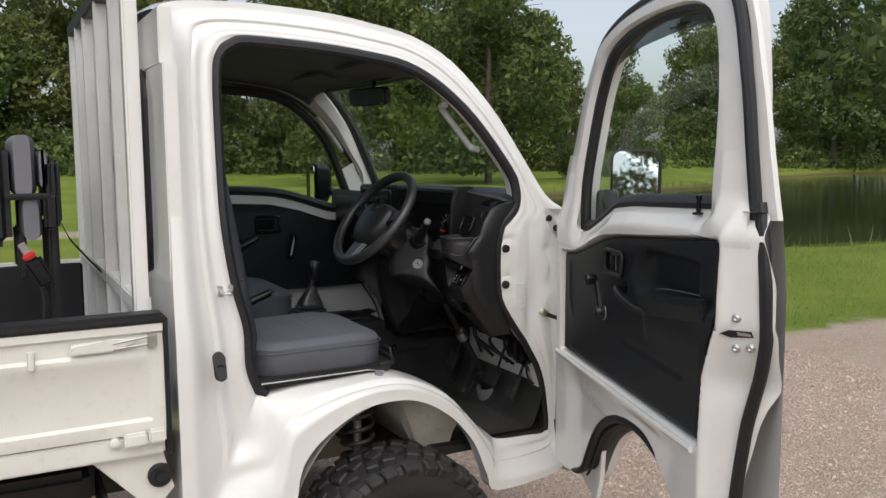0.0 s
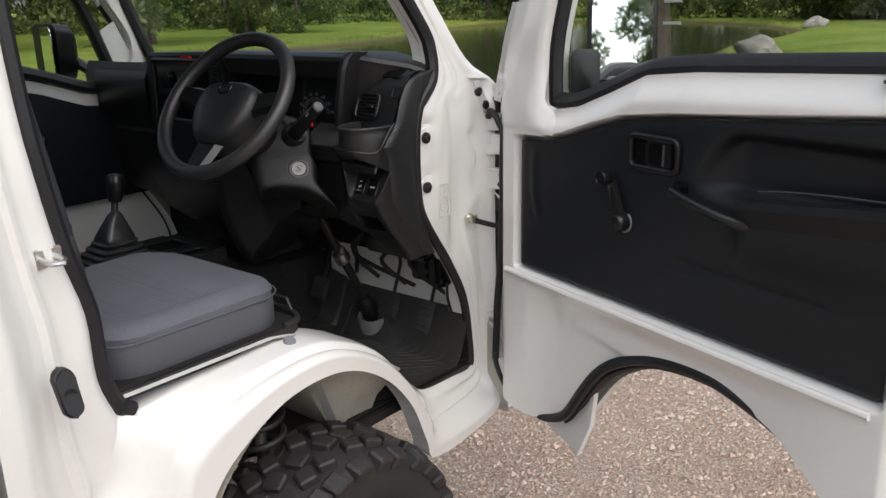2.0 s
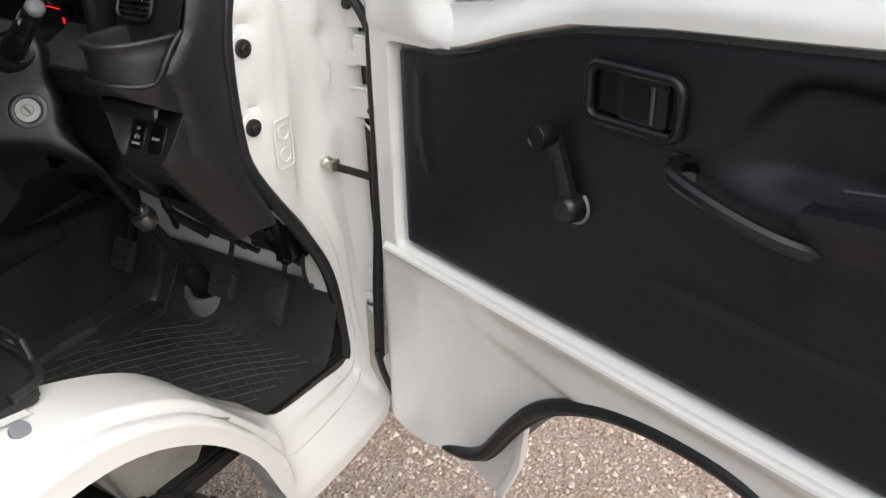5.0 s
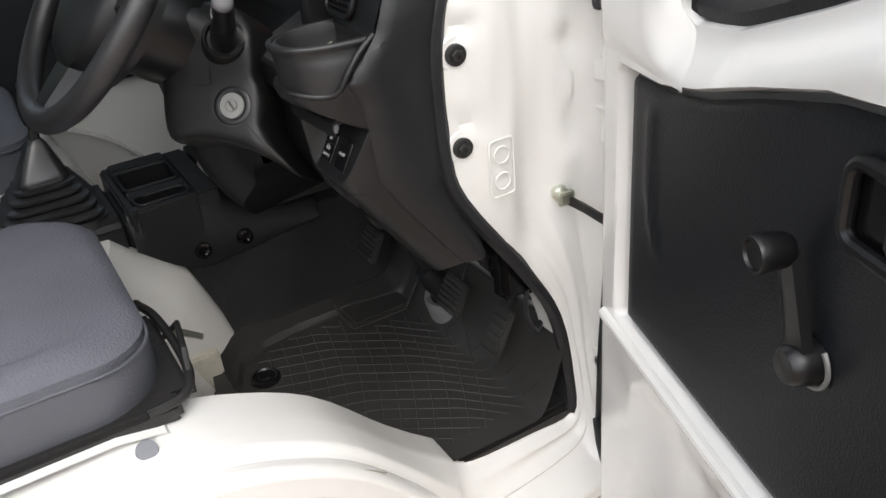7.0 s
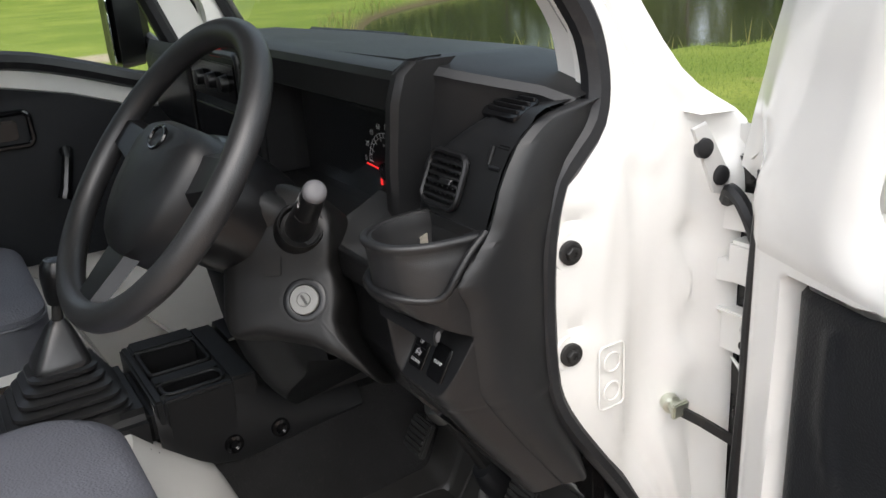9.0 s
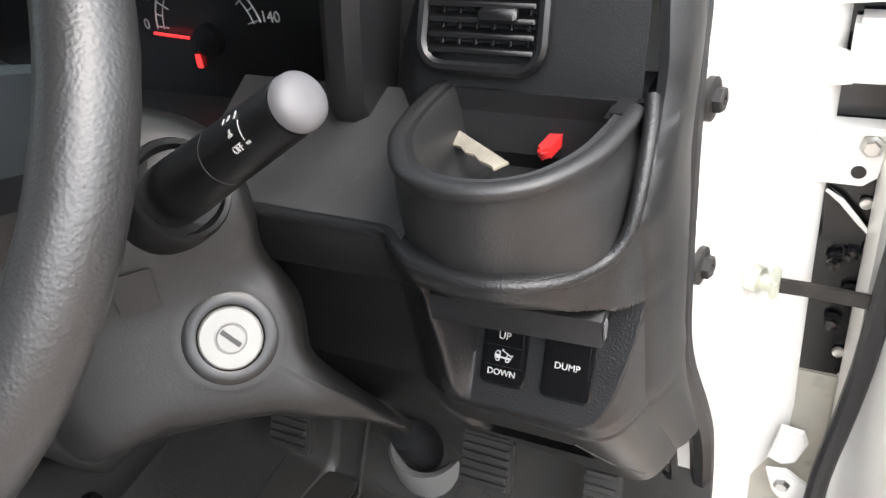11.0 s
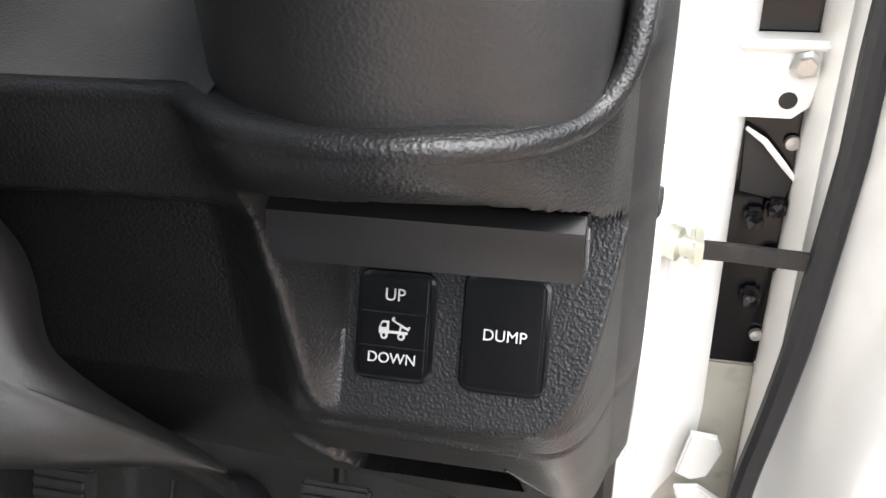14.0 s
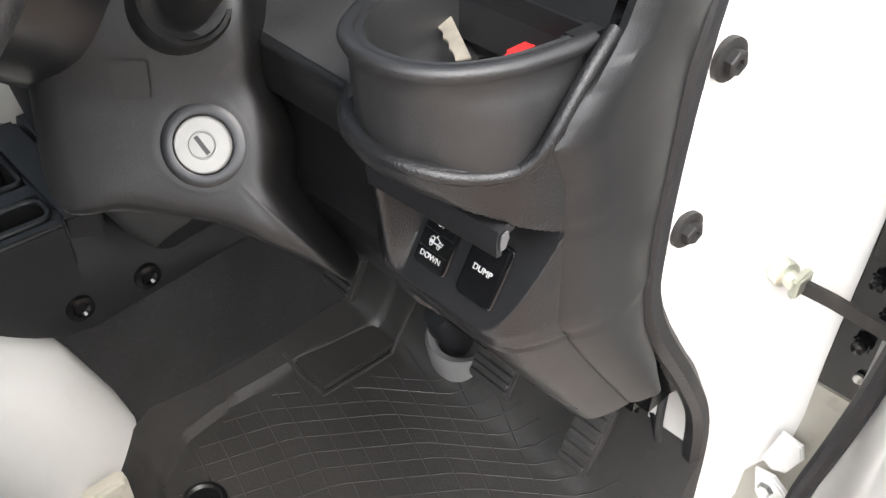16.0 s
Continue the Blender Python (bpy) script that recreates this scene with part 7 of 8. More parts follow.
def mat_ridge(pts, r=0.0016):
    runs, run = [], []
    for x, y in pts:
        rest_zone = x > 0.835 and y > -0.312
        if 0.625 < x < 1.0 and along(MAT_RIGHT, x) + 0.03 < y < along(MAT_IN, x) - 0.012 and not rest_zone:
            run.append((x, y, mat_z(x, y) - 0.0002))
        elif run:
            runs.append(run)
            run = []
    for q in runs + [run]:
        if len(q) > 2:
            part("mat_ridge", tube(q, r, 5), MATRUB, mat_thing)


SWEEP = [(0.60, -0.245), (0.671, -0.264), (0.778, -0.304), (0.887, -0.383), (0.972, -0.479), (1.01, -0.53)]
for n in range(-15, 4):
    mat_ridge([(x, along(SWEEP, x) + n * 0.0285) for x in np.linspace(0.61, 1.0, 30)], 0.0011 if n % 2 else 0.0013)
for m in range(13):
    mat_ridge([(0.64 + m * 0.029 + 0.35 * (y + 0.25) - 0.5 * (y + 0.45) ** 2 + 0.07, y) for y in np.linspace(-0.69, -0.25, 40)], 0.0013)
part("mat_fastener", lathe((0.656, -0.342, 0.553), (0, 0, 1), [(0, 0.026), (0.006, 0.0255), (0.008, 0.021), (0.005, 0.018), (0.005, 0.012), (0.009, 0.010), (0.009, 0)], 26), SATIN, mat_thing, "round black mat fastener")

key_blade = [(0, 0), (0.004, 0.002), (0.008, 0.001), (0.012, 0.0026), (0.016, 0.0012), (0.020, 0.003), (0.024, 0.0016), (0.028, 0.0028), (0.032, 0.002), (0.034, 0.008), (0.0, 0.0082), (-0.003, 0.004)]
K_U, K_N = Vector((-0.022, -0.039, -0.004)).normalized(), Vector((-0.45, -0.25, 0.85)).normalized()
K_V = K_N.cross(K_U).normalized()
K_N = K_U.cross(K_V)
KEY = Matrix(((K_U.x, K_V.x, K_N.x, 0.762), (K_U.y, K_V.y, K_N.y, -0.592), (K_U.z, K_V.z, K_N.z, 1.1585), (0, 0, 0, 1)))
key = part("key", plate(key_blade, lambda a, b, h: KEY @ Vector((a * 1.35, b * 1.25 - 0.005, h)), 0.002, 0.0004), BRASS, None, smooth=False)
tagged(key, "worn brass-coloured door key lying in the cup tray", "key")
bow_key = part("key_fob", plate(round_rect(0.0, -0.0032, 0.03, 0.0032, 0.003), lambda a, b, h: Matrix.Translation((0.756, -0.646, 1.153)) @ pose(0, 0, 0, 0, -12, -15) @ Vector((a, b, h)), 0.006, 0.0015), RED, None)
tagged(bow_key, "red plastic key tag lying in the cup tray", "key tag")

# folded bench seat with belts on the load bed
bench = thing("bench_seat", "folded grey vinyl bench seat with lap belts on the load bed", "seat", at=(-0.455, -0.08, 0.787))


def bench_part(name, lo, hi, b, m, label="", tilt=0, at=(0, 0, 0)):
    return part(name, moved(rbox(lo, hi, b, 3), pose(*at, 0, tilt, 0)), m, bench, label)


def bench_cushion(name, x0, x1, z0, z1, y0, y1, crown, label):
    """An upright padded board: rounded corners and a swollen face."""
    rings = []
    for s in np.linspace(0, 1, 9):
        y = lerp(y0, y1, s)
        e = 1 - 0.35 * abs(2 * s - 1) ** 6
        rings.append([(lerp(x0, x1, 0.5) + (a - lerp(x0, x1, 0.5)) * e + crown * math.sin(s * math.pi) * (1 if a > lerp(x0, x1, 0.5) else 0), y, z) for a, z in round_rect(x0, z0, x1, z1, 0.022, 5)])
    return part(name, loft(rings, closed=True, caps=True), CUSHION, bench, label, sharp=60)


bench_cushion("backrest", -0.028, 0.036, 0.535, 0.705, -0.225, 0.24, 0.008, "grey vinyl backrest")
bench_cushion("second_cushion", 0.040, 0.072, 0.555, 0.665, -0.20, 0.24, 0.006, "grey vinyl cushion")
bench_cushion("lower_flap", -0.012, 0.048, 0.415, 0.530, -0.225, 0.22, 0.004, "grey vinyl lower flap")
bench_part("backrest_shell", (-0.105, -0.235, 0.40), (-0.030, 0.24, 0.69), 0.025, RUBBER, "black backrest shell")
bench_part("clamp_bar", (-0.045, -0.240, 0.528), (0.070, -0.222, 0.545), 0.004, SATIN)
bench_part("clamp_plate", (0.050, -0.238, 0.44), (0.090, -0.205, 0.545), 0.010, SATIN)
bench_part("rear_pad", (0.060, -0.215, 0.45), (0.098, 0.20, 0.64), 0.015, RUBBER)
bench_part("seat_pan", (-0.16, -0.24, 0.045), (0.06, 0.24, 0.09), 0.012, SATIN)
for y in (-0.17, 0.17):
    bench_part("bracket", (0.062, y - 0.018, 0.0), (0.088, y + 0.018, 0.45), 0.006, DARKSTEEL)
    bench_part("strut", (-0.02, y - 0.012, 0.30), (0.005, y + 0.012, 0.43), 0.006, DARKSTEEL)
part("belt", loft([[(x, y - 0.021, z), (x, y + 0.021, z + 0.004), (x + 0.002, y + 0.021, z + 0.007), (x + 0.002, y - 0.021, z + 0.003)] for x, y, z in ((0.094, -0.16, 0.455), (0.12, -0.11, 0.40), (0.17, -0.03, 0.335), (0.22, 0.06, 0.275))], closed=True, caps=True), STRAP, bench, "black webbing belt")
buckle = part("buckle", moved(rbox((-0.024, -0.016, -0.06), (0.024, 0.016, 0.03), 0.010, 3), pose(0.022, -0.262, 0.345, 0, -28, 0)), SATIN, bench)
part("buckle_button", moved(rbox((-0.017, -0.0165, 0.026), (0.017, 0.0145, 0.044), 0.005), pose(0.022, -0.262, 0.345, 0, -28, 0)), RED, buckle, "red release button")
part("buckle_tongue", moved(rbox((-0.010, -0.003, 0.04), (0.010, 0.003, 0.075), 0.002), pose(0.022, -0.262, 0.345, 0, -28, 0)), STEEL, buckle, "bright steel tongue")
part("belt_stalk", tube(catmull([(0.035, -0.262, 0.29), (0.04, -0.262, 0.22), (0.02, -0.25, 0.12), (0.0, -0.23, 0.05)], 4), 0.012, 8, flat=0.5), STRAP, bench)
part("base_rail", tube([(-0.20, -0.26, 0.012), (0.07, -0.26, 0.012)], 0.008, 8), STEEL, bench)
part("floor_bolt", lathe((0.075, -0.27, 0.0), (0, 0, 1), [(0, 0.028), (0.012, 0.024), (0.014, 0.014), (0.035, 0.012), (0.036, 0)], 14), DARKSTEEL, bench)

# ---- outdoors ----
def ground_mat():
    m, n, l, p = node_mat("ground_gravel_and_grass")
    geo = n.new("ShaderNodeNewGeometry")
    sep = n.new("ShaderNodeSeparateXYZ")
    l.new(geo.outputs["Position"], sep.inputs[0])

    def math_node(op, a, b=None):
        k = n.new("ShaderNodeMath")
        k.operation = op
        for i, v in enumerate((a, b)):
            if v is None:
                continue
            if isinstance(v, (int, float)):
                k.inputs[i].default_value = v
            else:
                l.new(v, k.inputs[i])
        return k.outputs[0]

    def noise_node(scale, detail=6, rough=0.6):
        t = n.new("ShaderNodeTexNoise")
        t.inputs["Scale"].default_value, t.inputs["Detail"].default_value, t.inputs["Roughness"].default_value = scale, detail, rough
        l.new(geo.outputs["Position"], t.inputs["Vector"])
        return t.outputs["Fac"]

    def smooth(v, lo, hi):
        k = n.new("ShaderNodeMapRange")
        k.interpolation_type = "SMOOTHSTEP"
        k.inputs["From Min"].default_value, k.inputs["From Max"].default_value = lo, hi
        l.new(v, k.inputs[0])
        return k.outputs[0]

    def mix(fac, a, b):
        k = n.new("ShaderNodeMix")
        k.data_type = "RGBA"
        l.new(fac, k.inputs[0])
        for i, c in ((6, a), (7, b)):
            if isinstance(c, tuple):
                k.inputs[i].default_value = (*c, 1)
            else:
                l.new(c, k.inputs[i])
        return k.outputs[2]

    # drive: everything on the driver's side of a ragged verge
    edge = math_node("ADD", sep.outputs[1], math_node("MULTIPLY", math_node("SUBTRACT", noise_node(1.3), 0.5), 1.1))
    grass_f = smooth(edge, 1.45, 1.75)
    verge = math_node("ABSOLUTE", math_node("SUBTRACT", edge, 13.6))
    path = math_node("MULTIPLY", math_node("SUBTRACT", 1.0, smooth(verge, 0.35, 0.9)), math_node("SUBTRACT", 1.0, smooth(sep.outputs[0], 5.0, 8.0)))
    grass_f = math_node("MULTIPLY", grass_f, math_node("SUBTRACT", 1.0, math_node("MULTIPLY", path, 0.75)))
    stones = n.new("ShaderNodeTexVoronoi")
    stones.inputs["Scale"].default_value = 95
    l.new(geo.outputs["Position"], stones.inputs["Vector"])
    gravel = mix(smooth(noise_node(2.2, 8), 0.35, 0.65), (0.47, 0.335, 0.255), (0.54, 0.425, 0.34))
    gravel = mix(smooth(stones.outputs["Color"], 0.15, 0.9), gravel, (0.62, 0.53, 0.45))
    gravel = mix(smooth(noise_node(160, 3), 0.5, 0.62), gravel, (0.33, 0.23, 0.175))
    grass = mix(smooth(noise_node(0.35, 5), 0.35, 0.7), (0.17, 0.235, 0.035), (0.28, 0.33, 0.06))
    grass = mix(smooth(noise_node(38, 6, 0.75), 0.45, 0.7), grass, (0.095, 0.14, 0.022))
    grass = mix(smooth(noise_node(1.6, 6), 0.6, 0.8), grass, (0.29, 0.27, 0.08))
    col = mix(grass_f, gravel, grass)
    bank = smooth(sep.outputs[2], -0.07, -0.22)
    bank_n = n.new("ShaderNodeMapRange")
    bank_n.inputs["From Min"].default_value, bank_n.inputs["From Max"].default_value = -0.06, -0.2
    l.new(sep.outputs[2], bank_n.inputs[0])
    col = mix(bank_n.outputs[0], col, (0.13, 0.10, 0.05))
    l.new(col, p.inputs["Base Color"])
    p.inputs["Roughness"].default_value = 0.9
    p.inputs["Specular IOR Level"].default_value = 0.2
    hgt = math_node("ADD", math_node("MULTIPLY", stones.outputs["Distance"], 0.6), noise_node(45, 8, 0.75))
    bp = n.new("ShaderNodeBump")
    bp.inputs["Strength"].default_value, bp.inputs["Distance"].default_value = 1.0, 0.02
    l.new(hgt, bp.inputs["Height"])
    l.new(bp.outputs[0], p.inputs["Normal"])
    return m


POND = [np.array(q) for q in catmull([(7.5, 9.5), (10.0, 6.3), (13.5, 5.6), (18.0, 5.6), (21.0, 5.9), (27, 8.5), (36, 9.5), (46, 12), (58, 20), (66, 31), (60, 40), (48, 37), (36, 30), (27, 26.0), (19, 24.5), (12, 20), (7.8, 14)], 4, closed=True)]
POND_A = np.array(POND)


def pond_depth(x, y):
    """Signed distance to the shore: positive inside the pond."""
    a, b = POND_A, np.roll(POND_A, -1, 0)
    d = b - a
    t = np.clip(((x - a[:, 0]) * d[:, 0] + (y - a[:, 1]) * d[:, 1]) / (d ** 2).sum(1), 0, 1)
    dist = np.hypot(a[:, 0] + t * d[:, 0] - x, a[:, 1] + t * d[:, 1] - y).min()
    cross = ((a[:, 1] > y) != (b[:, 1] > y)) & (x < (b[:, 0] - a[:, 0]) * (y - a[:, 1]) / np.where(np.abs(b[:, 1] - a[:, 1]) < 1e-9, 1e-9, b[:, 1] - a[:, 1]) + a[:, 0])
    return dist if cross.sum() % 2 else -dist


def ground_z(x, y):
    d = pond_depth(x, y) if 4 < x < 72 and 2 < y < 46 else -5
    z = -0.75 * ramp(d, -0.5, 1.6)
    r = math.hypot(x, y)
    z += 0.03 * noise.noise(Vector((x * 0.25, y * 0.25, 0))) * ramp(r, 3, 10) + 1.2 * ramp(y, 30, 75) + 0.9 * ramp(-y, 60, 120)
    z += 0.35 * math.exp(-(((x - 22) / 9) ** 2 + ((y - 3.0) / 2.2) ** 2)) * ramp(y, 1.6, 3)
    return z


def spaced(lo, hi, fine0, fine1, fine, grow):
    out = [fine0]
    while out[-1] < fine1:
        out.append(out[-1] + fine)
    s = fine
    while out[-1] < hi:
        s *= grow
        out.append(out[-1] + s)
    s = fine
    while out[0] > lo:
        s *= grow
        out.insert(0, out[0] - s)
    return out


gx, gy = spaced(-1200, 1200, -2, 70, 0.7, 1.35), spaced(-1200, 1200, -2, 45, 0.6, 1.35)
ground = part("ground", loft([[(x, y, ground_z(x, y)) for y in gy] for x in gx]), ground_mat(), sharp=80)
tagged(ground, "pinkish gravel drive beside a mown green lawn", "ground", kind="structure")


def water_mat():
    m, n, l, p = node_mat("pond_water")
    p.inputs["Base Color"].default_value = (0.035, 0.04, 0.018, 1)
    p.inputs["Roughness"].default_value = 0.06
    p.inputs["IOR"].default_value = 1.33
    v = coords(n, l, (0.6, 1.6, 1))
    t = n.new("ShaderNodeTexNoise")
    t.inputs["Scale"].default_value, t.inputs["Detail"].default_value = 2.2, 5
    l.new(v, t.inputs["Vector"])
    b = n.new("ShaderNodeBump")
    b.inputs["Strength"].default_value, b.inputs["Distance"].default_value = 0.25, 0.03
    l.new(t.outputs["Fac"], b.inputs["Height"])
    l.new(b.outputs[0], p.inputs["Normal"])
    return m


bm = bmesh.new()
cx, cy = POND_A.mean(0)
bm.faces.new([bm.verts.new((cx + (q[0] - cx) * 1.03, cy + (q[1] - cy) * 1.03, -0.24)) for q in POND])
tagged(part("water", bm, water_mat(), smooth=False), "still brown-green pond water reflecting trees", "pond", kind="structure")

# ---- trees ----
def leaf_mat(name, dark, light):
    m, n, l, p = node_mat(name)
    geo = n.new("ShaderNodeNewGeometry")
    info = n.new("ShaderNodeObjectInfo")
    r = n.new("ShaderNodeMix")
    r.data_type = "RGBA"
    l.new(geo.outputs["Random Per Island"], r.inputs[0])
    r.inputs[6].default_value, r.inputs[7].default_value = (*dark, 1), (*light, 1)
    hs = n.new("ShaderNodeHueSaturation")
    k = n.new("ShaderNodeMapRange")
    k.inputs["To Min"].default_value, k.inputs["To Max"].default_value = 0.472, 0.522
    l.new(info.outputs["Random"], k.inputs[0])
    l.new(k.outputs[0], hs.inputs["Hue"])
    l.new(r.outputs[2], hs.inputs["Color"])
    l.new(hs.outputs[0], p.inputs["Base Color"])
    p.inputs["Roughness"].default_value = 0.6
    tl = n.new("ShaderNodeBsdfTranslucent")
    l.new(hs.outputs[0], tl.inputs[0])
    mx = n.new("ShaderNodeMixShader")
    mx.inputs[0].default_value = 0.35
    l.new(p.outputs[0], mx.inputs[1])
    l.new(tl.outputs[0], mx.inputs[2])
    l.new(mx.outputs[0], n["Material Output"].inputs[0])
    return m


LEAF = leaf_mat("tree_leaves", (0.05, 0.085, 0.018), (0.19, 0.225, 0.06))
BARK = surface("tree_bark", (0.12, 0.095, 0.075), 0.9, vary=0.4, vary_scale=2, spots=0.4, spot_color=(0.25, 0.23, 0.2), grain=0.02, grain_scale=14)


def leaf_cloud(name, lobes, count, size, seed):
    """Many small bent leaf sprays scattered through lobes (centre, radii)."""
    rng = np.random.default_rng(seed)
    vol = np.array([r[0] * r[1] * r[2] for _, r in lobes])
    pick = rng.choice(len(lobes), count, p=vol / vol.sum())
    d = rng.normal(size=(count, 3))
    d /= np.linalg.norm(d, axis=1)[:, None]
    rad = rng.uniform(0.35, 1.0, count) ** 0.5
    c = np.array([lobes[i][0] for i in pick]) + d * rad[:, None] * np.array([lobes[i][1] for i in pick]) * rng.uniform(0.8, 1.15, (count, 1))
    u = rng.normal(size=(count, 3))
    u /= np.linalg.norm(u, axis=1)[:, None]
    w = np.cross(u, rng.normal(size=(count, 3)))
    w /= np.linalg.norm(w, axis=1)[:, None]
    s = rng.uniform(0.5, 1.4, count)[:, None] * size
    sag = np.array([0, 0, -0.25]) * s
    verts = np.stack([c - u * s, c - w * s * 0.45 + sag, c + u * s, c + w * s * 0.45 + sag], 1).reshape(-1, 3)
    faces = np.arange(count * 4).reshape(-1, 4)
    me = bpy.data.meshes.new(name)
    me.from_pydata(verts.tolist(), [], faces.tolist())
    me.materials.append(LEAF)
    return me


def tree(height, spread, seed, leaves, size):
    rng = random.Random(seed)
    t = thing("tree", "tall leafy deciduous tree by the pond", "tree", "trees round the pond")
    trunk = catmull([(0, 0, -0.3), (rng.uniform(-0.2, 0.2), rng.uniform(-0.2, 0.2), height * 0.3), (rng.uniform(-0.5, 0.5), rng.uniform(-0.5, 0.5), height * 0.65), (rng.uniform(-0.6, 0.6), rng.uniform(-0.6, 0.6), height * 0.95)], 4)
    r0 = height * 0.017
    bms = [tube(trunk, [lerp(r0, 0.03, i / (len(trunk) - 1)) for i in range(len(trunk))], 8)]
    lobes = []
    for k in range(11):
        f = lerp(0.16, 0.93, (k + rng.random() * 0.7) / 11)
        p = Vector(map(float, trunk[int(f * (len(trunk) - 1))]))
        a = k * 2.4 + rng.random()
        reach = spread * (1 - abs(f - 0.45) * 0.95) * rng.uniform(0.55, 1.0)
        end = p + Vector((math.cos(a) * reach, math.sin(a) * reach, reach * rng.uniform(0.1, 0.5)))
        mid = (p + end) / 2 + Vector((0, 0, reach * 0.1))
        bms.append(tube([p, mid, end], [r0 * 0.4 * (1.1 - f), r0 * 0.25 * (1.1 - f), 0.02], 5))
        rr = spread * rng.uniform(0.34, 0.52)
        lobes.append((tuple(lerp(0.75, 1.0, rng.random()) * q for q in end), (rr, rr, rr * rng.uniform(0.6, 0.95))))
    lobes.append((tuple(trunk[-1]), (spread * 0.35, spread * 0.35, spread * 0.4)))
    part("trunk", joined(*bms), BARK, t)
    crown_ob = new("crown", leaf_cloud("crown", lobes, leaves, size, seed))
    crown_ob.parent = t
    return t


KINDS = [tree(15, 4.6, 3, 10000, 0.21), tree(18, 5.2, 8, 12000, 0.22), tree(12, 4.2, 21, 9000, 0.2), tree(16, 4.0, 34, 9000, 0.21)]
rng = random.Random(5)


def plant_ring():
    """Places for trees: a wood round pond and lawn, thicker to the far side."""
    out = []
    for row, (rad, step) in enumerate(((50, 5.2), (58, 5.0), (67, 5.6))):
        a = -40.0 + row * 2
        while a < 320:
            if a > 115 and row > 0:
                break
            r = rad + rng.uniform(-4, 4)
            # the wood stands farther off beyond the pond's long side
            r *= 1 + 0.55 * math.exp(-((a - 30) / 22) ** 2) if a < 120 else 1
            gap = 1.5 * math.exp(-((a - 50) / 2.6) ** 2) + 1.2 * math.exp(-((a - 66) / 1.6) ** 2) + math.exp(-((a - 86) / 1.2) ** 2)
            if rng.random() > gap:
                out.append((r * math.cos(radians(a)), r * math.sin(radians(a)), rng.randrange(4), rng.uniform(0.78, 1.2), rng.uniform(0, 360)))
            a += step * rng.uniform(0.7, 1.3) * (1.9 if a > 115 else 1)
    return out


for i, (x, y, k, s, turn) in enumerate(plant_ring()):
    if i < len(KINDS):
        continue
    c = copy_thing(KINDS[k], pose(x, y, ground_z(x, y) - 0.1, 0, 0, turn))
    tall = s * rng.uniform(0.9, 1.1)
    bearing = math.degrees(math.atan2(y, x)) % 360
    low = 0.45 if 46.5 < bearing < 52.8 else 1.0
    c.scale = (s * low, s * low, tall * low)
for i, (x, y) in enumerate(((-38, 40), (-48, -20), (-30, -45), (-52, 12))):
    KINDS[i].matrix_basis = pose(x, y, 0, 0, 0, 40 * i)
# nearer dark trees ahead of the truck, past the pond's end
for x, y, k, s in ((27, 33, 1, 0.34), (21, 32, 2, 0.95), (33, 36, 0, 0.5), (14, 33, 3, 0.85), (58, 12, 0, 1.1), (62, 6, 1, 1.1), (70, 17, 1, 1.2)):
    c = copy_thing(KINDS[k], pose(x, y, ground_z(x, y) - 0.1, 0, 0, x * 37))
    c.scale = (s, s, s)

# undergrowth along the wood's edge
lob = []
for a in np.arange(-40, 320, 1.6):
    r = 47 * (1 + 0.55 * math.exp(-((a - 30) / 22) ** 2) if a < 120 else 1) + rng.uniform(-2, 3)
    h = rng.uniform(0.8, 2.2)
    x, y = r * math.cos(radians(a)), r * math.sin(radians(a))
    lob.append(((x, y, ground_z(x, y) + h * 0.6), (rng.uniform(1.2, 2.4), rng.uniform(1.2, 2.4), h)))
tagged(new("undergrowth", leaf_cloud("undergrowth", lob, 60000, 0.2, 77)), "dense green undergrowth at the wood's edge", "shrubs", kind="stuff")
# grass blades on the near lawn and along the bank
def blades(name, spots, seed, lo, hi, wide):
    rng2 = np.random.default_rng(seed)
    p = np.array(spots)
    n = len(p)
    h = rng2.uniform(lo, hi, n)
    a = rng2.uniform(0, math.tau, n)
    t = rng2.normal(0, 0.35, (n, 2)) * h[:, None]
    w = np.stack([np.cos(a), np.sin(a)], 1) * wide
    v = np.zeros((n, 3, 3))
    v[:, 0, :2], v[:, 1, :2], v[:, 2, :2] = p[:, :2] - w, p[:, :2] + w, p[:, :2] + t
    v[:, :2, 2], v[:, 2, 2] = p[:, 2:3] - 0.01, p[:, 2] + h
    me = bpy.data.meshes.new(name)
    me.from_pydata(v.reshape(-1, 3).tolist(), [], np.arange(n * 3).reshape(-1, 3).tolist())
    return me


GRASS = leaf_mat("grass_blades", (0.10, 0.17, 0.02), (0.30, 0.36, 0.08))
r2 = np.random.default_rng(9)
pts = []
for x, y in zip(r2.uniform(2.5, 17, 30000), r2.uniform(1.5, 6.5, 30000)):
    d = pond_depth(x, y)
    if d < 0.1 and y > 1.75 + 0.35 * noise.noise(Vector((x * 1.3, y * 1.3, 3))):
        pts.append((x, y, ground_z(x, y)))
lawn = new("lawn_grass", blades("lawn_grass", pts, 3, 0.02, 0.06, 0.004))
lawn.data.materials.append(GRASS)
tagged(lawn, "short mown green lawn grass beside the drive", "grass", kind="stuff")
bank_pts = []
for q in POND:
    for k in range(110 if q[1] > 12 else 25):
        x, y = q[0] + r2.normal(0, 0.9), q[1] + r2.normal(0, 0.9)
        if -0.6 < pond_depth(x, y) < 0.15:
            bank_pts.append((x, y, ground_z(x, y)))
reeds = new("bank_grass", blades("bank_grass", bank_pts, 4, 0.08, 0.35, 0.012))
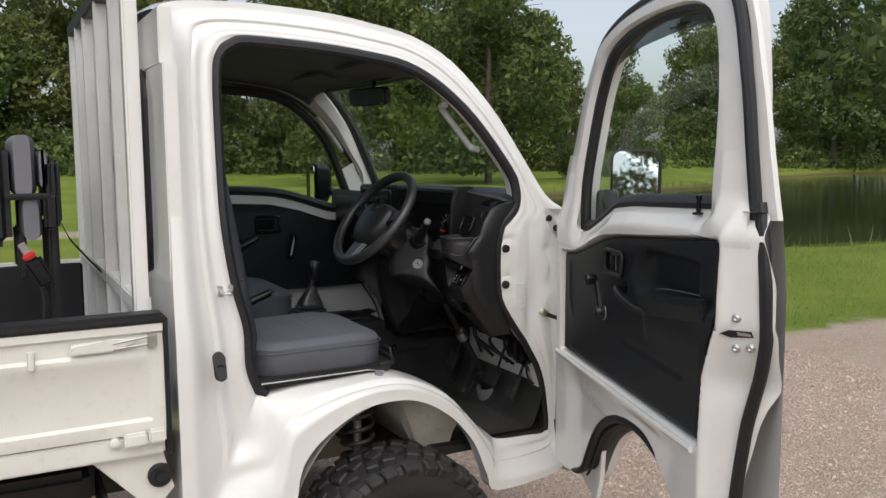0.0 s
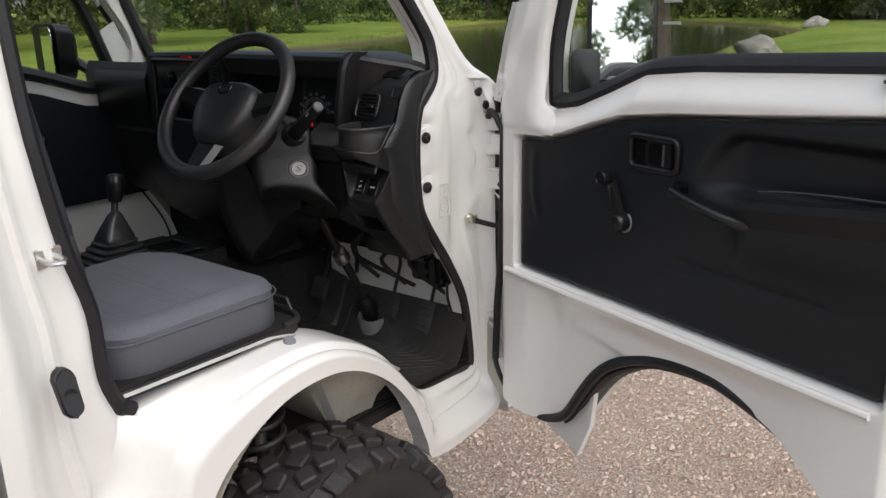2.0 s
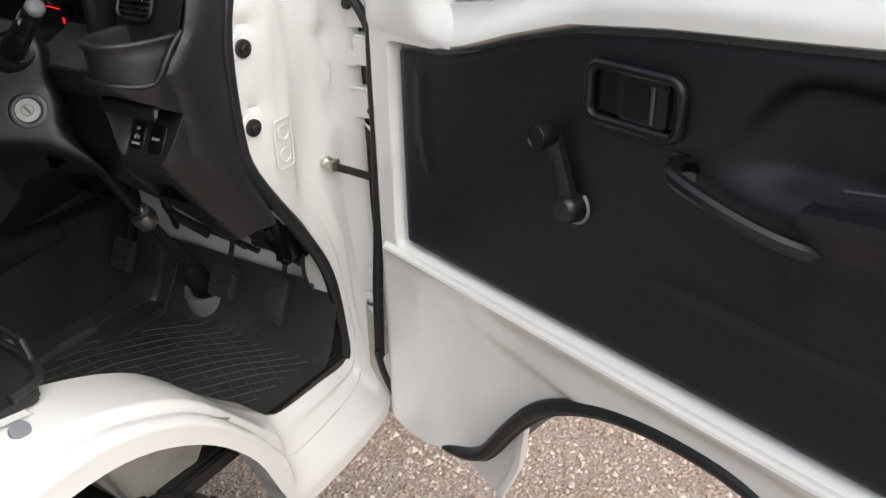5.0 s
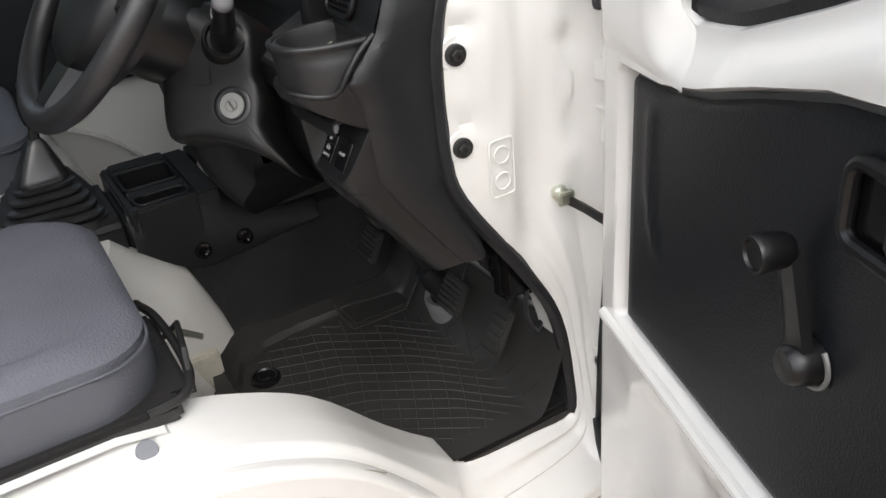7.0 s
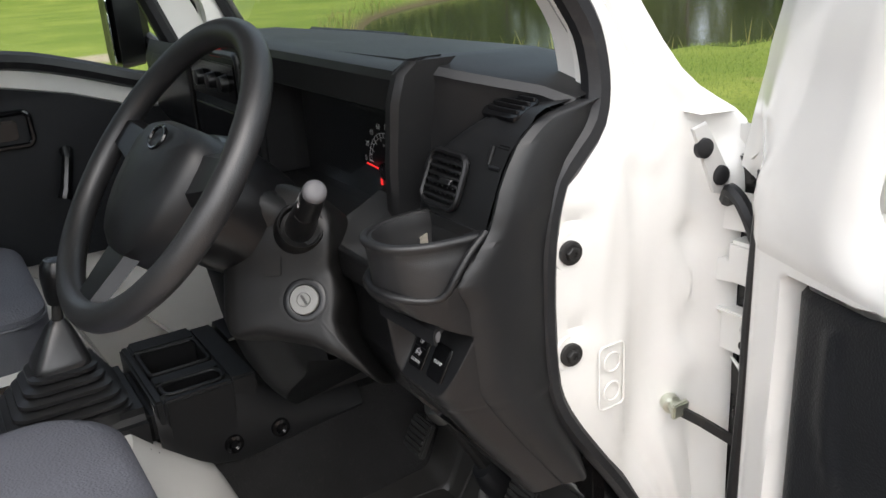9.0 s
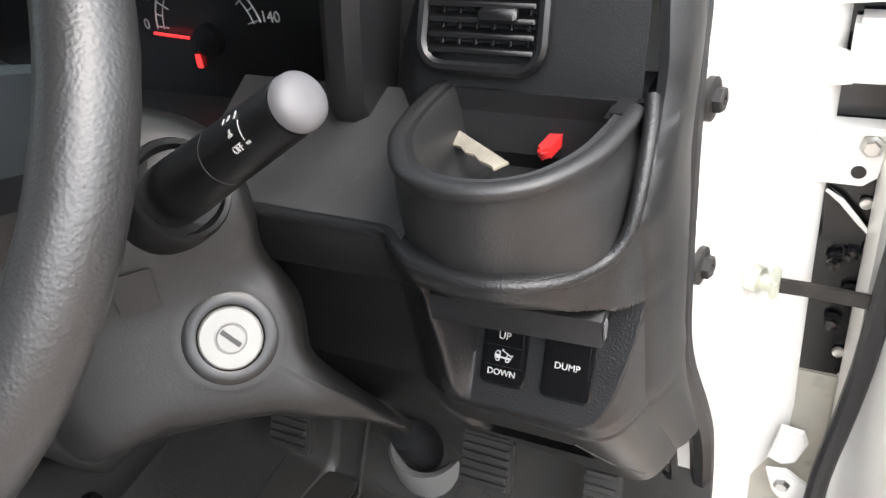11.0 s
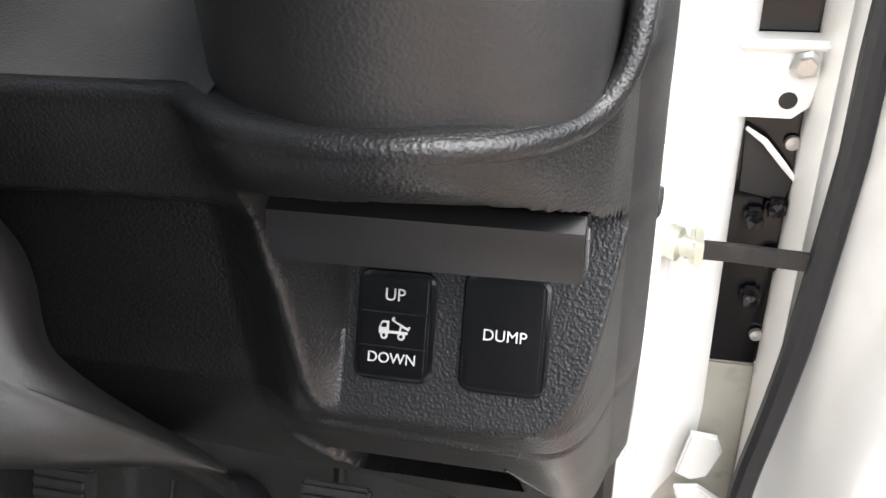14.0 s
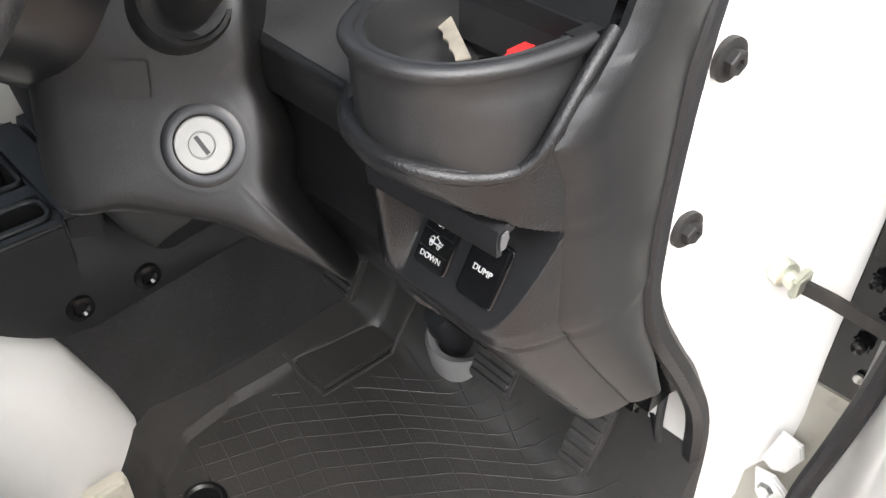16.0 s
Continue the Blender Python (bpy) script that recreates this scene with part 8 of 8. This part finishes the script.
reeds.data.materials.append(leaf_mat("dry_bank_grass", (0.13, 0.15, 0.03), (0.33, 0.29, 0.10)))
tagged(reeds, "tall dry grass along the pond bank", "grass", kind="stuff")

# loose stones on the drive where the camera looks down on it
def pebble_field(name, n, x0, x1, y0, y1, seed):
    g = np.random.default_rng(seed)
    c = np.stack([g.uniform(x0, x1, n), g.uniform(y0, y1, n), np.zeros(n)], 1)
    s = g.uniform(0.003, 0.0085, n) * (1 + 0.9 * (g.random(n) > 0.95))
    base = np.array([(1, 0, 0), (0, 1, 0), (-1, 0, 0), (0, -1, 0), (0.3, 0.2, 0.75), (0, 0, -0.6)])
    tri_ = [(0, 1, 4), (1, 2, 4), (2, 3, 4), (3, 0, 4), (1, 0, 5), (2, 1, 5), (3, 2, 5), (0, 3, 5)]
    a = g.uniform(0, math.tau, n)
    rot = np.stack([np.stack([np.cos(a), -np.sin(a)], 1), np.stack([np.sin(a), np.cos(a)], 1)], 1)
    v = np.repeat(base[None], n, 0) * g.uniform(0.65, 1.25, (n, 6, 3)) * s[:, None, None]
    v[:, :, :2] = np.einsum("nij,nkj->nki", rot, v[:, :, :2])
    v += c[:, None, :]
    v[:, :, 2] += s[:, None] * 0.25
    f = np.arange(n)[:, None, None] * 6 + np.array(tri_)[None]
    me = bpy.data.meshes.new(name)
    me.from_pydata(v.reshape(-1, 3).tolist(), [], f.reshape(-1, 3).tolist())
    return me


def stone_mat():
    m, n, l, p = node_mat("gravel_stones")
    geo = n.new("ShaderNodeNewGeometry")
    r = n.new("ShaderNodeValToRGB")
    e = r.color_ramp.elements
    e[0].color, e[1].color = (0.33, 0.24, 0.19, 1), (0.64, 0.55, 0.47, 1)
    k = e.new(0.45)
    k.color = (0.54, 0.405, 0.325, 1)
    l.new(geo.outputs["Random Per Island"], r.inputs[0])
    l.new(r.outputs[0], p.inputs["Base Color"])
    p.inputs["Roughness"].default_value = 0.85
    return m


stones = new("gravel", pebble_field("gravel", 60000, 0.1, 4.6, -2.8, 1.3, 12))
stones.data.materials.append(stone_mat())
tagged(stones, "loose pinkish gravel stones on the drive", "gravel", kind="stuff")

# ---- trunk by the pond with climbing rungs, boulders ----
near_tree = tree(14, 4.2, 55, 9000, 0.17)
near_tree.matrix_basis = pose(19.0, 7.0, -0.2)
tagged(near_tree, "thick dark tree trunk with white rungs beside the pond", "tree")
for i in range(5):
    part("rung", moved(rbox((-0.04, -0.22, -0.035), (0.0, 0.22, 0.035), 0.008), pose(-0.25, -0.3, 1.1 + i * 0.5, 0, 0, 0)), INK, near_tree, "short white board rung")


def boulder(x, y, s, seed):
    bm = bmesh.new()
    bmesh.ops.create_icosphere(bm, subdivisions=3, radius=1)
    for v in bm.verts:
        n_ = noise.noise(v.co * 1.3 + Vector((seed, 0, 0))) * 0.35 + noise.noise(v.co * 4 + Vector((seed, 5, 0))) * 0.08
        v.co = Vector((v.co.x * 1.5, v.co.y, v.co.z * 0.75)) * (1 + n_) * s
    ob = part("boulder", bm, surface("boulder_stone", (0.30, 0.28, 0.25), 0.9, vary=0.3, vary_scale=3, spots=0.4, spot_color=(0.15, 0.15, 0.1), grain=0.02, grain_scale=25) if not boulder_mats else boulder_mats[0])
    boulder_mats.append(ob.data.materials[0])
    ob.location = (x, y, ground_z(x, y) + s * 0.25)
    ob.rotation_euler = (0, 0, seed)
    return tagged(ob, "weathered grey boulder on the pond bank", "boulder", "boulders on the bank")


boulder_mats = []
boulder(19.6, 4.9, 0.42, 1)
boulder(14.6, 4.8, 0.22, 2)
boulder(44, 10.5, 0.5, 3)
